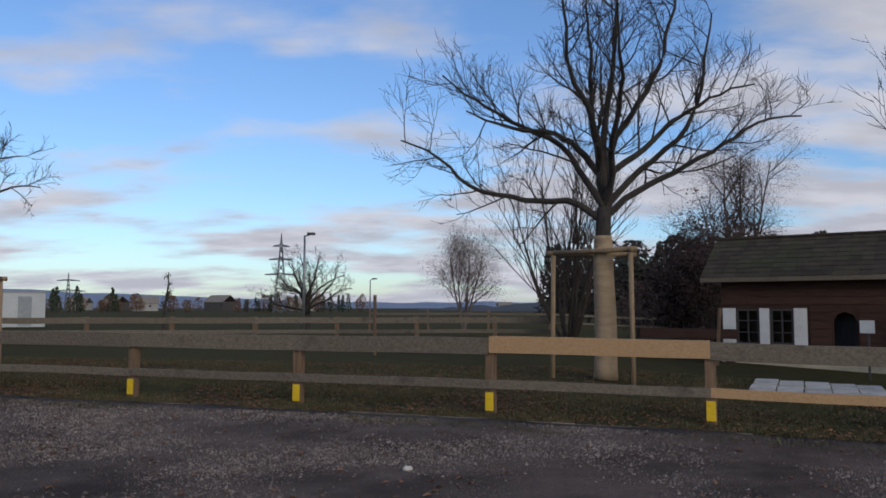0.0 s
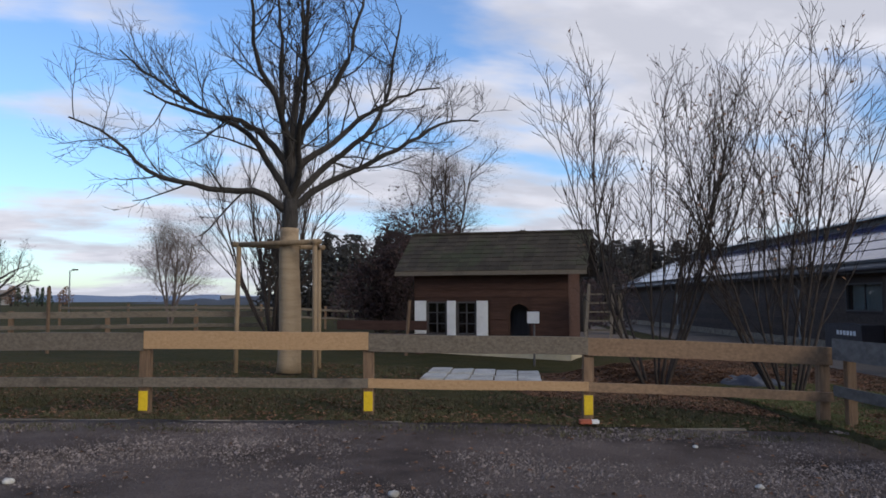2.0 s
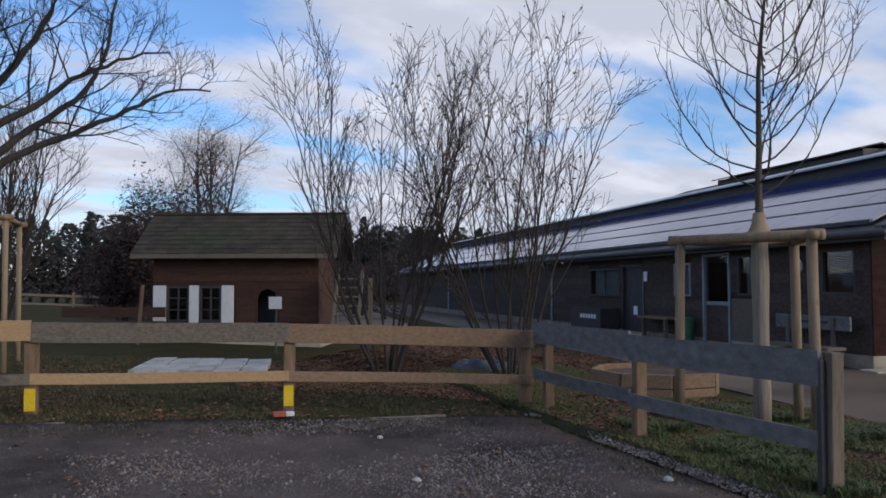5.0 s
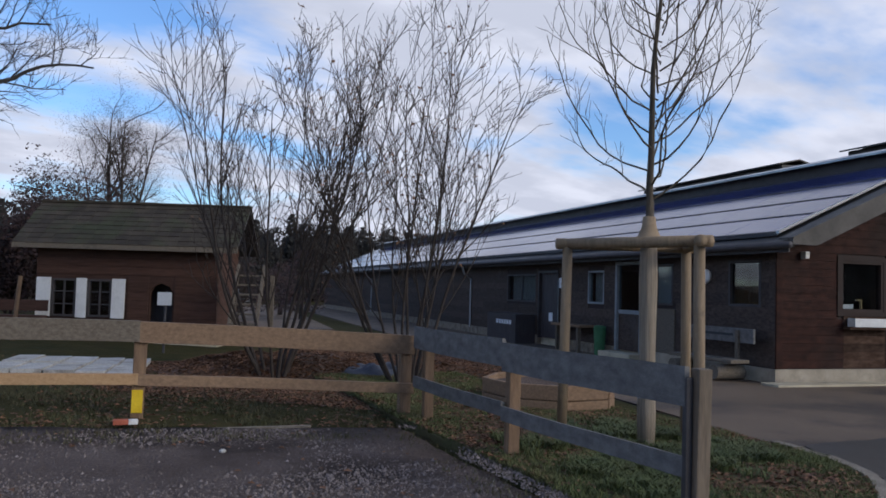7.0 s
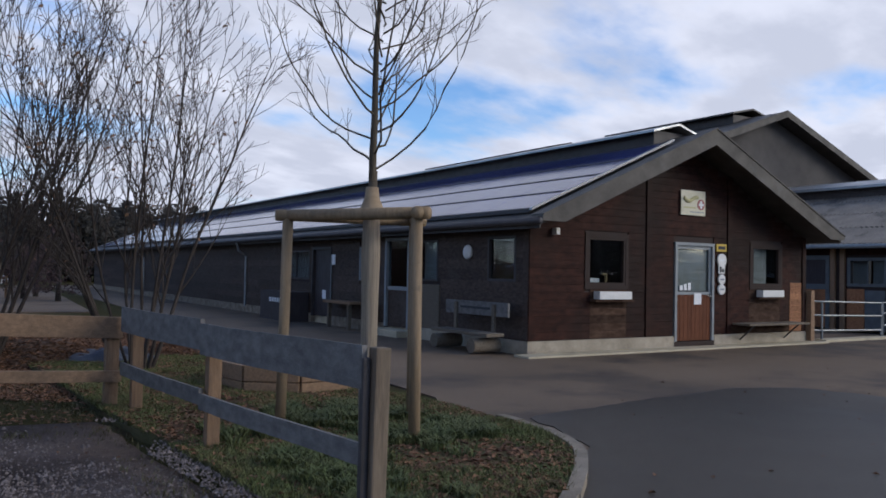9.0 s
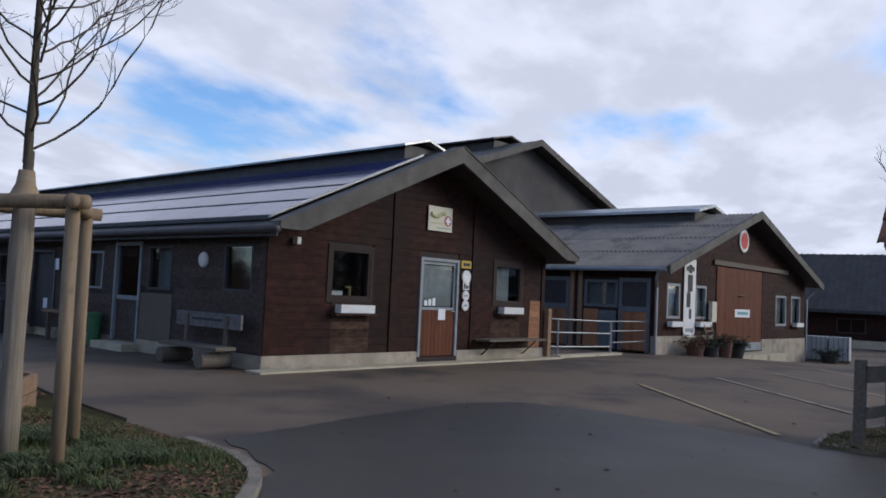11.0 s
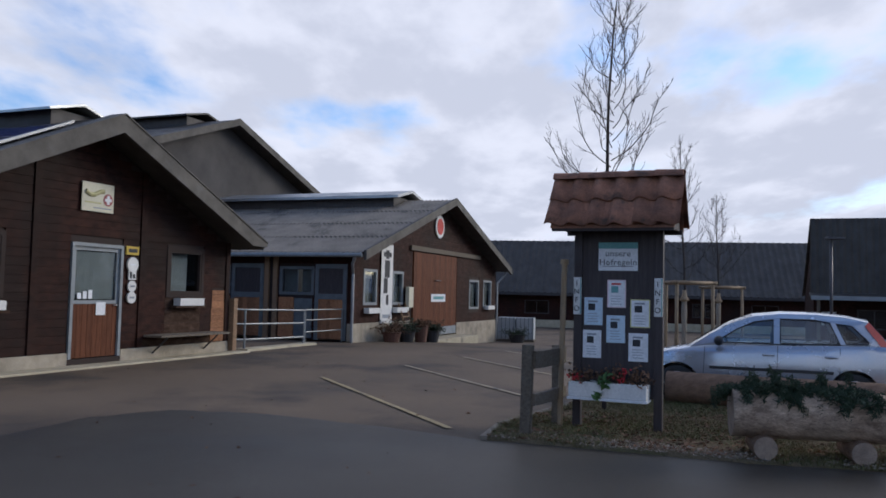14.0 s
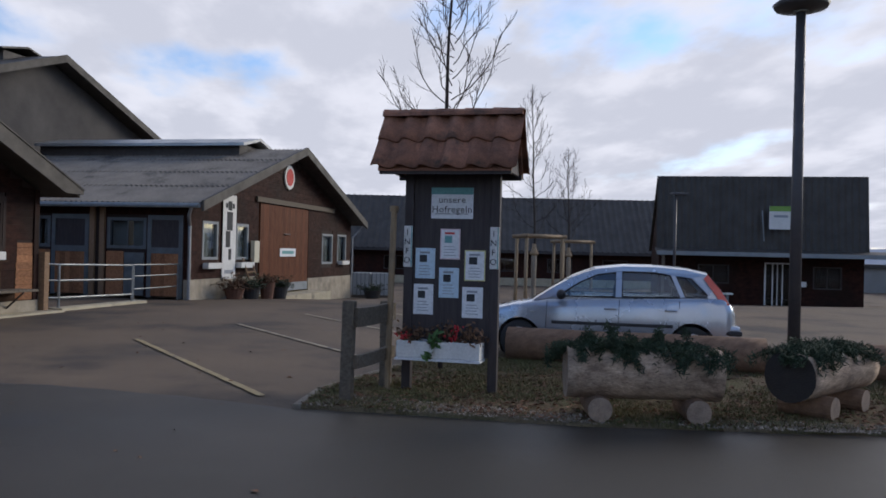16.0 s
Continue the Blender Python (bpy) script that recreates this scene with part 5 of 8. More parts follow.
def young_tree(x, y, seed, height, crown_w, clear, label, mk="bark_pale", wrap=2.2, thick=1.0, n=25):
    rnd_ = random.Random(seed)
    t = thing("young_tree", label, "tree", pose(x, y, ground_z(x, y)))
    tb = bmesh.new()
    tube(tb, [(0.015 * math.sin(z * 3), 0.015 * math.cos(z * 2), z) for z in np.linspace(-0.2, clear + 0.1, 9)], [0.042 * thick] * 9, 10)
    part("trunk", tb, mk, t, smooth=True)
    st, tw = Branches(), Branches()
    q, _ = limb_path(rnd_, Vector((0, 0, clear)), Vector((0, 0, 1)), height - clear, 12, 0.05, 0.05)
    st.add(q, 0.038 * thick, 0.006, 8)
    spec = [(7, crown_w * 0.36, 0.62, 0.16, 0.08, 4, 0.7), (3, crown_w * 0.17, 0.6, 0.14, 0.05, 3, 0.6)]
    for i in range(n):
        k = i / (n - 1)
        p = q[0].lerp(q[-1], 0.03 + 0.80 * k)
        az = i * 2.4 - 0.9 + rnd_.uniform(-0.3, 0.3)
        d = Vector((math.cos(az), math.sin(az), 0.25 + 0.7 * k))
        L = crown_w * (1.55 - 0.95 * k) * rnd_.uniform(0.75, 1.2)
        b, _ = limb_path(rnd_, p, d, L * 1.15, 12, 0.26, 0.15)
        st.add(b, 0.0105 * thick * (1.15 - 0.45 * k), 0.0034, 6)
        ramify(tw, rnd_, b, 0.009 * thick, 0, spec, 0.0034, 0.15)
    link("leader", st.mesh(), mk, t, smooth=True)
    tagged(link("crown", tw.mesh(), mk, t), kind="stuff")
    if wrap:
        wb = bmesh.new()
        tube(wb, [(0, 0, z) for z in np.linspace(0.0, wrap, 6)], [0.085 * thick + 0.008 * math.sin(i * 2) for i in range(6)], 12)
        part("trunk_wrap", wb, "reed", t, "pale reed mat round the trunk", smooth=True)
        cb = bmesh.new()
        tube(cb, [(0, 0, wrap - 0.06), (0, 0, wrap - 0.02), (0, 0, wrap + 0.05), (0, 0, wrap + 0.13), (0, 0, wrap + 0.24)], [0.10 * thick, 0.165 * thick, 0.11 * thick, 0.075 * thick, 0.062 * thick], 12)
        part("tie", cb, "wrap", t, "jute tie", smooth=True)
    return t


def leafy_tree(x, y, seed, height, width, label, leaf, mk="bark", dens=3, lsize=0.09, clear=0.25, spread=0.28, keep=1.0, stems=4):
    rnd_ = random.Random(seed)
    t = thing("tree", label, "tree", pose(x, y, ground_z(x, y)))
    st, tw = Branches(), Branches()
    spec = [(9, width * 0.40, 0.8, 0.18, 0.06, 4, 0.5), (6, width * 0.20, 0.8, 0.2, 0.03, 3, 0.55), (4, width * 0.09, 0.8, 0.2, 0.0, 3, 0.6)]
    for i in range(stems):
        az = i * math.tau / stems + rnd_.uniform(-0.4, 0.4)
        d = Vector((math.cos(az) * 0.28 * width / height, math.sin(az) * 0.28 * width / height, 1))
        q, _ = limb_path(rnd_, Vector((0, 0, -0.2)), d, height * rnd_.uniform(0.8, 1.0), 9, 0.08, 0.03)
        st.add(q, 0.028 * height / stems ** 0.5, 0.02, 7)
        ramify(tw, rnd_, q[int(9 * clear):], 0.03 * height / stems ** 0.5, 0, spec)
    link("trunk", st.mesh(), mk, t, smooth=True)
    tagged(link("crown", tw.mesh(), mk, t), kind="stuff")
    if leaf:
        ends = [e for e in tw.ends if rnd_.random() < keep]
        tagged(link("leaves", leaf_mesh(ends, rnd_, dens, spread, lsize), leaf, t), kind="stuff")
    return t


walnut(3.08, 15.35, 5, 9.4, 4.45, 0.18, 3.02, "broad bare tree with jute-wrapped trunk in the meadow", 1.0, 0.0, 2.72)
stake_frame(pose(3.08, 15.35, ground_z(3, 15)), "three wooden stakes with round cross bars at the bare tree", [(-0.90, 0.50), (0.35, -0.68), (0.71, 0.88)], 2.45)
walnut(-10.9, 16.0, 11, 7.2, 3.0, 0.14, 2.7, "bare branching tree at the meadow edge", 0.9, 0.4, 2.4)
stake_frame(pose(-9.85, 15.9, ground_z(-9, 16), 0, 0, -12), "wooden stakes with cross bars round a bare tree", [(-0.9, 0.2), (0.95, -0.25), (0.5, 0.9)], 1.95)
shrub_tree(9.15, 12.45, 21, 5.9, 11, 0.52, "tall bare many-stemmed shrub with a few dry leaves", True, "bark_hazel", 0.030, 0.09)
shrub_tree(10.8, 11.05, 22, 5.7, 12, 0.68, "bare many-stemmed shrub with dry leaves beside the long barn", True, "bark_hazel", 0.029, 0.22)
young_tree(9.70, 5.42, 31, 5.8, 1.42, 2.42, "young bare tree tied between stakes on the verge", wrap=2.12, n=38)
stake_frame(pose(9.70, 5.42, ground_z(9.6, 5.4) + 0.05), "three round stakes and cross bars at the young tree", [(-0.41, 0.72), (-0.17, -0.70), (0.68, 0.03)], 2.05, r=0.052)
young_tree(17.9, -2.52, 33, 6.4, 0.80, 2.5, "young bare tree behind the notice board", "bark_hazel", 0, 0.8, 34)
young_tree(27.8, -6.3, 34, 6.0, 0.75, 2.0, "slender bare tree between stakes in the yard", "bark_hazel", 1.6, 0.8, 26)
young_tree(32.3, -8.6, 35, 5.0, 0.75, 2.0, "slender bare tree between stakes in the yard", "bark_hazel", 1.6, 0.8, 26)
for x, y in ((27.8, -6.3), (32.3, -8.6)):
    stake_frame(pose(x, y, ground_z(x, y), 0, 0, 25), "pale stakes with cross bars at a slender tree", [(-0.45, 0.62), (-0.30, -0.68), (0.6, 0.1)], 2.05)

# trees behind the hut and over the meadow
shrub_tree(4.6, 29.4, 41, 7.2, 12, 0.62, "bare many-stemmed tree with sparse brown leaves", True, "bark_hazel", 0.07)
leafy_tree(8.9, 26.6, 42, 4.0, 3.8, "dark copper-leaved shrub beside the hut", "leaf_dark", "bark", 6, 0.06, 0.05, 0.22, 1.0, 6)
leafy_tree(7.9, 27.0, 47, 2.6, 2.0, "low dark copper-leaved shrub beside the hut", "leaf_dark", "bark", 6, 0.06, 0.0, 0.2, 1.0, 4)
leafy_tree(14.6, 39.4, 43, 9.6, 6.6, "alder tree with dark hanging catkins", "catkin", "bark_hazel", 18, 0.028, 0.30, 0.30, 1.0, 6)
leafy_tree(1.2, 48.0, 44, 5.4, 5.4, "pale drooping birch in the meadow", "twig_far", "twig_far", 14, 0.032, 0.10, 0.32, 1.0, 5)
walnut(-7.5, 44.4, 45, 4.1, 3.0, 0.20, 1.1, "old gnarled orchard tree with thick bare limbs", 0.9, 0.0, 0, False)
leafy_tree(-13.1, 37.8, 46, 3.6, 0.5, "thin bare sapling wound with ivy", "leaf_green", "bark", 2, 0.05, 0.1, 0.08, 0.25, 1)
for i, (x, y, h, w) in enumerate(((13.5, 31, 3.4, 3.4), (17.0, 37, 4.2, 4.0), (15.5, 28.5, 2.6, 3.0))):
    leafy_tree(x, y, 60 + i, h, w, "dark bare thicket behind the hut", None, "bark_hazel", 1, 0.05, 0.05, 0.2, 1.0, 6)


# ---- far woods, hills, village ----
def far_wood(name, label, cx, cy, along, n, h, seed, leaf, conifers, fine=1):
    rnd_ = random.Random(seed)
    v, f = [], []
    bs = Branches()
    for i in range(n):
        t = rnd_.uniform(-0.5, 0.5)
        x = cx + along[0] * t + rnd_.uniform(-1, 1) * 5
        y = cy + along[1] * t + rnd_.uniform(-1, 1) * 5
        hh = h * rnd_.uniform(0.65, 1.15)
        g = ground_z(x, y)
        bs.add([Vector((x, y, g - 0.3)), Vector((x, y, g + hh * 0.9))], 0.16, 0.04, 4)
        con = rnd_.random() < conifers
        for _ in range(170 * fine * fine):
            k = rnd_.random()
            if con:
                rad = hh * 0.20 * (1.05 - k) + 0.1
                z = hh * (0.08 + 0.94 * k)
            else:
                rad = hh * 0.34 * math.sin(math.pi * min(0.97, 0.22 + 0.75 * k)) + 0.15
                z = hh * (0.10 + 0.88 * k)
            a = rnd_.uniform(0, math.tau)
            rr = rad * rnd_.uniform(0.55, 1.1)
            c = Vector((x + rr * math.cos(a), y + rr * math.sin(a), g + z))
            s = hh * 0.045 / fine * rnd_.uniform(0.7, 1.5)
            e1 = Vector((rnd_.uniform(-1, 1), rnd_.uniform(-1, 1), rnd_.uniform(-0.6, 0.6))).normalized() * s
            e2 = e1.orthogonal().normalized() * s * 0.7
            o = len(v)
            v += [c - e1, c - e2, c + e1, c + e2]
            f.append((o, o + 1, o + 2, o + 3))
    me = bpy.data.meshes.new("foliage")
    me.from_pydata([tuple(p) for p in v], [], f)
    w = thing(name, label, "woods", kind="stuff")
    link("foliage", me, leaf, w)
    link("stems", bs.mesh(), "bark", w)
    return w


far_wood("far_woods", "dark mixed woods beyond the barns", 46, 80, (64, -6), 190, 8.0, 71, "wood_edge", 0.4, 2)
far_wood("far_woods", "dark wood edge beyond the meadow", 36, 84, (40, 8), 70, 7.4, 72, "wood_edge", 0.1, 2)
far_wood("far_woods", "dark brown hedge behind the hut", 16.5, 39, (7, 2), 24, 3.6, 77, "leaf_dark", 0.0, 3)
far_wood("far_woods", "dark fir clump in the distance", -44, 240, (34, 0), 18, 5.0, 73, "fir", 1.0)
far_wood("far_woods", "distant hedge of bare trees", -110, 235, (170, 10), 70, 5.0, 74, "leaf_dry", 0.1)
far_wood("far_woods", "distant firs", -100, 215, (26, 0), 9, 6.0, 75, "fir", 1.0)
far_wood("far_woods", "trees far behind the shop building", 74, -66, (20, -30), 26, 6.0, 76, "leaf_dry", 0.2)


# tree belt out of view, added to darken what the front windows reflect
far_wood("far_woods", "bare winter trees beyond the gravel ground", 0, -48, (110, -26), 80, 9.0, 78, "wood_edge", 0.15, 3)


def ridge(name, label, mk, pts, depth, base=-6):
    """A far hill: a crest line with slopes before and behind."""
    vs, fs = [], []
    for i, (x, y, h) in enumerate(pts):
        L = math.hypot(x, y)
        ux, uy = x / L, y / L
        vs += [(x - ux * depth, y - uy * depth, base), (x, y, h), (x + ux * depth, y + uy * depth, base)]
    for i in range(len(pts) - 1):
        o = i * 3
        fs += [(o, o + 3, o + 4, o + 1), (o + 1, o + 4, o + 5, o + 2)]
    me = bpy.data.meshes.new("ridge")
    me.from_pydata(vs, [], fs)
    return tagged(link(name, me, mk, smooth=True), label, "hill", kind="structure")


def crest(az0, az1, dist, h0, h1, wob, seed, n=60):
    out = []
    for i in range(n + 1):
        t = i / n
        a = radians(az0 + (az1 - az0) * t)
        out.append((dist * math.sin(a), dist * math.cos(a), h0 + (h1 - h0) * t + wob * noise.noise((i * 0.23, seed, 0)) + wob * 0.35 * noise.noise((i * 0.9, seed, 4))))
    return out


# the ridges carry their haze in the base colour, not in the air
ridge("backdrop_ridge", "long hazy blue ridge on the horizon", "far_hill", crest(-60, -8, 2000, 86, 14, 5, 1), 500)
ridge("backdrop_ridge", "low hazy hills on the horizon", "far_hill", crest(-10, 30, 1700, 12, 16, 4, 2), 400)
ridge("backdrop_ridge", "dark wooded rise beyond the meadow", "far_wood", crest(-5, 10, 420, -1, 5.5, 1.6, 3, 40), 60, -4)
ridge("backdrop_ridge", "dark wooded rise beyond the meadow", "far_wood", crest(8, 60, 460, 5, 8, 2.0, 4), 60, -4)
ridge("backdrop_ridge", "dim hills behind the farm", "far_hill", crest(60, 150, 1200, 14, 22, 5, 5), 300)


def far_house(x, y, w, d, h, mk, turn, label, roof="roof_grey"):
    g = ground_z(x, y)
    t = thing("far_house", label, "house", pose(x, y, g, 0, 0, turn), "distant houses")
    part("wall", boxes((-w / 2, w / 2, -d / 2, d / 2, -1, h)), mk, t)
    for s in (-1, 1):
        part("roof", slab_y(-w / 2 - 0.3, w / 2 + 0.3, s * (d / 2 + 0.4), h - 0.15, h + d * 0.32, 0.15), roof, t)
    for i in range(max(2, int(w / 2.5))):
        x0 = -w / 2 + 0.8 + i * (w - 1.6) / max(1, int(w / 2.5))
        part("window", boxes((x0, x0 + 0.8, -d / 2 - 0.03, -d / 2 + 0.05, h * 0.45, h * 0.75)), "frame_dark", t)
    return t


def slab_y(x0, x1, y_e, z_e, z_r, th):
    bm = bmesh.new()
    vs = [bm.verts.new((x, y, z - d)) for x in (x0, x1) for y, z in ((0, z_r), (y_e, z_e)) for d in (0, th)]
    for q in ((0, 1, 3, 2), (4, 6, 7, 5), (0, 2, 6, 4), (1, 5, 7, 3), (0, 4, 5, 1), (2, 3, 7, 6)):
        bm.faces.new([vs[i] for i in q])
    bmesh.ops.recalc_face_normals(bm, faces=bm.faces)
    return bm


rh = random.Random(8)
for i in range(6):
    far_house(-190 + i * 26 + rh.uniform(-6, 6), 330 + rh.uniform(-20, 40), rh.uniform(8, 13), 8, rh.uniform(2.6, 3.6), "plaster" if i % 2 else "shed_wall", rh.uniform(-30, 30), "small distant house with a grey roof")
for i in range(4):
    far_house(34 + i * 20, 440 + rh.uniform(-8, 16), rh.uniform(6, 9), 6, rh.uniform(2.4, 3), "plaster", rh.uniform(-30, 30), "small distant house with a grey roof")
c = thing("site_container", "pale grey site container beyond the meadow", "container", pose(-29.5, 52.5, ground_z(-29, 52), 0, 0, 28))
part("body", boxes((-3.2, 3.2, -1.3, 1.3, 0, 2.25), bevel=0.05), "container", c)
part("roof_edge", boxes((-3.25, 3.25, -1.35, 1.35, 2.25, 2.36)), "frame_grey", c)
part("door", boxes((1.6, 2.4, -1.34, -1.3, 0.1, 2.0)), "frame_grey", c)


def pylon(x, y, h, arms):
    t = thing("power_pylon", "steel lattice power pylon far across the fields", "pylon", pose(x, y, -1, 0, 0, 20))
    w = h * 0.085
    legs = bmesh.new()
    for sx in (-1, 1):
        for sy in (-1, 1):
            tube(legs, [(sx * w, sy * w, 0), (sx * w * 0.35, sy * w * 0.35, h * 0.6), (0, 0, h)], 0.10, 4)
    part("mast", legs, "pylon", t)
    br = bmesh.new()
    n = 9
    for i in range(n):
        z0, z1 = h * 0.95 * i / n, h * 0.95 * (i + 1) / n
        f = lambda z: w * (1 - 0.65 * z / (h * 0.6)) if z < h * 0.6 else w * 0.35 * (1 - (z - h * 0.6) / (h * 0.4))
        a, b = f(z0), f(z1)
        for s in (-1, 1):
            tube(br, [(-a * s, -a, z0), (b * s, -b, z1)], 0.09, 3)
            tube(br, [(-a * s, a, z0), (b * s, b, z1)], 0.09, 3)
    part("bracing", br, "pylon", t)
    for z, L in arms:
        part("arm", tubes(([(-L, 0, h * z), (0, 0, h * z + 0.5), (L, 0, h * z)], 0.16), ([(-L, 0, h * z), (L, 0, h * z)], 0.12), sides=4), "pylon", t)


pylon(-43.5, 215.7, 22.5, ((0.5, 4.2), (0.68, 3.2), (0.84, 2.2)))
pylon(-139.3, 299.1, 15.5, ((0.55, 6.0), (0.8, 4.0)))


def street_lamp(x, y, h, turn, label, arm=0.7):
    t = thing("street_lamp", label, "street lamp", pose(x, y, ground_z(x, y), 0, 0, turn))
    part("pole", tubes(([(0, 0, -0.3), (0, 0, h * 0.5), (0, 0, h)], [0.085, 0.07, 0.05])), "metal", t, smooth=True)
    part("arm", tubes(([(0, 0, h - 0.03), (arm, 0, h + 0.08)], 0.03)), "metal", t)
    part("lamp_head", boxes((arm * 0.3, arm * 1.2, -0.11, 0.11, h + 0.02, h + 0.16), bevel=0.03), "metal_dark", t)


street_lamp(-7.15, 41.4, 5.0, 0, "grey street lamp with a short arm across the meadow", 0.45)
street_lamp(-7.6, 84, 4.2, 0, "small distant street lamp", 0.6)


# ---- the garden hut ----
def hut():
    h = thing("garden_hut", "small brown timber hut with mossy shingle roof and white shutters", "hut", pose(8.87, 19.89, 0.17, 0, 0, -36))
    x0, x1, y0, y1, ez, rz, ry = -2.05, 2.20, 0.32, 2.6, 2.12, 3.22, 1.46
    wins = [(-1.69, -1.11, 0.40, 1.30), (-0.85, -0.28, 0.40, 1.30)]
    out = [(x0, 0), (0.62, 0), (0.62, 1.0), (0.70, 1.16), (0.89, 1.24), (1.08, 1.16), (1.16, 1.0), (1.16, 0), (x1, 0), (x1, 2.25), (x0, 2.25)]
    part("wall", panel(out, [rect(*w) for w in wins], 0.1, lambda a, d, z: (a, y0 + d, z)), "hut_wall", h)
    part("wall", panel([(y0 + 0.1, 0), (y1, 0), (y1, 2.25), (ry, 3.08), (y0 + 0.1, 2.25)], [], 0.1, lambda a, d, z: (x0 + d, a, z)), "hut_wall", h)
    part("wall", panel([(y0 + 0.1, 0), (y1, 0), (y1, 2.25), (ry, 3.08), (y0 + 0.1, 2.25)], [], 0.1, lambda a, d, z: (x1 - 0.1 + d, a, z)), "hut_wall", h)
    part("wall", boxes((x0 + 0.1, x1 - 0.1, y1 - 0.1, y1, 0, 2.25)), "hut_wall", h)
    part("base", boxes((x0 - 0.05, x1 + 0.05, y0 - 0.05, y1 + 0.05, -0.4, 0.0)), "concrete", h)
    for i in range(11):
        z = 0.02 + i * 0.2
        spans = [(x0, x1)]
        for a, b, c, d in [(-2.1, 0.1, 0.2, 1.3), (0.58, 1.2, -1, 1.26)]:
            if c < z + 0.17 and d > z:
                spans = [s for p, q in spans for s in ((p, min(q, a)), (max(p, b), q)) if s[1] - s[0] > 0.05]
        for a, b in spans:
            piece("plank", "hut_wall", h, a, b, y0 - 0.022, y0 - 0.002, z, z + 0.185)
    front = lambda a, d, z: (a, y0 + d, z)
    for a0, a1, z0, z1 in wins:
        window(h, front, a0, a1, z0, z1, "frame_dark", (1, 2), fw=0.05)
    for a, b, z in ((-2.03, -1.70, 0.40), (-1.10, -0.86, 0.38), (-0.27, 0.04, 0.38)):
        part("shutter", boxes((a, b, y0 - 0.06, y0 - 0.024, z, 1.32), bevel=0.006), "white", h, "white painted shutter")
    part("window_sill", boxes((-2.03, 0.06, y0 - 0.14, y0 - 0.062, 0.26, 0.33)), "wood_grey", h)
    # near-black sheet set behind the doorway for its dark inside
    part("doorway_back", boxes((0.5, 1.3, y0 + 0.5, y0 + 0.55, 0, 1.4)), "black_board", h)
    sl = (rz - ez) / ry
    for e, s in ((-0.02, 1), (ry * 2 + 0.02, -1)):
        part("roof_deck", slab_x(-2.48, 2.70, ry, rz - 0.02, e, ez - 0.02, 0.08), "frame_dark", h)
        n = 9
        for r in range(n):
            t0, t1 = r / n, (r + 1) / n + 0.03
            ya, yb = ry + (e - ry) * t1, ry + (e - ry) * t0
            za, zb = rz + (ez - rz) * t1 + 0.03, rz + (ez - rz) * t0 + 0.012
            if s == 1:
                for c in range(18):
                    a = -2.50 + c * 0.29
                    ob = new("shingle", unit("hut_roof"))
                    ob.parent = h
                    ang = math.atan2(zb - za, yb - ya)
                    ob.matrix_local = Matrix.Translation((a + 0.145, (ya + yb) / 2, (za + zb) / 2 + random.uniform(0, 0.008))) @ Matrix.Rotation(ang, 4, "X") @ Matrix.Diagonal((0.284, math.hypot(yb - ya, zb - za), 0.022, 1))
        if s == -1:
            part("roof_cover", slab_x(-2.50, 2.72, ry, rz + 0.03, e, ez + 0.03, 0.04), "hut_roof", h)
    part("ridge_board", boxes((-2.51, 2.73, ry - 0.10, ry + 0.10, rz + 0.0, rz + 0.05)), "hut_roof", h)
    part("eave_board", boxes((-2.50, 2.72, -0.06, -0.025, ez - 0.12, ez + 0.02)), "wood_grey", h)


def slab_x(x0, x1, y0, z0, y1, z1, th):
    bm = bmesh.new()
    vs = [bm.verts.new((x, y, z - d)) for x in (x0, x1) for y, z in ((y0, z0), (y1, z1)) for d in (0, th)]
    for q in ((0, 1, 3, 2), (4, 6, 7, 5), (0, 2, 6, 4), (1, 5, 7, 3), (0, 4, 5, 1), (2, 3, 7, 6)):
        bm.faces.new([vs[i] for i in q])
    bmesh.ops.recalc_face_normals(bm, faces=bm.faces)
    return bm


hut()
s = thing("sign_post", "small white sign on a thin post before the hut", "sign", pose(8.95, 17.0, ground_z(8.9, 17), 0, 0, -25))
part("post", tubes(([(0, 0, -0.2), (0, 0, 1.25)], 0.025)), "metal_dark", s)
part("plate", boxes((-0.16, 0.12, -0.035, -0.02, 0.95, 1.22)), "white", s)
st = thing("outdoor_stair", "weathered timber stair at the hut's gable", "stair", pose(8.87, 19.89, 0.17, 0, 0, -36))
for a in (2.75, 3.35):
    part("stringer", slab_x(a, a + 0.06, -0.1, 1.75, -1.0, 0.35, 0.2), "wood_grey", st)
for i in range(6):
    part("tread", boxes((2.75, 3.41, -1.0 + i * 0.16, -0.80 + i * 0.16, 0.36 + i * 0.22, 0.40 + i * 0.22)), "wood_grey", st)
for a in (2.62, 3.5):
    part("post", boxes((a, a + 0.09, 0.05, 0.14, -0.1, 1.5)), "wood_grey", st)
b = thing("garden_bench", "long dark timber bench before the hut", "bench", pose(6.47, 21.0, ground_z(6.5, 21.0), 0, 0, -36))
part("seat", boxes((-1.5, 1.1, -0.2, 0.2, 0.40, 0.46)), "hut_wall", b)
part("backrest", boxes((-1.5, 1.1, 0.2, 0.25, 0.55, 0.80)), "hut_wall", b)
for x in (-1.3, 0.9):
    part("leg", boxes((x, x + 0.12, -0.18, 0.24, -0.1, 0.399)), "hut_wall", b)
for i in range(2):
    p = thing("wooden_stake", "single slanting wooden stake in the meadow", "stake", pose(*((6.6, 19.5), (-1.9, 22.5))[i], 0.15, 0, (4, 0)[i], 0))
    part("pole", tubes(([(0, 0, -0.3), (0, 0, (1.35, 1.7)[i])], 0.045)), "post", p)
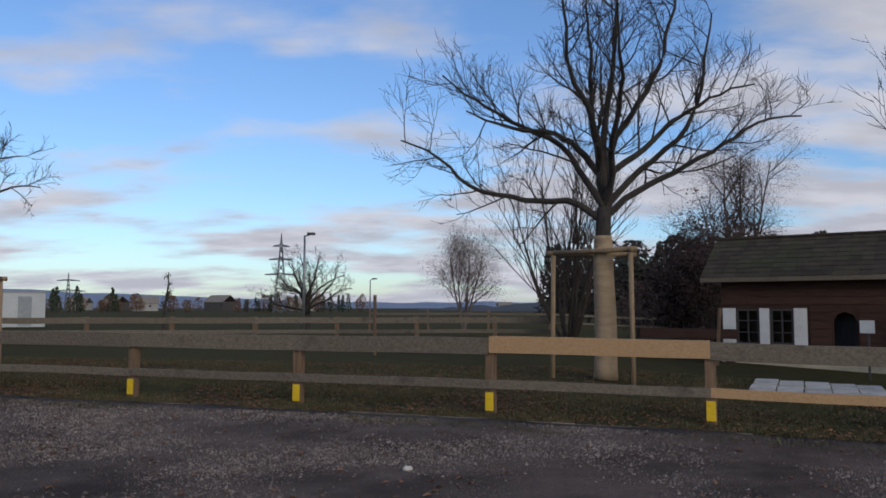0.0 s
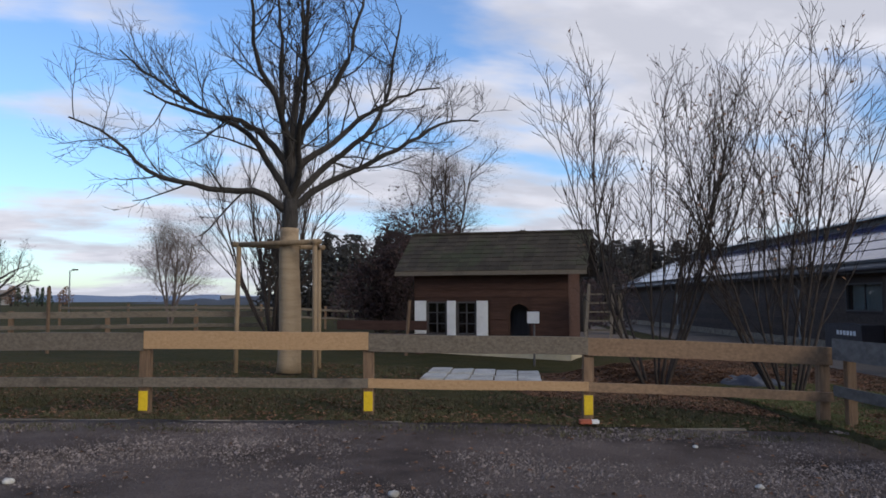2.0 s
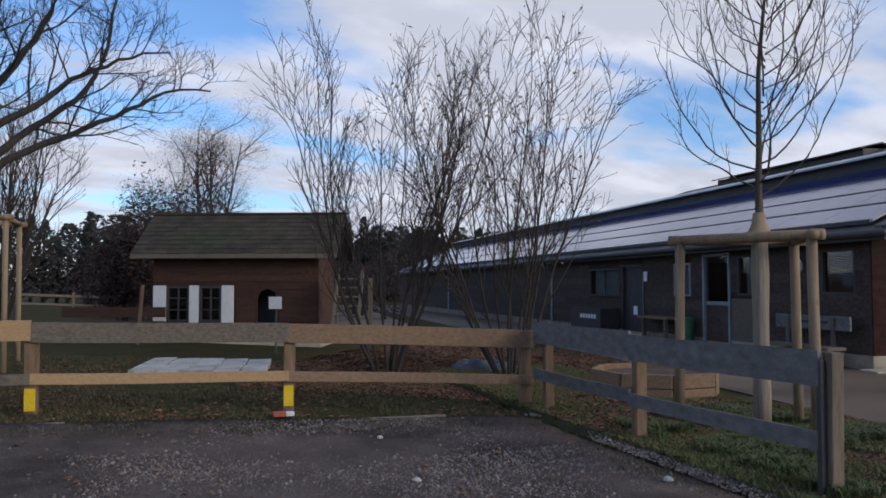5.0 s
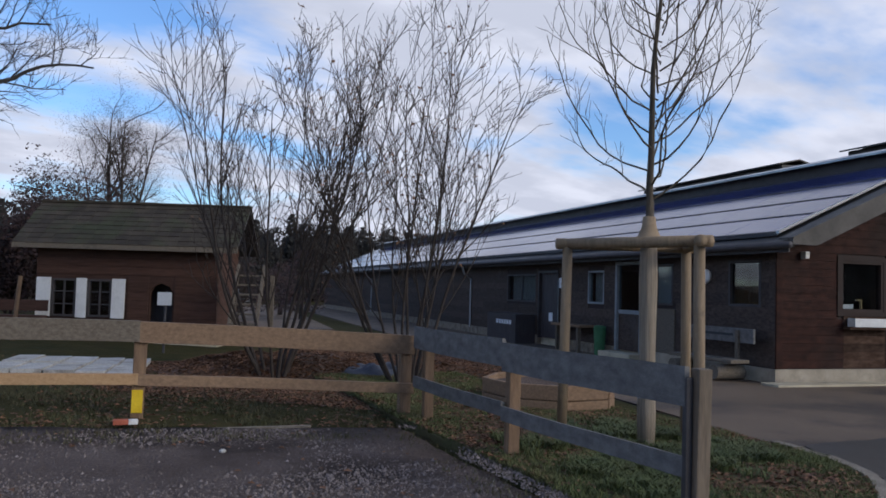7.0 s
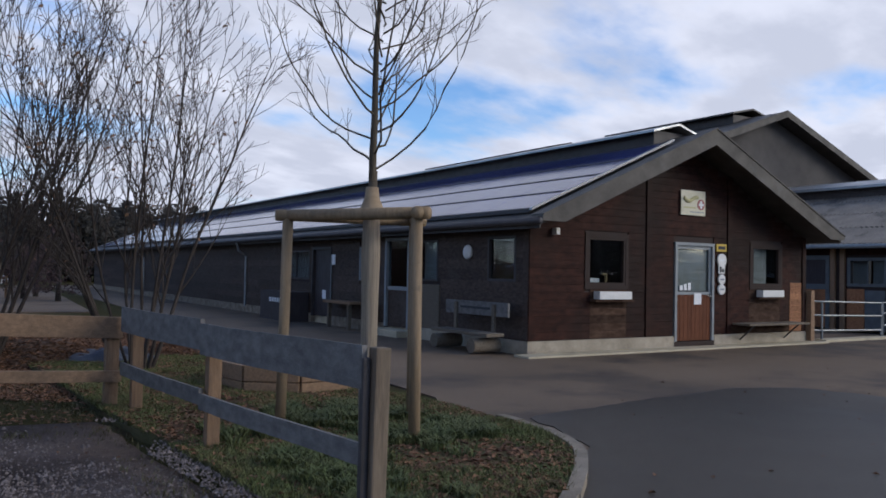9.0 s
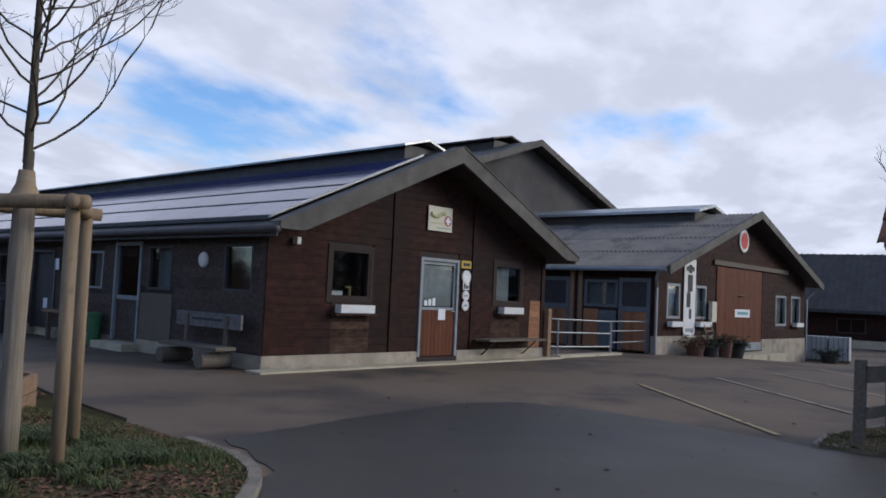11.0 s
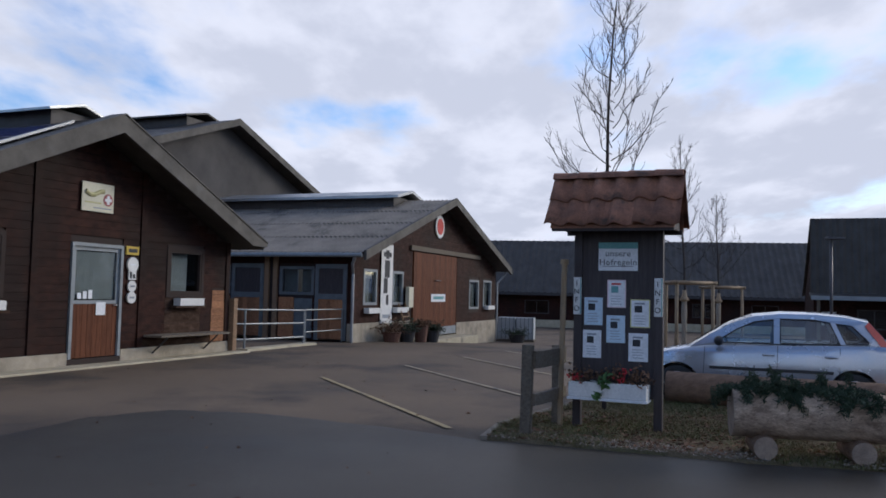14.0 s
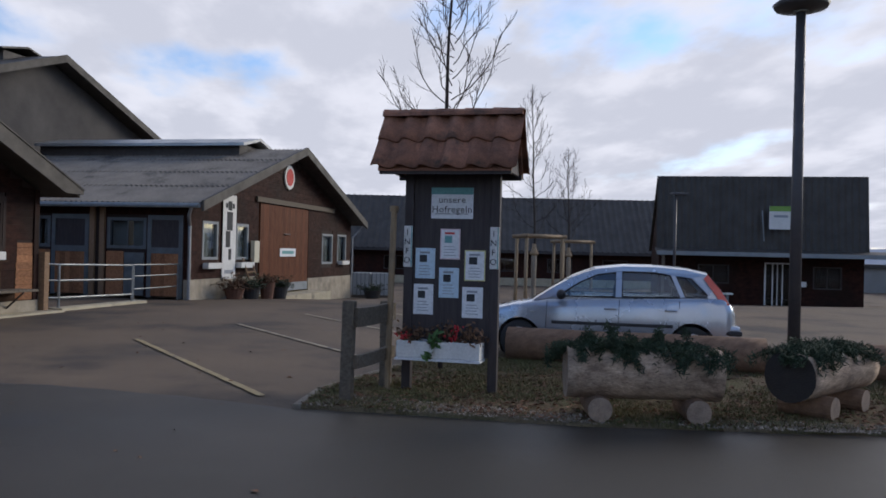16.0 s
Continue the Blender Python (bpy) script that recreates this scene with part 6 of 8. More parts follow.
# pale slabs laid on the grass
pad = thing("slab_terrace", "pale stained slabs laid on the grass", "terrace", kind="structure")
for i in range(5):
    for j in range(2):
        a, bq = i / 5, j / 2
        x = 5.0 + 1.95 * (a + 0.1) + 1.0 * (bq + 0.25)
        y = 13.35 - 0.85 * (a + 0.1) + 2.2 * (bq + 0.25)
        ob = new("slab", unit("slab"))
        ob.parent = pad
        ob.matrix_local = pose(x, y, ground_z(x, y) + 0.02, random.uniform(-1, 1), random.uniform(-1, 1), -23.5) @ Matrix.Diagonal((0.40, 1.12, 0.07, 1))


def heap_rise(dx, dy, h, seed):
    """How high a heap stands, dx and dy being shares of its half widths."""
    n = noise.noise((dx * 2.3 + seed, dy * 2.3, seed)) + 0.5 * noise.noise((dx * 6, dy * 6, seed))
    return h * max(0, 1 - dx * dx - dy * dy) * (1 + 0.6 * n)


def mound(name, label, x, y, rx, ry, h, mk, seed):
    bm = bmesh.new()
    bmesh.ops.create_grid(bm, x_segments=26, y_segments=26, size=1)
    for v in bm.verts:
        rise = heap_rise(v.co.x, v.co.y, h, seed)
        v.co = Vector((x + v.co.x * rx, y + v.co.y * ry, ground_z(x + v.co.x * rx, y + v.co.y * ry) - 0.03 + rise))
    return tagged(part(name, bm, mk, smooth=True), label, "mound", kind="stuff")


HEAPS = ((10.2, 13.6, 2.6, 1.6, 0.30, 3), (12.9, 13.2, 1.4, 1.3, 0.20, 7))
for hx, hy, hrx, hry, hh, hs in HEAPS:
    mound("soil_heap", "flat heap of brown soil and leaves", hx, hy, hrx, hry, hh, "soil", hs)
mound("tarpaulin", "dark blue tarpaulin lying over a low heap", 11.19, 12.40, 1.1, 0.7, 0.24, "tarp", 9)


# ---- the shop building and the low wing at the back of the yard ----
def shop():
    # local x runs along the front, y goes away from the yard
    m = pose(45.2, -17.2, -0.92, 0, 0, -110)
    b = thing("farm_shop", "farm shop with dark corrugated roof and timber front under a porch", "building", m)
    W, D, EZ, RZ = 9.6, 9.0, 2.72, 6.42
    holes = [(1.9, 3.4, 1.05, 2.0), (7.3, 8.6, 0.9, 2.0)]
    out = [(0, 0), (5.05, 0), (5.05, 2.15), (6.3, 2.15), (6.3, 0), (W, 0), (W, 3.0), (0, 3.0)]
    fr = lambda a, d, z: (a, 1.2 + d, z)
    part("wall", panel(out, [rect(*h) for h in holes], 0.15, fr), "plank_front", b)
    part("wall", boxes((0, 0.15, 1.35, D, 0, 3.0)), "plank_front", b)
    part("wall", boxes((W - 0.15, W, 1.35, D, 0, 3.0)), "plank_front", b)
    part("wall", boxes((0.15, W - 0.15, D - 0.15, D, 0, 3.0)), "plank_front", b)
    part("floor_slab", boxes((-0.2, W + 0.2, -0.2, D, -0.6, -0.02)), "concrete", b)
    for h in holes:
        window(b, fr, *h, "frame_dark", (1, 0))
    d = part("door", boxes((5.12, 6.23, 1.28, 1.32, 0.05, 2.08)), "glass", b)
    part("door_frame", boxes((5.05, 5.12, 1.14, 1.34, 0, 2.15), (6.23, 6.3, 1.14, 1.34, 0, 2.15), (5.12, 6.23, 1.14, 1.34, 2.08, 2.15), (5.42, 5.47, 1.2, 1.27, 0.05, 2.08), (5.88, 5.93, 1.2, 1.27, 0.05, 2.08), (5.65, 5.69, 1.2, 1.27, 0.05, 2.08)), "white", d, "white framed glass door")
    # corrugated roof
    n = 130
    vs, fs = [], []
    for i in range(n + 1):
        x = -0.15 + (W + 0.3) * i / n
        w = 0.04 * math.sin(i * math.pi / 2)
        vs += [(x, 0.95 + w, EZ), (x, 1.35 + w, RZ)]
    for i in range(n):
        fs.append((2 * i, 2 * i + 2, 2 * i + 3, 2 * i + 1))
    me = bpy.data.meshes.new("roof")
    me.from_pydata(vs, [], fs)
    link("roof", me, "roof_dark", b)
    part("roof_back", slab_x(-0.15, W + 0.15, 1.35, RZ, D + 0.3, EZ, 0.06), "roof_dark", b)
    part("gable", panel([(1.35, 2.9), (D, 2.9), (1.4, RZ - 0.1)], [], 0.1, lambda a, dd, z: (dd, a, z)), "plank_front", b)
    part("gable", panel([(1.35, 2.9), (D, 2.9), (1.4, RZ - 0.1)], [], 0.1, lambda a, dd, z: (W - 0.1 + dd, a, z)), "plank_front", b)
    part("porch_roof", slab_x(-0.2, W + 0.9, 1.2, 2.78, -0.6, 2.58, 0.12), "roof_dark", b)
    part("porch_edge", boxes((-0.2, W + 0.9, -0.66, -0.6, 2.42, 2.62)), "frame_grey", b)
    for x in (0.05, W + 0.6):
        part("porch_post", boxes((x, x + 0.14, -0.5, -0.36, -0.1, 2.44)), "wood_grey", b)
    sg = part("sign_board", boxes((5.15, 6.30, 0.74, 0.80, 3.78, 4.91)), "white", b, "white sign with a green band on the roof")
    part("green_band", boxes((5.15, 6.30, 0.72, 0.737, 4.66, 4.91)), "ink_green", sg)
    part("print_bar", boxes((5.35, 6.0, 0.73, 0.738, 4.36, 4.48)), "ink_grey", sg)
    part("sign_leg", tubes(([(4.95, 0.85, 3.2), (4.85, 0.9, 4.7)], 0.03)), "metal", sg)
    part("notice", boxes((0.35, 1.0, 1.16, 1.19, 1.2, 1.85)), "paper", b)
    part("notice", boxes((6.7, 7.0, 1.16, 1.19, 1.0, 1.25)), "paper", b)
    t = thing("shop_bench", "pale bench under the shop's porch", "bench", m @ pose(2.6, 0.6, -0.02))
    part("seat", boxes((-0.8, 0.9, -0.25, 0.25, 0.55, 0.64)), "white", t)
    for x in (-0.6, 0.6):
        part("leg", boxes((x, x + 0.1, -0.2, 0.2, 0, 0.55)), "frame_grey", t)


shop()


def low_wing():
    m = pose(67.0, 1.0, -0.95, 0, 0, -101)
    b = thing("low_wing", "long low building with dark corrugated roof", "building", m)
    W = 27.0
    part("wall", boxes((0, W, 1.0, 1.2, 0, 2.8)), "plank_front", b)
    part("wall", boxes((0, W, 8.0, 8.2, 0, 2.8)), "plank_front", b)
    part("base_wall", boxes((0, W, 0.92, 1.0, -0.4, 0.55)), "concrete", b)
    n = 260
    vs, fs = [], []
    for i in range(n + 1):
        x = -1.0 + (W + 2) * i / n
        w = 0.05 * math.sin(i * math.pi / 2)
        vs += [(x, 0.2, 2.55 + w), (x, 4.6, 6.65 + w)]
    for i in range(n):
        fs.append((2 * i, 2 * i + 2, 2 * i + 3, 2 * i + 1))
    me = bpy.data.meshes.new("roof")
    me.from_pydata(vs, [], fs)
    link("roof", me, "roof_dark", b)
    part("roof_back", slab_x(-1, W + 1, 4.6, 6.65, 9.0, 2.55, 0.08), "roof_dark", b)
    part("eave_board", boxes((-1, W + 1, 0.12, 0.2, 2.35, 2.56)), "frame_dark", b)
    for x in range(2, 26, 4):
        window(b, lambda a, d, z: (a, 0.96 + d * 0.3, z), x, x + 1.8, 1.0, 2.0, "frame_dark", (1, 0))


low_wing()
cr = thing("mesh_crate", "pale blue and white mesh crates on the yard", "crate", pose(47.5, -3.2, ground_z(47, -3), 0, 0, -100))
for i in range(2):
    part("crate_body", boxes((-0.9 + i * 0.95, -0.02 + i * 0.95, -0.5, 0.5, 0.12, 1.2), bevel=0.02), "container", cr)
    for k in range(5):
        part("crate_bar", boxes((-0.9 + i * 0.95 + k * 0.2, -0.86 + i * 0.95 + k * 0.2, -0.53, -0.505, 0.1, 1.25)), "metal", cr)
part("pallet", boxes((-0.95, 0.95, -0.55, 0.55, 0.0, 0.119)), "wood_grey", cr)
pw = thing("far_shed", "pale flat building behind the shop", "building", pose(62, -46, -1.0, 0, 0, -110))
part("wall", boxes((-6, 10, 0, 6, 0, 1.9)), "plaster", pw)
part("roof", boxes((-6.3, 10.3, -0.3, 6.3, 1.9, 2.2)), "roof_dark", pw)
kl = thing("planter_wall", "low pale timber edging along the tree row", "edging", pose(29.5, -7.4, ground_z(29.5, -7.4), 0, 0, -35), kind="")
for i in range(8):
    part("block", boxes((-3.6 + i * 0.9, -2.74 + i * 0.9, -0.15, 0.15, -0.2, 0.38), bevel=0.02), "wood_brown", kl)


# ---- the notice board ----
def tile_mesh(w, L):
    """An S-curved clay tile."""
    bm = bmesh.new()
    n, rows = 9, 3
    grid = []
    for j in range(rows):
        row = []
        for i in range(n):
            t = i / (n - 1)
            z = 0.034 * math.sin(t * math.tau * 0.98 + 0.4) + 0.010 * (j == 0)
            row.append((bm.verts.new((w * (t - 0.5) * 1.10, L * (j / (rows - 1) - 0.5), z)), bm.verts.new((w * (t - 0.5) * 1.10, L * (j / (rows - 1) - 0.5), z - 0.018))))
        grid.append(row)
    for j in range(rows - 1):
        for i in range(n - 1):
            a, b, c, d = grid[j][i], grid[j][i + 1], grid[j + 1][i + 1], grid[j + 1][i]
            bm.faces.new((a[0], b[0], c[0], d[0]))
            bm.faces.new((d[1], c[1], b[1], a[1]))
    for i in range(n - 1):
        a, b = grid[0][i], grid[0][i + 1]
        bm.faces.new((a[1], b[1], b[0], a[0]))
    me = bpy.data.meshes.new("roof_tile")
    bm.to_mesh(me)
    bm.free()
    me.shade_smooth()
    me.materials.append(M["tile"])
    return me


def notice_board():
    gz = ground_z(16.3, -2.4)
    t = thing("notice_board", "black-stained farm notice board with small clay tile roof", "notice board", pose(16.28, -2.36, gz, 0, 0, -112))
    for x in (-0.52, 0.45):
        part("post", boxes((x, x + 0.10, -0.05, 0.05, -0.4, 2.42), bevel=0.008), "black_board", t)
    bd = part("back_board", boxes((-0.42, 0.45, -0.02, 0.02, 0.42, 2.44)), "black_board", t)
    z_at = lambda y: 1.56 - (y - 446) / 161.0
    x_at = lambda x: (x - 801) / 161.0
    def sheet_of(x0, x1, y0, y1, mk, label, bars, photo=None):
        s = part("notice_sheet", boxes((x_at(x0), x_at(x1), -0.030, -0.022, z_at(y1), z_at(y0))), mk, bd, label)
        a0, a1, z1, z0 = x_at(x0), x_at(x1), z_at(y0), z_at(y1)
        w, hh = a1 - a0, z1 - z0
        return s, a0, a1, z0, z1
    rows = []
    for x0, x1, y0, y1, mk, lb in ((783, 819, 404, 458, "paper_pink", "printed notice on pink paper"), (738, 774, 439, 493, "paper_blue", "printed notice on pale blue paper"), (828, 865, 441, 495, "paper_yellow", "printed notice with a yellow edge"),
                                   (782, 818, 473, 526, "paper_blue", "printed notice on pale blue paper"), (736, 772, 503, 557, "paper", "printed white notice"), (825, 862, 506, 560, "paper", "printed white notice")):
        s, a0, a1, z0, z1 = sheet_of(x0, x1, y0, y1, mk, lb, 0)
        inner = boxes((a0 + 0.012, a1 - 0.012, -0.033, -0.0305, z0 + 0.012, z1 - 0.012))
        part("paper_face", inner, "paper" if mk != "paper_blue" else "paper_blue", s)
        part("heading_bar", boxes((a0 + 0.05, a1 - 0.06, -0.036, -0.0335, z1 - 0.060, z1 - 0.038)), "ink_red" if mk == "paper_pink" else "ink_grey", s)
        part("photo", boxes((a0 + 0.05, a1 - 0.09, -0.036, -0.0335, z1 - 0.155, z1 - 0.075)), "teal" if mk == "paper_pink" else "ink", s)
        for k in range(4):
            part("text_bar", boxes((a0 + 0.045, a1 - 0.05 - 0.015 * (k % 2), -0.035, -0.0335, z0 + 0.04 + k * 0.032, z0 + 0.047 + k * 0.032)), "ink_grey", s)
    s, a0, a1, z0, z1 = sheet_of(765, 841, 331, 386, "paper", "white heading sign with a teal band", 0)
    part("teal_band", boxes((a0, a1, -0.0335, -0.0305, z1 - 0.075, z1)), "teal", s)
    for txt, yy, sz in (("unsere", 353, 0.105), ("Hofregeln", 370, 0.105)):
        me = text_mesh(txt, sz, 1.08)
        ob = link("lettering", me, "ink", s)
        ob.matrix_local = pose((a0 + a1) / 2, -0.034, z_at(yy), 90, 0, 0)
    part("underline", boxes((a0 + 0.05, a1 - 0.05, -0.036, -0.0335, z_at(378), z_at(378) + 0.006)), "ink", s)
    for px in (-0.47, 0.50):
        pl = part("info_plate", boxes((px - 0.048, px + 0.048, -0.070, -0.054, z_at(473), z_at(400)), bevel=0.003), "white", t, "white plate with the word INFO set upright")
        part("green_edge", boxes((px + 0.034, px + 0.046, -0.0735, -0.0712, z_at(472), z_at(401))), "teal", pl)
        for k, ch in enumerate("INFO"):
            ob = link("lettering", text_mesh(ch, 0.095), "ink", pl)
            ob.matrix_local = pose(px - 0.008, -0.074, z_at(412 + k * 16.5), 90, 0, 0)
    # roof frame and tiles
    half, rise, top, hw = 0.42, 0.60, 3.05, 0.775
    ang = math.atan2(rise, half)
    sl = math.hypot(half, rise)
    for s_ in (-1, 1):
        part("roof_deck", slab_x(-hw + 0.05, hw - 0.05, 0, top, s_ * half, top - rise, 0.03), "tile", t)
    for x in (-hw + 0.08, hw - 0.12):
        part("gable_board", panel([(-half + 0.04, top - rise - 0.02), (half - 0.04, top - rise - 0.02), (0, top - 0.04)], [], 0.03, lambda a, d, z: (x + d, a, z)), "black_board", t)
    part("eave_beam", boxes((-hw + 0.06, hw - 0.06, -half + 0.02, -half + 0.08, top - rise - 0.06, top - rise)), "black_board", t)
    part("eave_beam", boxes((-hw + 0.06, hw - 0.06, half - 0.08, half - 0.02, top - rise - 0.06, top - rise)), "black_board", t)
    cols, rws = 6, 2
    tw, tl = 2 * hw / cols, sl / rws
    tm = tile_mesh(tw, tl * 1.22)
    for s_ in (-1, 1):
        for r in range(rws):
            for c_ in range(cols):
                k = (r + 0.5) / rws
                ob = new("roof_tile", tm)
                ob.parent = t
                base = Matrix.Translation((-hw + tw * (c_ + 0.5) + random.uniform(-0.008, 0.008), s_ * half * k * 1.04, top - rise * k * 1.04 + 0.055 + random.uniform(0, 0.006)))
                rot = Matrix.Rotation(0 if s_ == -1 else math.pi, 4, "Z") @ Matrix.Rotation(ang - 0.05, 4, "X") @ Matrix.Rotation(radians(random.uniform(-1.2, 1.2)), 4, "Z")
                ob.matrix_local = base @ rot
    for c_ in range(5):
        bm = bmesh.new()
        L = 2 * hw / 5
        x0 = -hw + c_ * L
        pts = []
        for k in range(7):
            a = math.pi * k / 6
            pts.append((0.095 * math.cos(a), 0.085 * math.sin(a)))
        rA = [bm.verts.new((x0 - 0.02, y, top + 0.015 + z * 1.06)) for y, z in pts]
        rB = [bm.verts.new((x0 + L, y * 0.92, top + 0.015 + z * 0.92)) for y, z in pts]
        for k in range(6):
            bm.faces.new((rA[k], rA[k + 1], rB[k + 1], rB[k]))
        bm.faces.new(rA)
        bm.faces.new(rB[::-1])
        part("ridge_tile", bm, "tile", t, smooth=False)
    # flower box
    fb = rel("flower_box", "white window box with red berries and evergreen twigs", "flower box", 0, 0, 0)
    fb.matrix_world = pose(16.28, -2.36, gz, 0, 0, -112) @ pose(-0.05, -0.20, 0)
    bm = bmesh.new()
    box(bm, -0.46, 0.46, -0.10, 0.16, 0.42, 0.60, bevel=0.012)
    part("box", bm, "white", fb)
    part("tray", boxes((-0.47, 0.47, -0.12, 0.17, 0.395, 0.418)), "paper", fb)
    rnd_ = random.Random(4)
    tw_ = Branches()
    ends = []
    for i in range(60):
        p = Vector((rnd_.uniform(-0.42, 0.42), rnd_.uniform(-0.07, 0.1), 0.58))
        q, _ = limb_path(rnd_, p, Vector((rnd_.uniform(-1.4, 1.4), rnd_.uniform(-0.6, 0.4), rnd_.uniform(0.3, 1))), rnd_.uniform(0.12, 0.26), 4, 0.2, 0)
        tw_.add(q, 0.007, 0.003, 4)
        ends += q[2:]
    link("twigs", tw_.mesh(), "bark_hazel", fb)
    tagged(link("foliage", leaf_mesh(ends, rnd_, 2, 0.03, 0.035), "leaf_dry", fb), kind="stuff")
    lv = leaf_mesh([Vector((-0.06 + rnd_.uniform(-0.06, 0.06), -0.10, 0.50 + rnd_.uniform(-0.06, 0.2))) for _ in range(26)], rnd_, 2, 0.02, 0.06)
    link("broad_leaves", lv, "leaf_pot", fb)
    bm = bmesh.new()
    for cx, cz, n in ((-0.40, 0.67, 14), (0.15, 0.64, 12), (0.20, 0.74, 12), (-0.34, 0.62, 8)):
        for _ in range(n):
            bmesh.ops.create_icosphere(bm, subdivisions=1, radius=0.014, matrix=Matrix.Translation((cx + rnd_.gauss(0, 0.03), -0.08 + rnd_.gauss(0, 0.02), cz + rnd_.gauss(0, 0.025))))
    tagged(part("berries", bm, "red_berry", fb, "bright red berries", smooth=True), kind="stuff")


notice_board()
pf = thing("short_fence", "short weathered rail fence beside the notice board", "fence")
a, b = (15.72, -1.24), (16.62, -1.70)
for p, h in ((a, 1.05), (b, 1.0)):
    post_at(pf, *p, h, 0.12, "wood_grey")
board_between("upper_rail", "wood_grey", pf, a, b, 0.78, 0.98, 0.05, off=0.06)
board_between("lower_rail", "wood_grey", pf, a, b, 0.36, 0.50, 0.05, off=0.06)
bp = thing("bamboo_pole", "brown wooden pole leaning by the notice board", "pole", pose(16.36, -1.70, ground_z(16.36, -1.70), 1, 0.6, 0))
part("pole", tubes(([(0, 0, -0.2), (0.01, 0, 2.0)], 0.034), ([(0.01, 0, 2.0), (0.01, 0, 2.06)], 0.05)), "stake", bp)


# ---- hollowed log planters ----
def log_thing(name, label, x, y, z, turn, L, r, hollow, mk, end_mk, feet, seed):
    rnd_ = random.Random(seed)
    t = thing(name, label, "log planter" if hollow else "log", pose(x, y, ground_z(x, y) + 0.03, 0, 0, turn))
    bm = bmesh.new()
    n, seg = 22, 12
    rings = []
    for j in range(seg + 1):
        u = -L / 2 + L * j / seg
        ring = []
        for k in range(n):
            a = k * math.tau / n
            rr = r * (1 + 0.035 * noise.noise((math.cos(a) * 1.5 + seed, math.sin(a) * 1.5, u * 0.9)) + 0.012 * noise.noise((a * 5, u * 3, seed)))
            zz = rr * math.sin(a)
            if hollow:
                zz = min(zz, r * 0.86)
            ring.append(bm.verts.new((u, rr * math.cos(a), z + zz)))
        rings.append(ring)
    for p, q in zip(rings, rings[1:]):
        for k in range(n):
            bm.faces.new((p[k], q[k], q[(k + 1) % n], p[(k + 1) % n]))
    e0, e1 = bm.faces.new(rings[0]), bm.faces.new(rings[-1][::-1])
    e0.material_index = e1.material_index = 1
    bmesh.ops.recalc_face_normals(bm, faces=bm.faces)
    lb = part("log_body", bm, (mk, end_mk), t)
    for p in lb.data.polygons:
        p.use_smooth = p.material_index == 0
    for fx in feet:
        fb = bmesh.new()
        tube(fb, [(fx, -r * 1.02, 0.115), (fx, 0, 0.12), (fx, r * 1.05, 0.115)], [0.115, 0.125, 0.12], 16)
        for f_ in fb.faces:
            f_.material_index = 1 if len(f_.verts) > 4 else 0
        part("log_foot", fb, ("log_dark", "log_end"), t, "round log foot")
    if hollow:
        tw, ends = Branches(), []
        for i in range(120):
            p = Vector((rnd_.uniform(-L * 0.48, L * 0.46), rnd_.uniform(-0.6, 0.6) * r, z + r * 0.80))
            d = Vector((rnd_.uniform(-1, 1), rnd_.uniform(-1.0, 0.9), rnd_.uniform(-0.05, 0.30)))
            q, _ = limb_path(rnd_, p, d, rnd_.uniform(0.18, 0.42), 5, 0.12, -0.15)
            tw.add(q, 0.006, 0.003, 4)
            for w, v in zip(q, q[1:]):
                for s_ in range(3):
                    ends.append(w.lerp(v, s_ / 3))
        tagged(link("fir_twigs", tw.mesh(), "bark", t), kind="stuff")
        tagged(link("fir_foliage", leaf_mesh(ends, rnd_, 8, 0.022, 0.040, "needles", 0.16), "fir", t), kind="stuff")
    return t


log_thing("log_planter", "hollowed log planter with fir branches, on round log feet", 14.82, -4.0, 0.445, -101, 1.44, 0.265, True, "log", "log_end", (-0.42, 0.48), 2)
log_thing("log_planter", "dark-ended log planter with fir branches, on round log feet", 15.02, -6.02, 0.435, -56, 1.55, 0.25, True, "log", "log_end_dark", (-0.35, 0.40), 5)
log_thing("tree_log", "thick barked log lying at the island's edge", 18.25, -5.25, 0.24, -112, 3.5, 0.235, False, "log_dark", "log_end", (), 8)
log_thing("tree_log", "thick barked log lying at the island's edge", 16.75, -9.0, 0.24, -106, 3.4, 0.235, False, "log_dark", "log_end", (), 9)


# ---- the yard lamp ----
yl = thing("yard_lamp", "tall dark yard lamp with a flat disc head", "street lamp", pose(20.25, -8.92, ground_z(20.3, -8.8) + 0.1))
part("pole", tubes(([(0, 0, -0.3), (0, 0, 5.74)], [0.105, 0.080]), sides=16), "metal_dark", yl, smooth=True)
hd = bmesh.new()
tube(hd, [(0, 0, 5.72), (0, 0, 5.77), (0, 0, 5.84), (0, 0, 5.91), (0, 0, 5.96)], [0.14, 0.42, 0.46, 0.37, 0.10], 28)
part("lamp_head", hd, "metal_dark", yl, smooth=True)
part("lens", tubes(([(0, 0, 5.700), (0, 0, 5.719)], 0.13), sides=20), "curtain", yl)


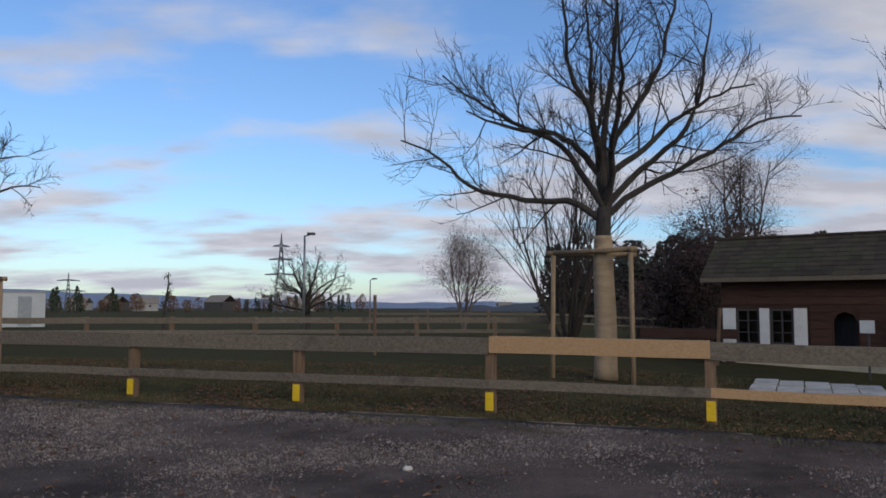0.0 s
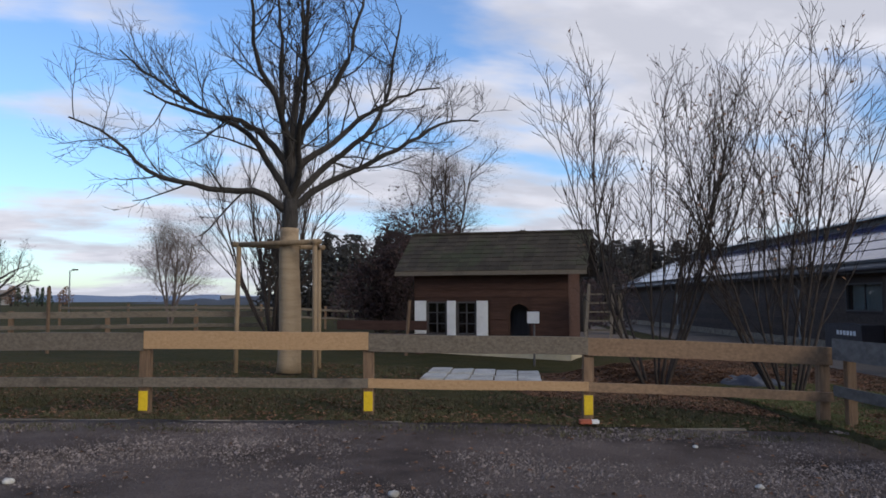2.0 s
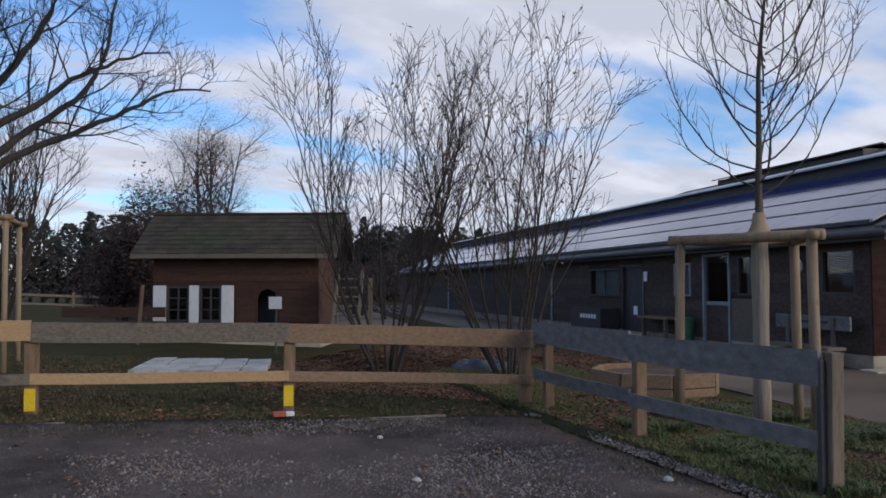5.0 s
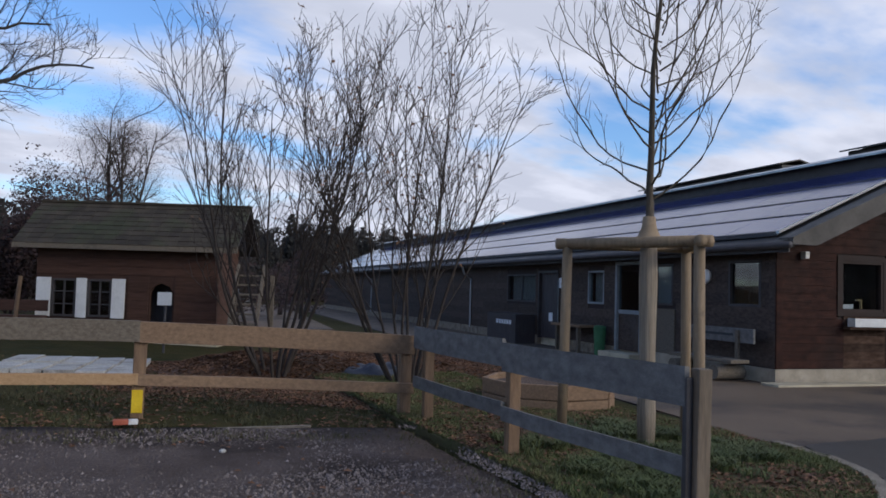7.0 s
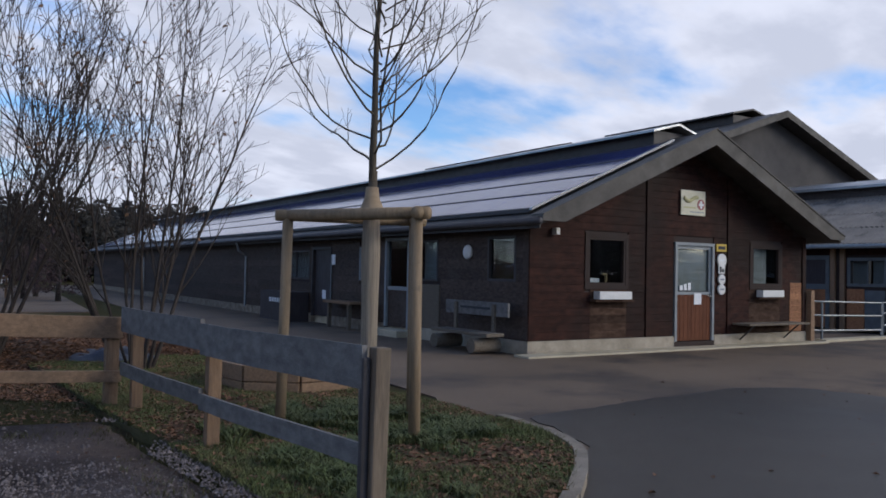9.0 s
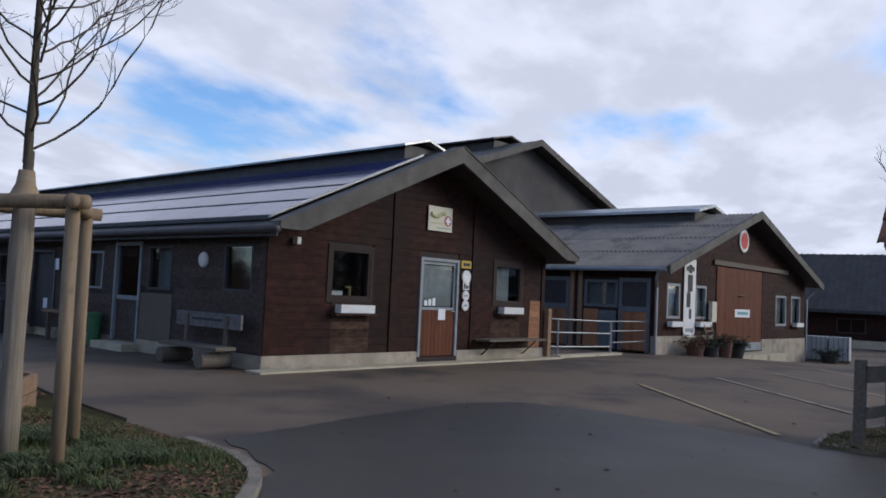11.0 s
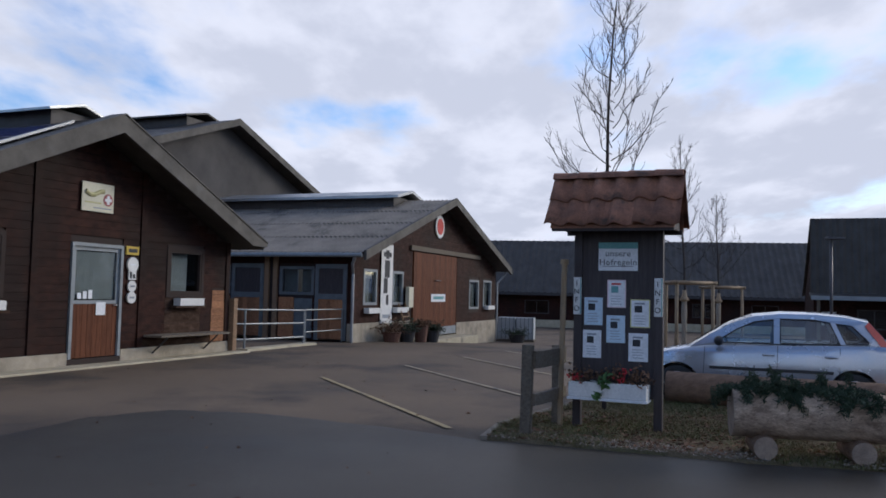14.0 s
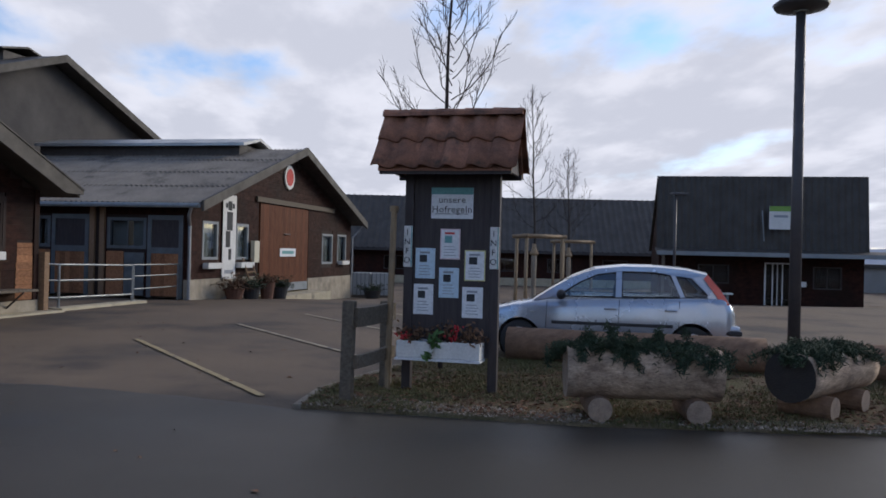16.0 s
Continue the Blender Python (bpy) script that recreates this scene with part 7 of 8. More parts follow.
# ---- the parked car ----
def hatchback():
    gz = ground_z(18.9, -5.3)
    # local x points to the nose, y to its left, z up
    t = thing("hatchback_car", "silver-blue five-door hatchback parked behind the logs", "car", pose(19.62, -5.28, gz, 0, 0, 70))
    LN = 1.91
    wf, wr, R = 1.20, -1.29, 0.335

    def lerp_tab(tab, x):
        for (x0, y0), (x1, y1) in zip(tab, tab[1:]):
            if x0 <= x <= x1:
                k = (x - x0) / (x1 - x0)
                k = k * k * (3 - 2 * k) * 0.4 + k * 0.6
                return y0 + (y1 - y0) * k
        return tab[0][1] if x < tab[0][0] else tab[-1][1]

    belt = [(-1.91, 0.74), (-1.86, 0.86), (-1.72, 0.97), (-1.3, 0.965), (0.0, 0.92), (0.80, 0.89), (1.25, 0.80), (1.6, 0.72), (1.80, 0.62), (1.91, 0.48)]
    width = [(-1.91, 0.60), (-1.80, 0.73), (-1.4, 0.80), (-0.5, 0.825), (0.6, 0.825), (1.2, 0.80), (1.6, 0.72), (1.80, 0.60), (1.91, 0.42)]
    bm = bmesh.new()
    xs = sorted(set([round(-1.91 + 3.82 * i / 70, 3) for i in range(71)]))
    rings = []
    for x in xs:
        w, zb = lerp_tab(width, x), lerp_tab(belt, x)
        low = 0.20 + 0.10 * max(0, abs(x) - 1.6) / 0.31
        arch = low
        for xc in (wf, wr):
            if abs(x - xc) < R:
                arch = max(low, 0.29 + math.sqrt(R * R - (x - xc) ** 2))
        mid_ = 0.55
        zs = [arch, arch + (zb - arch) * 0.25, arch + (zb - arch) * 0.55, arch + (zb - arch) * 0.82, zb]
        half = []
        for z in zs:
            k = (z - 0.2) / (zb - 0.2 + 1e-6)
            bulge = 1 - 0.06 * (abs(k - 0.5) * 2) ** 2
            half.append((w * bulge, z))
        half.append((w * 0.90, zb + 0.012))
        half.append((w * 0.45, zb + 0.035 if x > 0.8 or x < -1.7 else zb + 0.012))
        row = [bm.verts.new((x, y, z)) for y, z in half] + [bm.verts.new((x, -y, z)) for y, z in reversed(half)]
        rings.append(row)
    m = len(rings[0])
    for p, q in zip(rings, rings[1:]):
        for k in range(m - 1):
            bm.faces.new((p[k], q[k], q[k + 1], p[k + 1]))
    bm.faces.new(rings[0])
    bm.faces.new(rings[-1][::-1])
    bmesh.ops.recalc_face_normals(bm, faces=bm.faces)
    body = part("body", bm, "car", t, smooth=True)
    # cabin sides with window openings, mapped to the leaning side plane
    def side_pt(s, x, z):
        zb = lerp_tab(belt, x)
        k = (z - 0.9) / 0.5
        w = lerp_tab(width, x) * 0.93 - 0.155 * max(0, k) - 0.03 * max(0, k) ** 2
        return (x, s * w, z)
    roof_line = [(1.02, 0.87), (0.72, 1.07), (0.42, 1.245), (0.10, 1.365), (-0.3, 1.415), (-0.8, 1.415), (-1.2, 1.385), (-1.50, 1.32), (-1.68, 1.12), (-1.80, 0.93)]
    base_line = [(-1.74, 0.93), (-1.3, 0.93), (-0.6, 0.91), (0.0, 0.89), (0.6, 0.87)]
    outer = [(x, z) for x, z in roof_line] + base_line
    winA = [(0.64, 0.955), (0.30, 1.175), (0.06, 1.285), (-0.20, 1.325), (-0.20, 0.965)]
    winB = [(-0.30, 0.968), (-0.30, 1.335), (-0.75, 1.335), (-0.98, 1.30), (-1.12, 0.985)]
    winC = [(-1.20, 0.995), (-1.07, 1.29), (-1.28, 1.26), (-1.50, 1.03), (-1.48, 1.0)]
    for s in (-1, 1):
        bm2 = panel(outer, [winA, winB, winC], 0.0, lambda a, d, z: side_pt(s, a, z))
        bmesh.ops.remove_doubles(bm2, verts=bm2.verts, dist=1e-5)
        for w in list(bm2.faces):
            pass
        part("cabin_side", bm2, "car", t)
        for nm, wn in (("front_window", winA), ("rear_window", winB), ("quarter_window", winC)):
            gm = bmesh.new()
            cx, cz = sum(p[0] for p in wn) / len(wn), sum(p[1] for p in wn) / len(wn)
            gm.faces.new([gm.verts.new(Vector(side_pt(s, cx + (x - cx) * 1.03, cz + (z - cz) * 1.03)) - Vector((0, s * 0.008, 0))) for x, z in wn])
            g = part(nm, gm, "car_glass" if nm != "quarter_window" else "glass", t)
            g.visible_shadow = False
            em = bmesh.new()
            ring = [Vector(side_pt(s, x, z)) + Vector((0, s * 0.004, 0)) for x, z in wn]
            tube(em, ring + ring[:1], 0.011, 6)
            part("window_seal", em, "black_plastic", g)
    # roof skin, screens
    def skin(line, name, mk, inset=0.0):
        sb = bmesh.new()
        rows_ = []
        for x, z in line:
            w = side_pt(1, x, z)[1] - inset
            rows_.append([sb.verts.new((x + 0.03 * (1 - (j / 4) ** 2 if abs(z - 1.1) < 0.28 else 0) * (1 if x > 0 else -1), w * j / 4, z + 0.035 * (1 - (j / 4) ** 2))) for j in range(-4, 5)])
        for p, q in zip(rows_, rows_[1:]):
            for k in range(8):
                sb.faces.new((p[k], p[k + 1], q[k + 1], q[k]))
        return part(name, sb, mk, t, smooth=True)
    skin(roof_line[3:8], "roof", "car")
    g1 = skin([(1.0, 0.885)] + roof_line[1:4], "windscreen", "car_glass", 0.03)
    g2 = skin(roof_line[7:9], "tailgate_window", "glass", 0.03)
    skin([(-1.68, 1.10), (-1.80, 0.93), (-1.83, 0.86)], "tailgate", "car")
    g1.visible_shadow = g2.visible_shadow = False
    # lamps, bumpers, trim
    for s in (-1, 1):
        tl = bmesh.new()
        pts = [(-1.50, 1.325), (-1.66, 1.13), (-1.77, 0.96), (-1.80, 0.90), (-1.69, 0.90), (-1.60, 1.04), (-1.44, 1.27)]
        a_ = [tl.verts.new(Vector(side_pt(s, x, z)) + Vector((-0.008, s * 0.014, 0))) for x, z in pts]
        b_ = [tl.verts.new(Vector(side_pt(s, x, z)) + Vector((-0.014, -s * 0.12, 0.0))) for x, z in pts]
        tl.faces.new(a_)
        for i in range(len(pts)):
            j = (i + 1) % len(pts)
            tl.faces.new((a_[i], a_[j], b_[j], b_[i]))
        bmesh.ops.recalc_face_normals(tl, faces=tl.faces)
        part("tail_light", tl, "tail_red", t, "red tall tail light")
        hl = bmesh.new()
        bmesh.ops.create_uvsphere(hl, u_segments=14, v_segments=8, radius=1, matrix=Matrix.Translation((1.62, s * 0.58, 0.655)) @ Matrix.Diagonal((0.16, 0.12, 0.075, 1)))
        part("headlight", hl, "car_glass", t, smooth=True)
        wd = lambda x: lerp_tab(width, x)
        part("door_moulding", boxes((-1.02, 0.72, s * 0.815 - 0.012, s * 0.815 + 0.014, 0.545, 0.592), bevel=0.006), "black_plastic", t)
        for x in (-0.25, 0.80, -1.10):
            sm = bmesh.new()
            top = 0.93 if x < 0.5 else 0.88
            tube(sm, [(x + 0.02, s * (wd(x) * 0.965), 0.30), (x, s * (wd(x) + 0.0015), 0.58), (x - 0.01, s * wd(x) * 0.955, top)], 0.005, 5)
            part("door_gap", sm, "black_plastic", body)
        for x in (-0.12, -0.98):
            part("door_handle", boxes((x - 0.10, x + 0.08, s * 0.815, s * 0.845, 0.78, 0.815), bevel=0.012), "car", t)
        mr = bmesh.new()
        bmesh.ops.create_uvsphere(mr, u_segments=12, v_segments=8, radius=1, matrix=Matrix.Translation((0.58, s * 0.90, 0.985)) @ Matrix.Diagonal((0.07, 0.11, 0.075, 1)))
        part("mirror", mr, "black_plastic", t, smooth=True)
        part("blinker", boxes((0.98, 1.04, s * 0.80, s * 0.828, 0.70, 0.725), bevel=0.004), "curtain", t)
    part("rear_bumper", boxes((-1.97, -1.70, -0.70, 0.70, 0.33, 0.60), bevel=0.05), "car", t)
    part("rear_bumper_trim", boxes((-1.985, -1.62, -0.73, 0.73, 0.46, 0.53), bevel=0.02), "black_plastic", t)
    part("front_bumper", boxes((1.70, 1.93, -0.62, 0.62, 0.25, 0.52), bevel=0.06), "car", t)
    part("underbody", boxes((-1.7, 1.7, -0.62, 0.62, 0.22, 0.5)), "black_plastic", t)
    # wheels
    for x in (wf, wr):
        for s in (-1, 1):
            wm = bmesh.new()
            tube(wm, [(x, s * 0.62, 0.285), (x, s * 0.64, 0.285), (x, s * 0.77, 0.285), (x, s * 0.79, 0.285)], [0.25, 0.285, 0.285, 0.25], 26)
            wh = part("wheel", wm, "rubber", t, smooth=True)
            rm = bmesh.new()
            tube(rm, [(x, s * 0.775, 0.285), (x, s * 0.800, 0.285)], [0.20, 0.185], 22)
            part("hubcap", rm, "hub", wh)
            for k in range(7):
                a = k * math.tau / 7
                part("hub_slot", tubes(([(x + 0.09 * math.cos(a), s * 0.802, 0.285 + 0.09 * math.sin(a)), (x + 0.165 * math.cos(a), s * 0.800, 0.285 + 0.165 * math.sin(a))], 0.018), sides=6), "black_plastic", wh)
            am = bmesh.new()
            tube(am, [(x, s * 0.35, 0.31), (x, s * 0.74, 0.31)], R * 0.99, 24, False)
            part("arch_liner", am, "black_plastic", t)
    # inside
    for x in (0.05, -0.85):
        for s in (-0.36, 0.36):
            st_ = part("seat", boxes((x - 0.25, x + 0.25, s - 0.24, s + 0.24, 0.45, 0.62), (x - 0.36, x - 0.22, s - 0.22, s + 0.22, 0.62, 1.10), bevel=0.03), "seat", t)
            part("headrest", boxes((x - 0.36, x - 0.26, s - 0.12, s + 0.12, 1.13, 1.27), bevel=0.03), "seat", st_)
    part("parcel_shelf", boxes((-1.55, -1.2, -0.6, 0.6, 0.88, 0.91)), "seat", t)
    part("dashboard", boxes((0.55, 0.95, -0.68, 0.68, 0.70, 0.93), bevel=0.04), "black_plastic", t)
    sw = bmesh.new()
    tube(sw, [(0.48 + 0.05 * math.sin(a), 0.36 + 0.18 * math.cos(a), 0.93 + 0.17 * math.sin(a)) for a in np.linspace(0, math.tau, 17)], 0.015, 6)
    part("steering_wheel", sw, "black_plastic", t)


hatchback()
far_car = copy_thing(bpy.data.objects["hatchback_car"], pose(30.4, 63.0, ground_z(30, 63), 0, 0, 10))
tagged(far_car, "pale car parked far beyond the long barn", "car")


# ---- things along the barns ----
def wall_bench(u, v0, v1, label):
    t = rel("log_bench", label, "bench", 0, 0, 0)
    part("seat", boxes((u - 0.22, u + 0.22, v0, v1, 0.16, 0.23), bevel=0.015), "wood_grey", t)
    part("backrest", boxes((u + 0.22, u + 0.27, v0 - 0.1, v1 + 0.1, 0.55, 0.84), bevel=0.012), "wood_blue", t)
    for v in (v0 + 0.35, v1 - 0.35):
        part("back_support", boxes((u + 0.18, u + 0.22, v - 0.05, v + 0.05, 0.2, 0.8)), "wood_grey", t)
        part("log_foot", tubes(([(u - 0.36, v, -0.03), (u + 0.30, v, -0.03)], 0.15), sides=16), "wood_grey", t)
    part("print_bar", boxes((u + 0.215, u + 0.2195, v0 + 0.5, v1 - 0.5, 0.68, 0.73)), "ink", t)


wall_bench(-0.62, 0.25, 2.35, "grey timber bench on round log feet at the barn wall")
sh = rel("wall_shelf", "small timber shelf table at the barn wall", "shelf", 0, 0, 0)
part("top", boxes((-0.5, -0.05, 7.1, 8.9, 0.50, 0.57)), "wood_brown", sh)
for v in (7.3, 8.6):
    part("leg", boxes((-0.45, -0.35, v, v + 0.1, -0.25, 0.499)), "wood_grey", sh)
bx = rel("storage_box", "dark low storage box with a pale printed edge", "box", 0, 0, 0)
part("body", boxes((-0.75, -0.06, 10.95, 13.4, -0.25, 0.72)), "black_board", bx)
for k in range(6):
    part("print_bar", boxes((-0.765, -0.752, 11.3 + k * 0.22, 11.44 + k * 0.22, 0.38, 0.52)), "paper", bx)
gbn = rel("waste_bin", "green plastic bin at the barn wall", "bin", -0.25, 6.42, -0.2)
part("body", tubes(([(0, 0, 0), (0, 0, 0.75)], [0.14, 0.17]), sides=14), "green_plastic", gbn)
part("lid", tubes(([(0, 0, 0.751), (0, 0, 0.80)], [0.185, 0.12]), sides=14), "green_plastic", gbn)
rl = rel("wall_lamp", "round white wall lamp", "wall lamp", -0.05, 2.12, 1.9)
rb = bmesh.new()
bmesh.ops.create_uvsphere(rb, u_segments=18, v_segments=10, radius=0.165, matrix=Matrix.Diagonal((0.45, 1, 1, 1)))
part("shade", rb, "white", rl, smooth=True)
part("base", tubes(([(0.05, 0, 0), (0.0, 0, 0)], 0.12), sides=16), "white", rl)
# camera housing at the corner, gives no light
wc = rel("wall_camera", "small white wall lamp at the barn corner", "wall lamp", 0.62, -0.05, 2.33)
part("housing", boxes((-0.05, 0.05, -0.12, 0.03, -0.07, 0.07), bevel=0.015), "white", wc)
pq = rel("barn_sign", "cream sign with a red round emblem on the gable", "sign", 4.83, -0.055, 3.18)
part("plate", boxes((-0.42, 0.42, -0.02, 0.0, -0.29, 0.29), bevel=0.004), "sign_cream", pq)
part("picture", tubes(([(-0.34, -0.022, 0.11), (-0.22, -0.022, 0.04), (-0.10, -0.022, 0.05), (0.03, -0.022, 0.12), (0.14, -0.022, 0.14)], 0.045), sides=8), "sign_olive", pq)
part("emblem", tubes(([(0.26, -0.021, -0.03), (0.26, -0.027, -0.03)], 0.125), sides=24), "sign_red", pq)
part("emblem_mark", boxes((0.225, 0.295, -0.033, -0.0275, -0.12, 0.06), (0.17, 0.35, -0.0325, -0.0275, -0.06, 0.0)), "paper", pq)
part("print_bar", boxes((-0.34, 0.08, -0.026, -0.021, -0.13, -0.095)), "sign_olive", pq)
part("print_bar", boxes((-0.12, 0.36, -0.026, -0.021, -0.225, -0.20)), "ink_grey", pq)
for i, (z, rr) in enumerate(((1.88, 0.16), (1.42, 0.12), (1.18, 0.125))):
    ds = rel("round_sign", "round white sign beside the stable door", "sign", 5.88, -0.06, z - 0.02, 0, "round signs by the door")
    part("disc", tubes(([(0, 0.02, 0), (0, -0.02, 0)], rr), sides=24), "white", ds)
    part("print_bar", boxes((-rr * 0.55, rr * 0.55, -0.026, -0.021, -0.02, 0.02)), "ink_grey" if i else "paper", ds)
ys = rel("name_sign", "small yellow sign with dark print bars", "sign", 5.86, -0.06, 2.16)
part("plate", boxes((-0.18, 0.18, -0.015, 0.015, -0.09, 0.09)), "stone_yellow", ys)
part("print_bar", boxes((-0.12, 0.13, -0.021, -0.0155, -0.04, 0.04)), "ink", ys)
ps = rel("picture_sign", "small white square picture sign", "sign", 5.88, -0.06, 1.64)
part("plate", boxes((-0.11, 0.11, -0.012, 0.012, -0.10, 0.10)), "white", ps)
part("print_bar", boxes((-0.08, -0.02, -0.018, -0.0125, -0.07, 0.07), (0.01, 0.08, -0.018, -0.0125, -0.07, 0.02)), "ink", ps)


def window_box(u, v, z, L):
    t = rel("window_box", "white window box under a barn window", "window box", u, v, z)
    part("box", boxes((-L / 2, L / 2, -0.2, 0.0, 0, 0.17), bevel=0.01), "white", t)
    part("sill_board", boxes((-L / 2 - 0.1, L / 2 + 0.1, -0.17, 0.0, -0.05, -0.002)), "plank_bleach", t)
    part("soil", boxes((-L / 2 + 0.03, L / 2 - 0.03, -0.17, -0.03, 0.171, 0.185)), "soil", t)


window_box(2.2, -0.055, 0.93, 0.95)
window_box(7.65, -0.055, 0.98, 0.85)
wb = rel("wall_table", "folding grey timber table on the barn wall", "table", 7.5, -0.06, 0.30)
part("top", boxes((-1.2, 1.2, -0.5, 0.0, 0, 0.05), bevel=0.008), "wood_grey", wb)
for x in (-0.9, 0.85):
    part("bracket", tubes(([(x, -0.42, 0.0), (x, 0.0, -0.36)], 0.02)), "metal_dark", wb)
ind = rel("window_clutter", "pale and yellow oddments on the window ledge", "clutter", 2.1, 0.12, 1.29)
part("yellow_stand", boxes((0.15, 0.19, 0, 0.05, 0, 0.2), (0.05, 0.19, 0, 0.05, 0.16, 0.2)), "line_yellow", ind)
part("white_boxes", boxes((-0.35, -0.05, 0, 0.06, 0, 0.09)), "paper", ind)


# ---- the railed pen between the barns ----
pen = rel("pen_railing", "galvanised steel railing on a low concrete base", "railing", 0, 0, 0)
part("base", boxes((9.75, 13.2, -0.35, 0.05, -0.7, -0.14), bevel=0.015), "concrete", pen)
for u, z in ((9.87, 0.875), (12.76, 0.82)):
    part("post", tubes(([(u, -0.15, -0.15), (u, -0.15, z)], 0.033)), "metal", pen)
for z in (0.86, 0.49, 0.09):
    part("rail", tubes(([(9.87, -0.15, z), (12.76, -0.15, z - 0.05)], 0.026)), "metal", pen)
    part("rail", tubes(([(9.87, -0.15, z), (9.34, 0.02, z + 0.02)], 0.024)), "metal", pen)
gt = rel("pen_gate", "galvanised steel field gate", "gate", 0, 0, 0)
for u in (12.86, 15.1):
    part("gate_post", tubes(([(u, -0.13, -0.3), (u, -0.13, 0.83)], 0.028)), "metal", gt)
for z in (0.82, 0.52, 0.17):
    part("gate_bar", tubes(([(12.86, -0.13, z), (15.1, -0.13, z)], 0.02)), "metal", gt)
gp = rel("gate_pillar", "warm brown timber gate pillar", "pillar", 9.42, -0.10, -0.2)
part("pillar", boxes((-0.08, 0.08, -0.08, 0.08, 0, 1.35), bevel=0.01), "wood_brown", gp)

# ---- the wide barn's front ----
bn = rel("cloth_banner", "tall white banner with a black patterned shape", "banner", 17.62, -0.46, 0)
part("cloth", boxes((-0.46, 0.46, -0.015, 0.0, 0.33, 3.05)), "white", bn)
for (x0, x1, z0, z1) in ((-0.12, 0.14, 2.55, 2.85), (-0.3, -0.14, 2.62, 2.78), (0.16, 0.32, 2.62, 2.78), (-0.2, 0.2, 1.9, 2.5), (-0.26, 0.05, 1.35, 1.88), (-0.05, 0.14, 0.95, 1.3)):
    sb = bmesh.new()
    box(sb, x0, x1, -0.021, -0.0165, z0, z1)
    part("dark_patch", sb, "ink", bn)
part("print_bar", boxes((-0.3, 0.3, -0.021, -0.0165, 0.5, 0.62)), "ink_grey", bn)
ro = rel("round_emblem", "round white and red emblem in the gable", "sign", 22.44, -0.46, 4.08)
part("ring", tubes(([(0, 0.02, 0), (0, -0.03, 0)], 0.46), sides=28), "white", ro)
part("red_disc", tubes(([(0, -0.031, 0), (0, -0.045, 0)], 0.33), sides=28), "ink_red", ro)
for u in (16.45, 18.65, 28.8):
    t = rel("window_box", "white window box under a barn window", "window box", u, -0.46, 0.68)
    part("box", boxes((-0.5, 0.5, -0.2, 0.0, 0, 0.18), bevel=0.01), "white", t)
    part("soil", boxes((-0.45, 0.45, -0.17, -0.03, 0.181, 0.195)), "soil", t)
lb = rel("letter_box", "cream meter box on the barn wall", "box", 19.35, -0.5, 1.2)
part("body", boxes((-0.2, 0.2, -0.15, 0.0, -0.35, 0.4), bevel=0.015), "sign_cream", lb)
nt_ = rel("small_notice", "small white notice by the big door", "sign", 19.75, -0.47, 1.35)
part("plate", boxes((-0.1, 0.1, -0.01, 0.01, -0.16, 0.16)), "paper", nt_)
ldr = rel("wooden_rack", "small pale timber rack leaning on the barn", "rack", 18.75, -0.75, -0.2)
for x in (-0.35, 0.35):
    part("side_rail", tubes(([(x, -0.25, 0), (x * 0.8, 0.2, 1.2)], 0.03)), "wood_brown", ldr)
for k in range(4):
    part("rung", boxes((-0.36, 0.36, -0.22 + k * 0.11, -0.18 + k * 0.11, 0.15 + k * 0.28, 0.20 + k * 0.28)), "wood_brown", ldr)


def potted(u, v, r, h, leaf, seed, label, pot="terracotta", bush=0.4):
    rnd_ = random.Random(seed)
    g = (B @ Vector((u, v, 0)))
    t = rel("potted_plant", label, "plant", u, v, ground_z(g.x, g.y))
    part("pot", tubes(([(0, 0, 0), (0, 0, h), (0, 0, h + 0.03)], [r * 0.75, r, r * 1.08]), sides=16), pot, t)
    tw, ends = Branches(), []
    for i in range(40):
        q, _ = limb_path(rnd_, Vector((rnd_.uniform(-r, r) * 0.6, rnd_.uniform(-r, r) * 0.6, h)), Vector((rnd_.uniform(-1.3, 1.3), rnd_.uniform(-1.3, 1.3), 0.7)), bush * rnd_.uniform(0.6, 1.2), 4, 0.2, -0.08)
        tw.add(q, 0.008, 0.003, 4)
        ends += q[1:]
    link("twig", tw.mesh(), "bark_hazel", t)
    tagged(link("foliage", leaf_mesh(ends, rnd_, 4, 0.05, 0.05), leaf, t), kind="stuff")


potted(17.0, -1.0, 0.32, 0.30, "leaf_dry", 1, "wide pot with withered brown plants", "terracotta", 0.6)
potted(17.9, -1.15, 0.30, 0.35, "leaf_green", 2, "pot with dark green shrub", "black_plastic", 0.55)
potted(18.8, -1.3, 0.26, 0.55, "leaf_dry", 3, "terracotta pot with dry stems", "terracotta", 0.3)
potted(19.7, -1.35, 0.30, 0.38, "leaf_green", 4, "dark pot with green shrub", "black_plastic", 0.5)
potted(30.3, -1.5, 0.42, 0.35, "leaf_green", 5, "large dark tub with green shrub", "black_plastic", 0.55)


# ---- the round planter on the verge ----
pl = thing("timber_planter", "low octagonal timber planter with soil", "planter", pose(11.35, 8.35, ground_z(11.35, 8.35)))
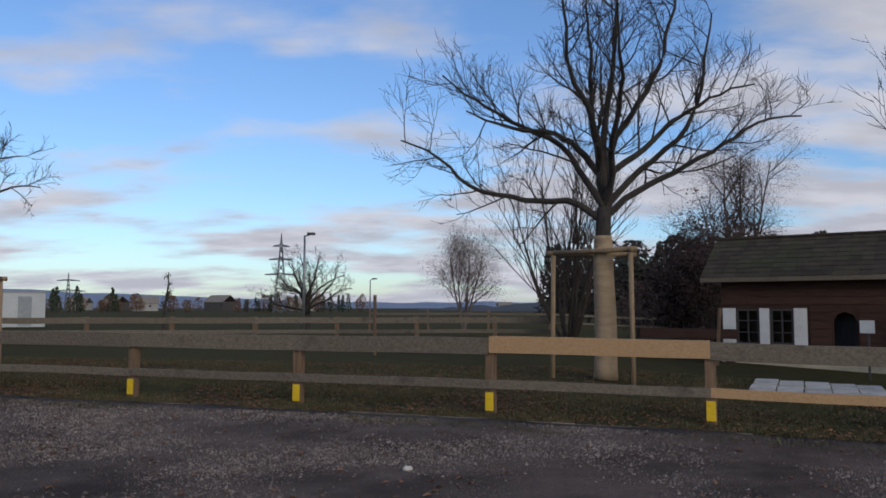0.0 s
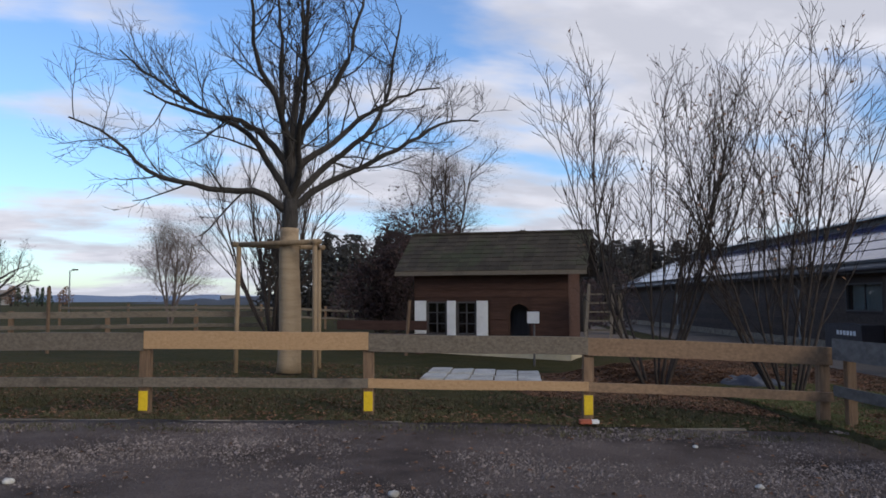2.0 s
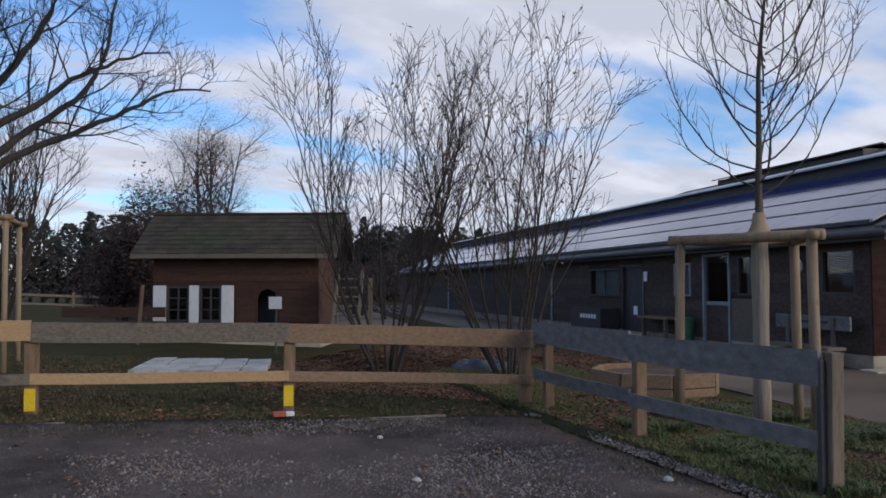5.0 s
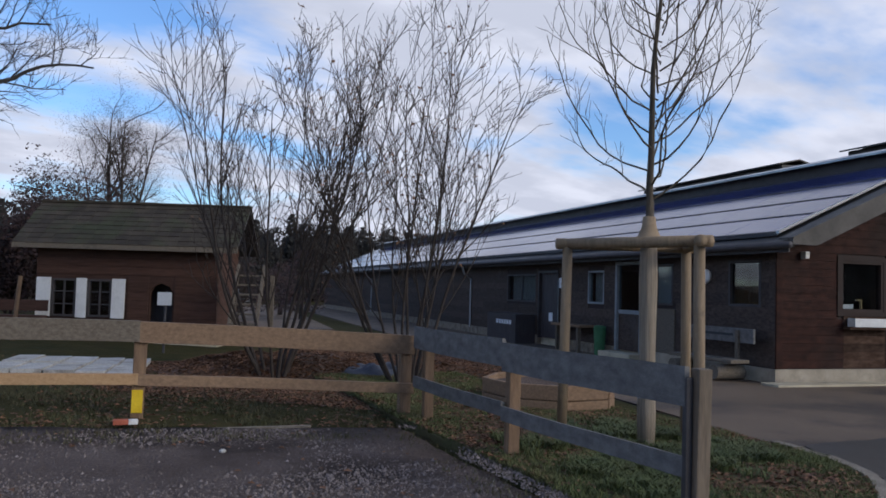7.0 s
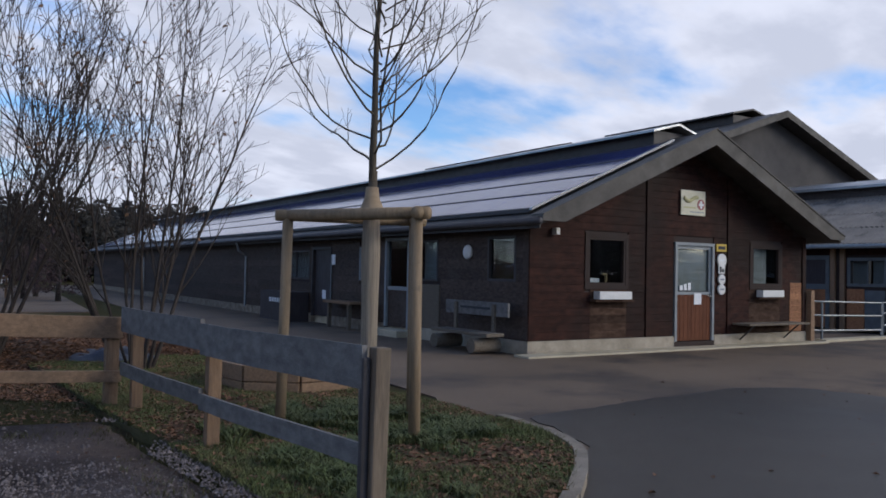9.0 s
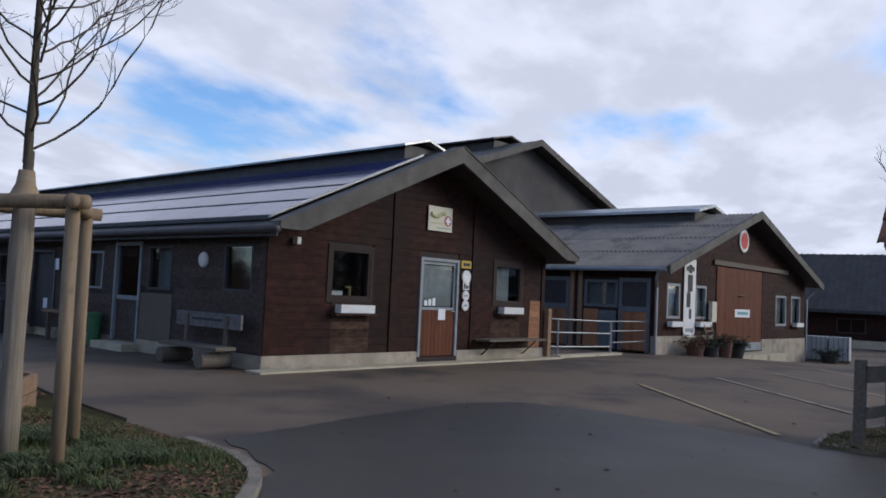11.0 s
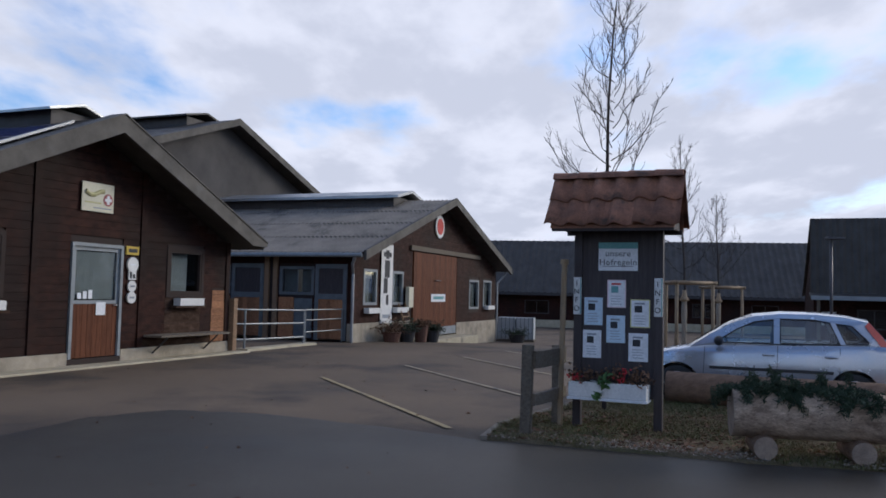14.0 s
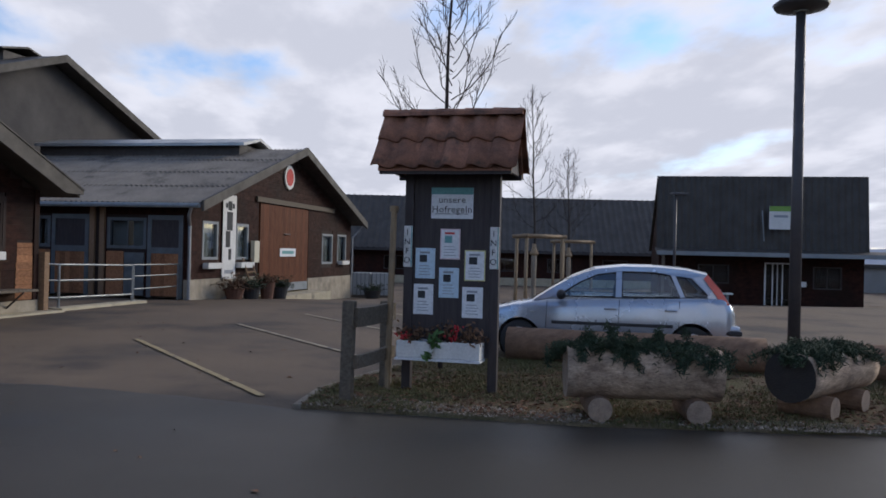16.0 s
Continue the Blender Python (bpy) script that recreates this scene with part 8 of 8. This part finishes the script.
for j in range(2):
    for k in range(8):
        a0, a1 = k * math.tau / 8 + 0.2, (k + 1) * math.tau / 8 + 0.2
        rr = 0.92
        mx, my = rr * math.cos((a0 + a1) / 2) * 0.92, rr * math.sin((a0 + a1) / 2) * 0.92
        bm = bmesh.new()
        box(bm, -0.345, 0.345, -0.035, 0.035, 0, 0.195, bevel=0.012)
        ob = part("side_board", bm, "wood_brown", pl)
        ob.matrix_local = pose(mx, my, 0.0 + j * 0.205, 0, 0, math.degrees((a0 + a1) / 2) + 90)
sb = bmesh.new()
tube(sb, [(0, 0, -0.05), (0, 0, 0.33)], 0.80, 16)
part("soil", sb, "soil", pl)


# ---- ground scatter: grass, leaves, stones ----
def scatter(name, label, mk, count, polys, seed, kindf, lift):
    rnd_ = random.Random(seed)
    v, f = [], []
    areas = []
    for poly in polys:
        xs, ys = [p[0] for p in poly], [p[1] for p in poly]
        areas.append((poly, min(xs), max(xs), min(ys), max(ys), (max(xs) - min(xs)) * (max(ys) - min(ys))))
    tot = sum(a[5] for a in areas)
    for poly, x0, x1, y0, y1, ar in areas:
        for _ in range(int(count * ar / tot)):
            x, y = rnd_.uniform(x0, x1), rnd_.uniform(y0, y1)
            if not inside(poly, x, y):
                continue
            kindf(rnd_, v, f, x, y, ground_z(x, y) + lift)
    me = bpy.data.meshes.new(name)
    me.from_pydata(v, [], f)
    return tagged(link(name, me, mk), label, "ground cover", kind="stuff")


def blade(rnd_, v, f, x, y, z):
    d = noise.noise((x * 0.7, y * 0.7, 2)) + 0.4 * noise.noise((x * 3, y * 3, 8))
    if d < -0.12 + rnd_.uniform(-0.25, 0.15):
        return
    for _ in range(3):
        a = rnd_.uniform(0, math.tau)
        h = rnd_.uniform(0.018, 0.050) * (1 + 0.5 * d)
        w = 0.006
        bx, by = x + rnd_.uniform(-0.03, 0.03), y + rnd_.uniform(-0.03, 0.03)
        lx, ly = math.cos(a) * h * 1.1, math.sin(a) * h * 1.1
        o = len(v)
        v += [(bx - w * math.sin(a), by + w * math.cos(a), z - 0.02), (bx + w * math.sin(a), by - w * math.cos(a), z - 0.02), (bx + lx, by + ly, z + h)]
        f.append((o, o + 1, o + 2))


def tuft(rnd_, v, f, x, y, z):
    """Longer grass in loose tussocks, the blades bent over at half height."""
    if noise.noise((x * 1.6, y * 1.6, 5)) + 0.5 * noise.noise((x * 5, y * 5, 3)) < rnd_.uniform(-0.1, 0.25):
        return
    for _ in range(3):
        a = rnd_.uniform(0, math.tau)
        h = rnd_.uniform(0.04, 0.11)
        w = 0.005
        bx, by = x + rnd_.uniform(-0.02, 0.02), y + rnd_.uniform(-0.02, 0.02)
        ca, sa = math.cos(a), math.sin(a)
        o = len(v)
        v += [(bx - w * sa, by + w * ca, z - 0.02), (bx + w * sa, by - w * ca, z - 0.02), (bx + ca * h * 0.35 + w * sa, by + sa * h * 0.35 - w * ca, z + h * 0.75), (bx + ca * h * 0.35 - w * sa, by + sa * h * 0.35 + w * ca, z + h * 0.75), (bx + ca * h, by + sa * h, z + h)]
        f += [(o, o + 1, o + 2, o + 3), (o + 3, o + 2, o + 4)]


def dead_leaf(rnd_, v, f, x, y, z):
    if noise.noise((x * 0.5 + 9, y * 0.5, 1)) < rnd_.uniform(-0.5, 0.35):
        return
    a, s = rnd_.uniform(0, math.tau), rnd_.uniform(0.018, 0.045)
    ca, sa = math.cos(a) * s, math.sin(a) * s
    o = len(v)
    k = rnd_.uniform(0.0, 0.025)
    v += [(x - ca, y - sa, z + 0.012), (x + sa * 0.6, y - ca * 0.6, z + 0.012 + k), (x + ca, y + sa, z + 0.014), (x - sa * 0.6, y + ca * 0.6, z + 0.012 + k * 0.6)]
    f.append((o, o + 1, o + 2, o + 3))


def heap_leaf(rnd_, v, f, x, y, z):
    rise = max(heap_rise((x - hx) / hrx, (y - hy) / hry, hh, hs) for hx, hy, hrx, hry, hh, hs in HEAPS)
    if rise > 0.01:
        dead_leaf(rnd_, v, f, x, y, z + rise)


def stone(rnd_, v, f, x, y, z):
    if noise.noise((x * 0.45, y * 0.45, 14)) + 0.5 * noise.noise((x * 1.7, y * 1.7, 3)) < rnd_.uniform(-0.55, 0.42):
        return
    s = rnd_.uniform(0.006, 0.0155) * (2.0 if rnd_.random() < 0.05 else 1)
    o = len(v)
    a = rnd_.uniform(0, math.tau)
    ca, sa = math.cos(a) * s, math.sin(a) * s
    k = rnd_.uniform(0.6, 1.0)
    v += [(x - ca, y - sa, z - 0.004), (x + sa * k, y - ca * k, z - 0.004), (x + ca, y + sa, z - 0.004), (x - sa * k, y + ca * k, z - 0.004), (x + ca * 0.2, y - sa * 0.2, z + s * 0.75)]
    f.extend([(o, o + 1, o + 4), (o + 1, o + 2, o + 4), (o + 2, o + 3, o + 4), (o + 3, o, o + 4)])


strip_poly = [(-14, 15.1), (8.3, 7.6), (10.0, 13.0), (9.0, 14.0), (3.0, 18.0), (-14, 22.0)]
near_strip = [(-10, 13.75), (8.3, 7.6), (9.6, 9.8), (4.5, 11.8), (-10, 16.5)]
near_gravel = [(-9, 13.1), (8.1, 7.45), (7.5, 5.3), (6.6, 2.2), (5.6, 1.5), (3.0, 4.0), (0.0, 4.0), (-5, 6.0)]
edge_band = [(-10, 13.4), (8.2, 7.3), (7.55, 5.2), (6.7, 2.4), (7.0, 4.9), (7.7, 6.9), (-10, 12.9)]
scatter("meadow_grass", "short dull winter grass", "blade", 90000, [near_strip], 1, blade, -0.02)
scatter("meadow_grass", "short dull winter grass", "blade", 60000, [strip_poly], 2, blade, -0.02)
scatter("verge_grass", "short green verge grass", "blade_green", 130000, [verge_poly], 3, blade, 0.06)
scatter("grass_tufts", "longer green grass round the staked young tree", "blade_lush", 34000, [[(8.5, 4.2), (9.3, 3.9), (10.3, 4.3), (10.9, 5.1), (11.0, 6.2), (10.2, 6.9), (9.3, 6.6), (8.6, 5.6)], [(7.4, 3.2), (8.2, 3.0), (8.9, 4.4), (9.0, 6.0), (8.5, 6.4), (8.1, 5.3)]], 14, tuft, 0.06)
scatter("island_grass", "thin island grass", "blade_island", 110000, [island_poly], 4, blade, 0.035)
scatter("gravel_weeds", "thin grass at the gravel's edge", "blade", 34000, [edge_band], 5, blade, 0.015)
scatter("leaf_litter", "scattered brown fallen leaves", "litter", 70000, [near_strip, strip_poly], 6, dead_leaf, -0.02)
scatter("leaf_litter", "scattered brown fallen leaves", "litter", 45000, [verge_poly], 7, dead_leaf, 0.06)
scatter("verge_stones", "pale gravel washed against the verge", "pebble", 26000, [[(8.12, 7.6), (7.48, 5.2), (6.56, 2.1), (6.98, 2.1), (7.86, 5.2), (8.45, 7.5)]], 17, stone, 0.045)
scatter("leaf_litter", "scattered brown fallen leaves", "litter", 22000, [island_poly], 8, dead_leaf, 0.035)
scatter("leaf_litter", "scattered brown fallen leaves", "litter", 2500, [near_gravel], 9, dead_leaf, 0.012)
scatter("gravel_stones", "loose brown and pale gravel stones", "pebble", 330000, [near_gravel], 10, stone, 0.012)
scatter("island_stones", "pale gravel along the island's edge", "pebble_pale", 60000, [[(15.45, -0.85), (14.5, -3.4), (13.85, -6.6), (13.4, -12.8), (13.75, -12.8), (14.25, -6.6), (14.95, -3.4), (16.0, -1.2)]], 11, stone, 0.05)
scatter("leaf_litter", "thick brown leaf litter under the shrubs", "litter", 190000, [[(8.9, 8.5), (12.2, 8.9), (13.3, 13.2), (10.0, 15.5), (6.5, 14.5), (6.0, 11.0)], [(12.0, 8.7), (13.1, 8.7), (15.5, 13.0), (18.4, 20.5), (13, 19), (10.2, 15.5), (13.2, 13.2)]], 12, dead_leaf, -0.015)
scatter("leaf_litter", "brown leaves lying on the soil heaps", "litter", 60000, [[(7.5, 11.9), (14.4, 11.9), (14.4, 15.3), (7.5, 15.3)]], 15, heap_leaf, -0.03)
scatter("road_litter", "single leaves and crumbs on the asphalt", "litter", 300, [[(9, 2.6), (12, 4.5), (20, 7), (28, 3), (19, -1), (15, -1), (9, -5)]], 13, dead_leaf, -0.002)


# ---- single stones and bits on the gravel ----
for x, y, r_ in ((-0.32, 7.38, 0.05), (2.51, 6.03, 0.045), (5.34, 5.36, 0.035), (7.02, 4.40, 0.04), (5.95, 7.0, 0.03)):
    bm = bmesh.new()
    bmesh.ops.create_icosphere(bm, subdivisions=2, radius=r_)
    for v in bm.verts:
        v.co *= 1 + 0.35 * noise.noise(v.co * 30 + Vector((x, y, 0)))
        v.co.z *= 0.6
    st_ = part("pale_stone", bm, "slab", None, smooth=True)
    st_.matrix_world = pose(x, y, ground_z(x, y) + 0.03, 0, 0, 40 * x)
    tagged(st_, "pale broken stone lying on the gravel", "stone", "loose stones")
bk = thing("broken_brick", "broken red brick with white mortar by a post", "brick", pose(5.60, 8.55, ground_z(5.6, 8.5) + 0.01, 0, 0, -15))
part("brick_half", boxes((-0.11, 0.03, -0.05, 0.05, 0, 0.05), bevel=0.008), "brick", bk)
part("mortar", boxes((0.031, 0.12, -0.045, 0.045, 0, 0.045), bevel=0.008), "white", bk)


# slim lamp in front of the shop
lz = ground_z(32.2, -12.1)
sl = thing("yard_lamp", "slim grey lamp post with a flat head before the shop", "lamp post", pose(32.2, -12.1, lz, 0, 0, 10))
part("pole", tubes(([(0, 0, -0.3), (0, 0, 3.62)], 0.045)), "metal_dark", sl, smooth=True)
part("lamp_head", boxes((-0.12, 0.12, -0.42, 0.16, 3.62, 3.70), bevel=0.02), "metal_dark", sl)
